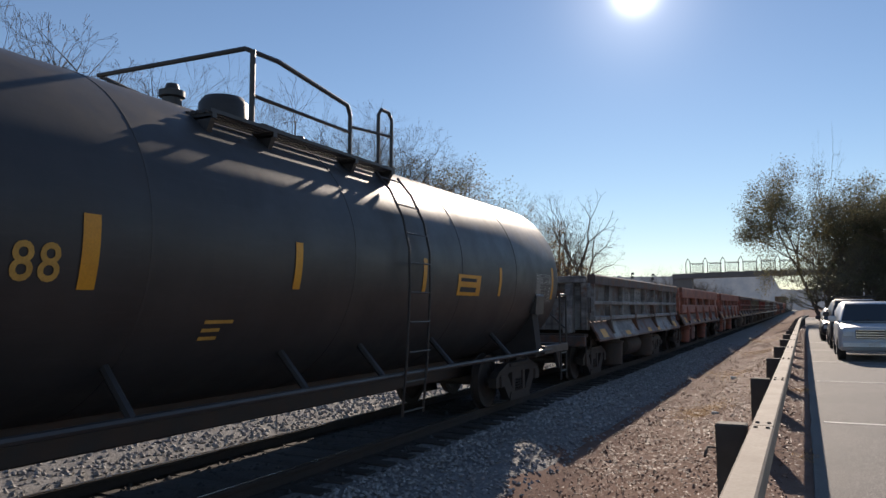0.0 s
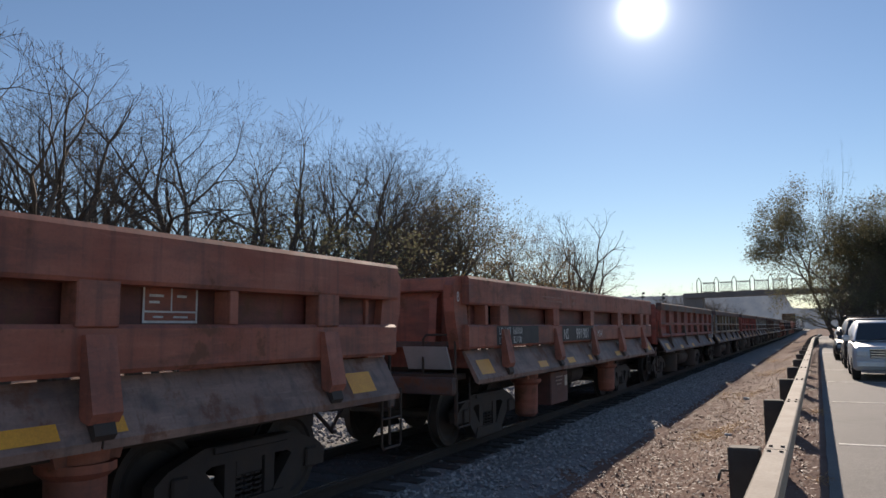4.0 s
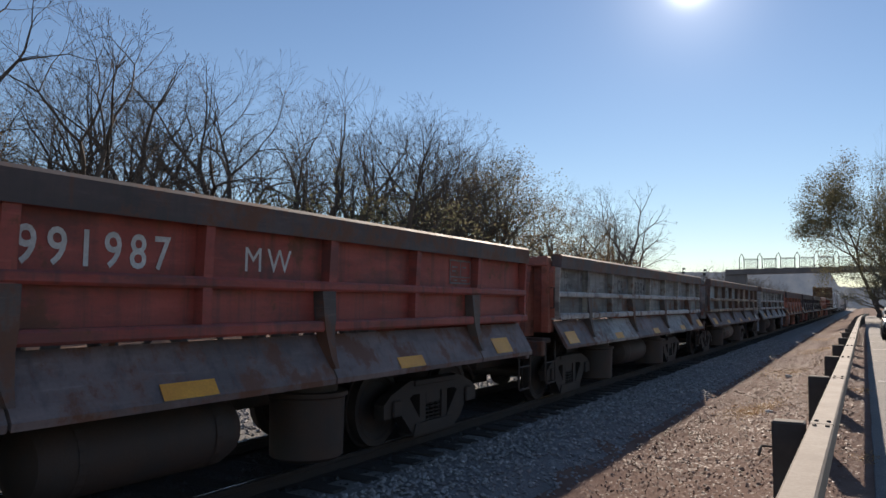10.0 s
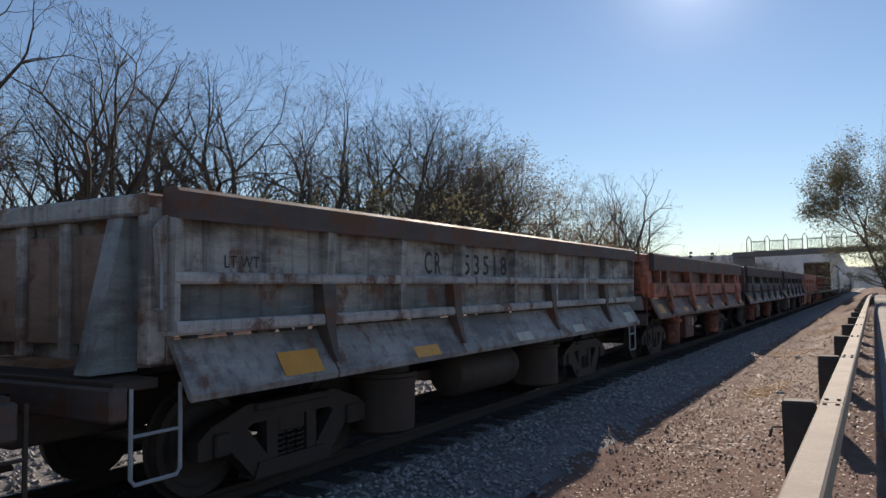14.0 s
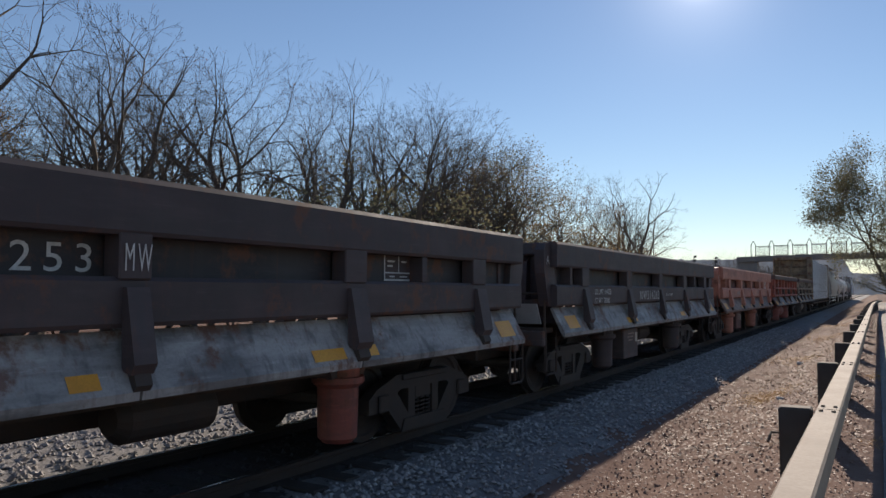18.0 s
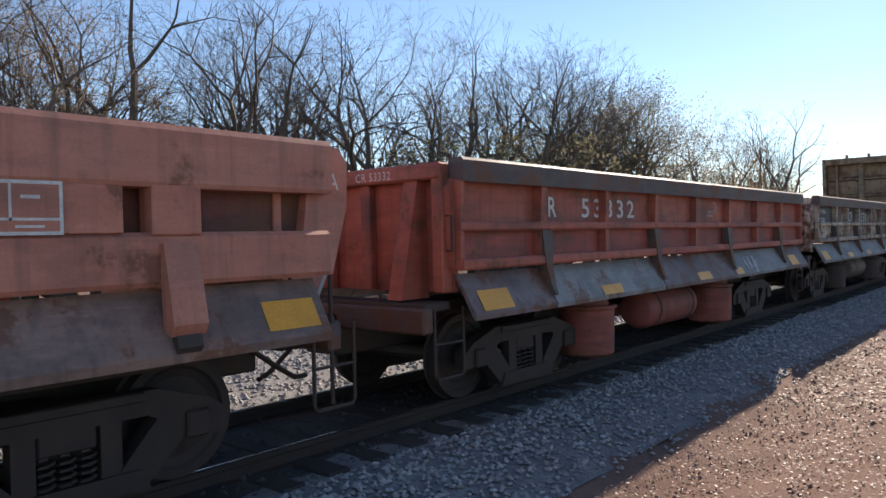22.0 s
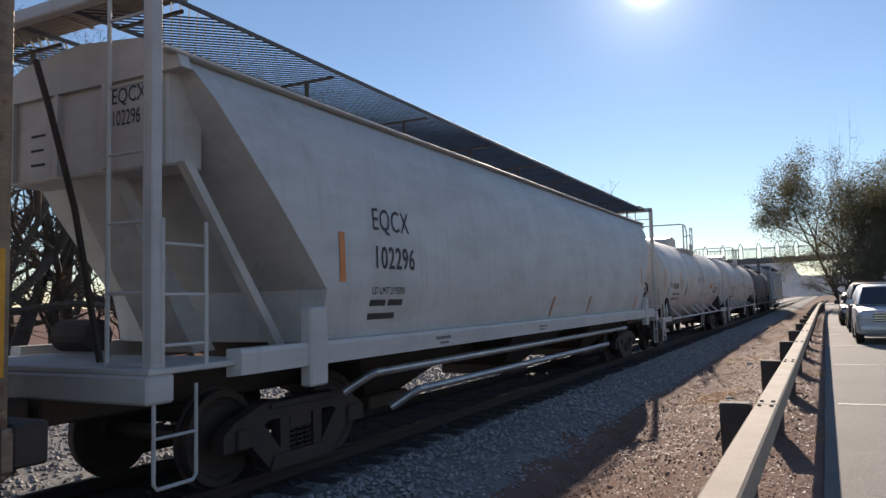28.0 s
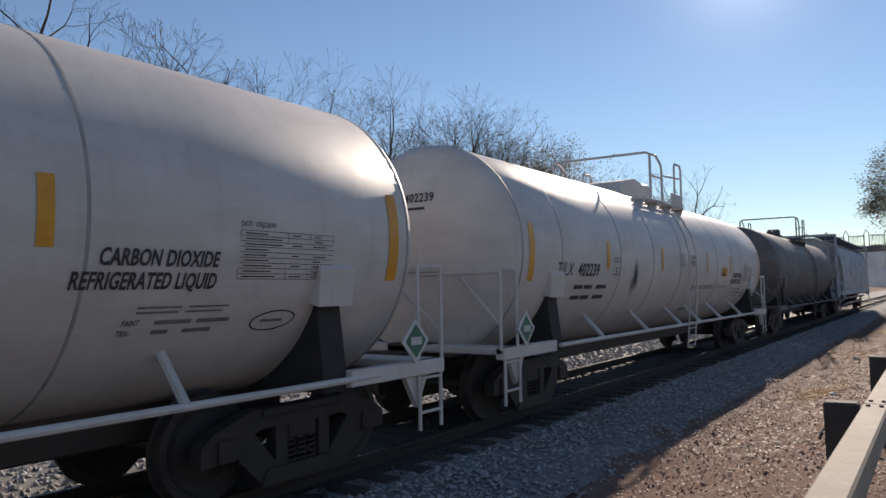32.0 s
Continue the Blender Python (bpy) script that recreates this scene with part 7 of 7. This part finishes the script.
KINDS = [tree_kind(11, 10.0, 2, 8, lean=0.45, side=0.47), tree_kind(23, 10.0, 3, 8, lean=0.5, side=0.24), tree_kind(37, 10.0, 2, 8, DRY_LEAF, 0.04, 0.03, 2, 0.12, lean=0.5, side=0.45), tree_kind(41, 10.0, 1, 9, lean=0.2, side=0.42)]
THIN = [tree_kind(13, 10.0, 2, 6, lean=0.35, side=0.45), tree_kind(29, 10.0, 1, 7, side=0.4)]
LEAFY = [tree_kind(51, 10.0, 2, 7, DRY_LEAF, 0.8, 0.045, 14, 0.22, lean=0.4, side=0.4), tree_kind(67, 10.0, 3, 6, GREEN_LEAF, 0.75, 0.05, 15, 0.27, lean=0.35, side=0.5)]
SHRUB = [tree_kind(53, 10.0, 3, 5, DRY_LEAF, 0.7, 0.09, 9, 0.35, lean=0.5, side=0.4), tree_kind(69, 10.0, 3, 5, GREEN_LEAF, 0.8, 0.1, 14, 0.4, lean=0.5, side=0.4)]


def build_trees():
    rng = random.Random(21)
    # the row beyond the track: azimuth from the track's line, lateral distance, height
    row = [(84, 19, 8.0), (77, 20, 7.8), (70.5, 20.5, 7.6), (64.5, 21.5, 8.1), (59, 20.5, 8.4), (53.5, 21, 7.9), (48.5, 20, 8.8), (44.2, 21.5, 9.2), (40.4, 20, 9.2),
           (36.8, 21.5, 9.4), (33.6, 20, 9.1), (30.8, 21.5, 9.2), (28.4, 20.5, 8.4), (26.6, 20, 8.5), (24.9, 21, 8.2), (23.4, 20, 8.6), (21.9, 21, 7.8), (20.4, 20, 7.4), (18.8, 20.5, 8.5), (17.4, 20, 8.5), (16.0, 20.5, 7.6), (15.0, 20, 6.4), (42.2, 20.6, 8.6), (38.5, 20.4, 8.6), (35.2, 20.6, 8.4), (32.2, 20.8, 8.0)]
    for i, (az, lat, h) in enumerate(row):
        x, y = -lat + rng.uniform(-0.5, 0.5), lat / math.tan(radians(az))
        if az in (28.4, 26.6):
            kind, lb = LEAFY[1], "tree with dull green leaves beyond the track"
        elif az in (24.9, 23.4, 21.9):
            kind, lb = LEAFY[0], "tree with thin tan autumn leaves beyond the track"
        else:
            kind, lb = KINDS[(i * 7 + i // 4) % 4], "bare grey-brown tree with forking stems and fine twigs beyond the track"
        plant(kind, pose(x, y, ground_z(x), 0, 0, rng.uniform(0, 360)) @ Matrix.Diagonal((h / 10 * 1.2, h / 10 * 1.2, h / 10 * (1.15 if az > 44 else 1.25 if az > 30 else 1.2 if az > 20 else 1.36), 1)), lb)
    for az, h in ((74, 6.6), (70.5, 7.2), (66, 6.2)):
        x, y = -22.5, 22.5 / math.tan(radians(az))
        plant(LEAFY[0], pose(x, y, ground_z(x), 0, 0, az * 7) @ Matrix.Diagonal((h / 10, h / 10, h / 10 * 1.15, 1)), "small tree still holding yellow-orange leaves")
    for i in range(9):
        az = 62 - 4.4 * i
        x, y, h = -rng.uniform(25, 28), 26.5 / math.tan(radians(az)), rng.uniform(8.4, 9.6)
        plant(THIN[i % 2], pose(x, y, ground_z(x), 0, 0, rng.uniform(0, 360)) @ Matrix.Diagonal((h / 10, h / 10, h / 10 * 1.1, 1)), "thin bare grey-brown tree behind the first row")
    # undergrowth: low near the road, higher under the leafy trees
    for i in range(22):
        az = 78 - i * 2.8
        lat = rng.uniform(17.5, 21)
        h = rng.uniform(3.0, 4.4) if az > 36 else rng.uniform(4.6, 6.4)
        if az > 36 and i % 3:
            continue
        x, y = -lat, lat / math.tan(radians(az))
        plant(SHRUB[(i // 2) % 2], pose(x, y, ground_z(x), 0, 0, rng.uniform(0, 360)) @ Matrix.Diagonal((h / 10 * 1.3, h / 10 * 1.3, h / 10, 1)), "low bush with sparse yellowing leaves", "bush", "bushes under the bare trees", "bush")
    for i in range(34):
        x, y = -rng.uniform(22, 30), 84 + 5.2 * i + rng.uniform(-2, 2)
        h = rng.uniform(5.0, 7.5) if y < 150 else rng.uniform(7, 10)
        plant(THIN[i % 2], pose(x, y, ground_z(x), 0, 0, rng.uniform(0, 360)) @ Matrix.Diagonal((h / 10, h / 10, h / 10, 1)), "distant bare tree beside the railway cutting")
    # the big leafy tree and its neighbours beside the road
    big = tree_kind(78, 18.0, 3, 6, GREEN_LEAF, 0.92, 0.13, 85, 0.6, 0.012, 0.28, 0.5)
    plant(big, pose(2.0, 97, 0, 0, 0, 40) @ Matrix.Diagonal((0.8, 0.8, 0.9, 1)), "large dark-leaved tree beside the road", group="trees beside the road")
    plant(big, pose(8.6, 93, 0, 0, 0, 170) @ Matrix.Diagonal((0.75, 0.75, 0.72, 1)), "dense dark-leaved tree beside the road", group="trees beside the road")
    plant(big, pose(14.5, 98, 0, 0, 0, 260) @ Matrix.Diagonal((0.9, 0.9, 0.8, 1)), "dense dark-leaved tree beside the road", group="trees beside the road")
    plant(THIN[1], pose(2.6, 101, 0, 0, 0, 15) @ Matrix.Diagonal((0.55, 0.55, 2.25, 1)), "tall bare tree rising over the leafy one", group="trees beside the road")
    for x, y, k in ((3.4, 95, 1.1), (5.2, 97.5, 1.25), (7.0, 95.5, 1.1)):
        plant(SHRUB[1], pose(x, y, 0, 0, 0, x * 90) @ Matrix.Diagonal((0.62 * k, 0.62 * k, 0.8 * k, 1)), "tall dark-leaved thicket beside the road", group="trees beside the road")
    for x, y, h in ((9.0, 104, 18), (12.5, 90, 15), (16.5, 97, 16)):
        plant(THIN[1], pose(x, y, 0, 0, 0, x * 40) @ Matrix.Diagonal((h / 12, h / 12, h / 10, 1)), "tall bare tree beside the road", group="trees beside the road")
    for i in range(6):
        x, y = 3.6 + 2.2 * i, 88 + (i * 23 % 7)
        plant(LEAFY[1], pose(x, y, 0, 0, 0, i * 70) @ Matrix.Diagonal((0.85, 0.85, 0.85, 1)), "dense dark-leaved young tree beside the road", group="trees beside the road")
    for i in range(8):
        x, y = 2.2 + 1.5 * i, 84 + (i * 37 % 9)
        plant(SHRUB[1], pose(x, y, 0, 0, 0, i * 70) @ Matrix.Diagonal((0.7, 0.7, 0.5, 1)), "dark leafy bush beside the road", "bush", "bushes beside the road", "bush")


# ---- foot bridge ----
def build_bridge():
    y = 126.0
    br = thing("foot_bridge", "concrete foot bridge over the railway with pointed iron arches", "bridge", kind="structure", at=pose(0, y, 0))
    zd = 6.9
    part("deck", Shape().prism([(-19.2, zd - 0.8), (-19.2, zd), (-8, zd + 0.25), (4, zd + 0.4), (16, zd + 0.4), (16, zd - 0.5), (4, zd - 0.45), (-8, zd - 0.55)][::-1], "y", -1.5, 1.1), BRIDGE, br)
    part("abutment", Shape().box(-19.2, -16.2, -1.2, 1.0, -0.6, zd - 0.75, 0.05), BRIDGE, br)

    def top(x):
        return zd + 0.25 * min(1, (x + 19.2) / 11.2) + (0.15 * (x + 8) / 12 if x > -8 else 0)
    for sy in (-1.42, 1.02):
        for i in range(13) if sy < 0 else ():
            x = -16.7 + 2.64 * i
            s = Shape()
            z = top(x)
            for dx in (-0.33, 0.33):
                s.box(x + dx - 0.055, x + dx + 0.055, sy - 0.05, sy + 0.05, z, z + 1.75)
                s.prism([(x + dx - 0.055, z + 1.75), (x + dx + 0.055, z + 1.75), (x + 0.06 * (1 if dx > 0 else -1), z + 2.42), (x - 0.03 * (1 if dx > 0 else -1), z + 2.42)], "y", sy - 0.05, sy + 0.05)
            part("arch", s, IRON, br)
        f = Shape()
        for i in range(12):
            x0, x1 = -16.37 + 2.64 * i, -14.4 + 2.64 * i
            z = top((x0 + x1) / 2)
            f.box(x0, x1, sy - 0.02, sy + 0.02, z + 1.52, z + 1.6)
            f.box(x0, x1, sy - 0.02, sy + 0.02, z + 0.1, z + 0.16)
            for k in range(11):
                x = x0 + (x1 - x0) * (k + 0.5) / 11
                f.box(x - 0.012, x + 0.012, sy - 0.012, sy + 0.012, z + 0.16, z + 1.52)
        part("railing", f, IRON, br)


def build_signals():
    for x, y, h in ((-31, 150, 8.3), (-27, 150, 8.0)):
        sg = thing("signal_mast", "thin dark railway signal mast in the distance", "signal", "railway signal masts", at=pose(x, y, 0))
        part("pole", Shape().tube([(0, 0, -0.5), (0, 0, h)], 0.07, 8), IRON, sg)
        part("signal_head", Shape().box(-0.15, 0.4, -0.15, 0.15, h - 1.1, h - 0.6, 0.05), IRON, sg)
        part("signal_head", Shape().box(0.0, 0.5, -0.15, 0.15, h - 0.3, h + 0.1, 0.05), IRON, sg)


def build_hills():
    m = plain("wooded_slope_glowing_haze", (0.09, 0.085, 0.075), (0.13, 0.12, 0.10), 0.05, 0.95, 0.0, 0.5, 0.6, 0.5)
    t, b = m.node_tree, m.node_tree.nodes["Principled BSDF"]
    # distance haze painted as a mottled blue-grey glow of the slope itself
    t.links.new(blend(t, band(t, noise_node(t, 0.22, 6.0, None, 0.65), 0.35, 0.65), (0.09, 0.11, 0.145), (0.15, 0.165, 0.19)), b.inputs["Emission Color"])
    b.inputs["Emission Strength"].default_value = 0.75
    s = Shape()
    vs, fs = [], []
    n = 420
    for i in range(n + 1):
        x = -420 + 640 * i / n
        h = (10 + 8 * min(1.0, max(0.0, (-11 - x) / 4))) + 1.2 * noise.noise((x * 0.012, 4, 0)) + 0.8 * noise.noise((x * 0.07, 1, 0)) + 0.9 * abs(noise.noise((x * 0.25, 9, 0))) + 0.8 * noise.noise((x * 0.9, 5, 0))
        vs += [(x, 420, -1), (x, 420.5, h * 0.8), (x, 420.8, h)]
    for i in range(n):
        for k in range(2):
            fs.append((3 * i + k, 3 * i + 3 + k, 3 * i + 4 + k, 3 * i + k + 1))
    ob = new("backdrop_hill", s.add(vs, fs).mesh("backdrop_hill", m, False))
    tagged(ob, "wooded slope far beyond the bridge, its haze a painted glow", "hill", kind="structure")


# ---- parked vehicles ----
def paint_car(name, col, metal=0.3):
    m, t, b = nodes_of(name)
    fine = noise_node(t, 3.0, 3.0)
    c = blend(t, band(t, fine, 0.3, 0.7), col, tuple(x * 0.9 for x in col))
    t.links.new(c, b.inputs["Base Color"])
    b.inputs["Roughness"].default_value, b.inputs["Metallic"].default_value, b.inputs["Coat Weight"].default_value = 0.42, metal, 0.25
    return m


SILVER, BLACK_CAR = paint_car("silver_white_car_paint", (0.62, 0.64, 0.66)), paint_car("black_car_paint", (0.03, 0.03, 0.035))
CHROME = plain("chrome_trim", (0.65, 0.66, 0.68), (0.5, 0.5, 0.52), 3.0, 0.18, 0.9, 0.0)
LAMP_GLASS = clear("headlamp_glass", (0.6, 0.62, 0.62), 0.1)


def body_loft(stations):
    """Lofts a car body from stations (y, z0, z1, half width low, half width high)."""
    s = Shape()
    vs = []
    for y, z0, z1, w0, w1 in stations:
        zm = z0 + (z1 - z0) * 0.55
        ring = [(w0 * 0.92, z0), (w0, z0 + 0.08), (w0, zm), (w1, z1 - 0.05), (w1 - 0.07, z1)]
        vs += [(x, y, z) for x, z in ring] + [(-x, y, z) for x, z in reversed(ring)]
    n = 10
    fs = [(j * n + i, j * n + (i + 1) % n, (j + 1) * n + (i + 1) % n, (j + 1) * n + i) for j in range(len(stations) - 1) for i in range(n)]
    fs += [tuple(range(n))[::-1], tuple(range((len(stations) - 1) * n, len(stations) * n))]
    return s.add(vs, fs)


def parked_car(name, label, at, paint, rack=False, h=1.85, length=4.9, w=0.96):
    """A tall car seen from its front; the front is at y = 0 and the body runs to +y."""
    car = thing(name, label, "car", "parked cars", at=at)
    hood = 0.60 * h
    smooth_by_angle(part("body", body_loft([(0.0, 0.42, hood - 0.16, w - 0.10, w - 0.16), (0.08, 0.34, hood - 0.06, w - 0.03, w - 0.1), (0.5, 0.30, hood, w, w - 0.06), (1.15, 0.30, hood + 0.06, w, w - 0.05), (length - 0.6, 0.3, hood + 0.1, w, w - 0.05), (length, 0.4, hood, w - 0.08, w - 0.1)]), paint, car), 40)
    smooth_by_angle(part("cabin", body_loft([(1.1, hood + 0.0, hood + 0.08, w - 0.06, w - 0.08), (1.85, hood, h - 0.06, w - 0.05, w - 0.22), (2.2, hood, h, w - 0.05, w - 0.2), (length - 0.7, hood, h - 0.02, w - 0.05, w - 0.2), (length - 0.1, hood, hood + 0.25, w - 0.08, w - 0.12)]), paint, car), 40)
    g = Shape().add([(-w + 0.14, 1.14, hood + 0.10), (w - 0.14, 1.14, hood + 0.10), (w - 0.29, 1.80, h - 0.10), (-w + 0.29, 1.80, h - 0.10)], [(0, 1, 2, 3)])
    g.v = [(x, y - 0.03, z + 0.015) for x, y, z in g.v]
    ws = part("windscreen", g, GLASS, car)
    for k in (1, -1):
        s = Shape().add([(k * (w - 0.075), 2.0, hood + 0.14), (k * (w - 0.075), length - 1.0, hood + 0.14), (k * (w - 0.17), length - 1.1, h - 0.14), (k * (w - 0.17), 2.2, h - 0.14)], [(0, 1, 2, 3)])
        s.v = [(x + k * 0.012, y, z) for x, y, z in s.v]
        part("side_window", s, GLASS, car)
        mr = part("mirror", Shape().box(*sorted((k * (w - 0.02), k * (w + 0.22))), 1.5, 1.62, hood + 0.08, hood + 0.27, 0.04), paint, car)
        part("headlamp", Shape().box(*sorted((k * (w - 0.42), k * (w - 0.1))), -0.03, 0.12, hood - 0.36, hood - 0.18, 0.03), LAMP_GLASS, car)
        for y in (0.95, length - 0.95):
            tyre = part("wheel", Shape().lathe([(-0.11, 0.2), (-0.12, 0.34), (-0.09, 0.37), (0.09, 0.37), (0.12, 0.34), (0.11, 0.2)], (k * (w - 0.1), y, 0.37), "x", 24), TYRE, car)
            part("rim", Shape().lathe([(0, 0), (0.0, 0.06), (0.03, 0.1), (0.0, 0.21), (-0.05, 0.22), (-0.05, 0)], (k * (w - 0.01), y, 0.37), "x", 16), CHROME, tyre)
    part("bumper", Shape().box(-w + 0.08, w - 0.08, -0.06, 0.1, 0.42, 0.62, 0.04), paint, car)
    part("number_plate", Shape().box(-0.16, 0.16, -0.075, -0.062, 0.46, 0.6, 0.005), LINE, car)
    gr = part("grille", Shape().box(-w + 0.46, w - 0.46, -0.015, 0.05, hood - 0.42, hood - 0.14, 0.02), TYRE, car)
    for i in range(4):
        z = hood - 0.39 + 0.075 * i
        part("grille_bar", Shape().box(-w + 0.47, w - 0.47, -0.045, -0.017, z, z + 0.035, 0.008), CHROME, gr)
    part("wiper", Shape().tube([(-0.5, 1.12, hood + 0.1), (0.0, 1.16, hood + 0.17)], 0.012, 5), TYRE, car)
    if rack:
        s = Shape()
        for x in (-w + 0.2, w - 0.2):
            s.tube([(x, 1.9, h + 0.1), (x, length - 0.5, h + 0.1)], 0.025, 6)
            for y in (2.0, 3.2, length - 0.6):
                s.tube([(x, y, h - 0.05), (x, y, h + 0.1)], 0.02, 6)
        for y in (1.95, 2.8, 3.6, length - 0.55):
            s.tube([(-w + 0.2, y, h + 0.1), (w - 0.2, y, h + 0.1)], 0.02, 6)
        part("roof_rack", s, BLACK_CAR, car)
    return car


build_trees()
build_bridge()
build_signals()
build_hills()
parked_car("parked_car", "silver-white sport utility car parked beside the road", pose(1.88, 26.2, 0.01), SILVER, h=1.86)
parked_car("parked_car", "black tall car with roof rack parked behind the silver one", pose(1.85, 33.2, 0.01), BLACK_CAR, True, h=2.0)
parked_car("parked_car", "dark car parked further along the road", pose(1.6, 40.5, 0.01), BLACK_CAR, h=1.6, w=0.9)


# ---- movement ----
def travelled(t):
    """Metres that the train has come since the start; it slows a little."""
    return 9.0 * t - 0.013 * t * t


def motions():
    times = [2.0 * i for i in range(17)]
    for car, s0 in CARS:
        walk(car, [(t, pose(TRACK_X, s0 - travelled(t), RAIL_Z)) for t in times])
    turns = [i / 15 for i in range(481)]
    for w, dy in WHEELSETS:
        walk(w, [(t, pose(0, dy, WHEEL_R, math.degrees(travelled(t) / WHEEL_R) % 360.0, 0, 0)) for t in turns])


motions()
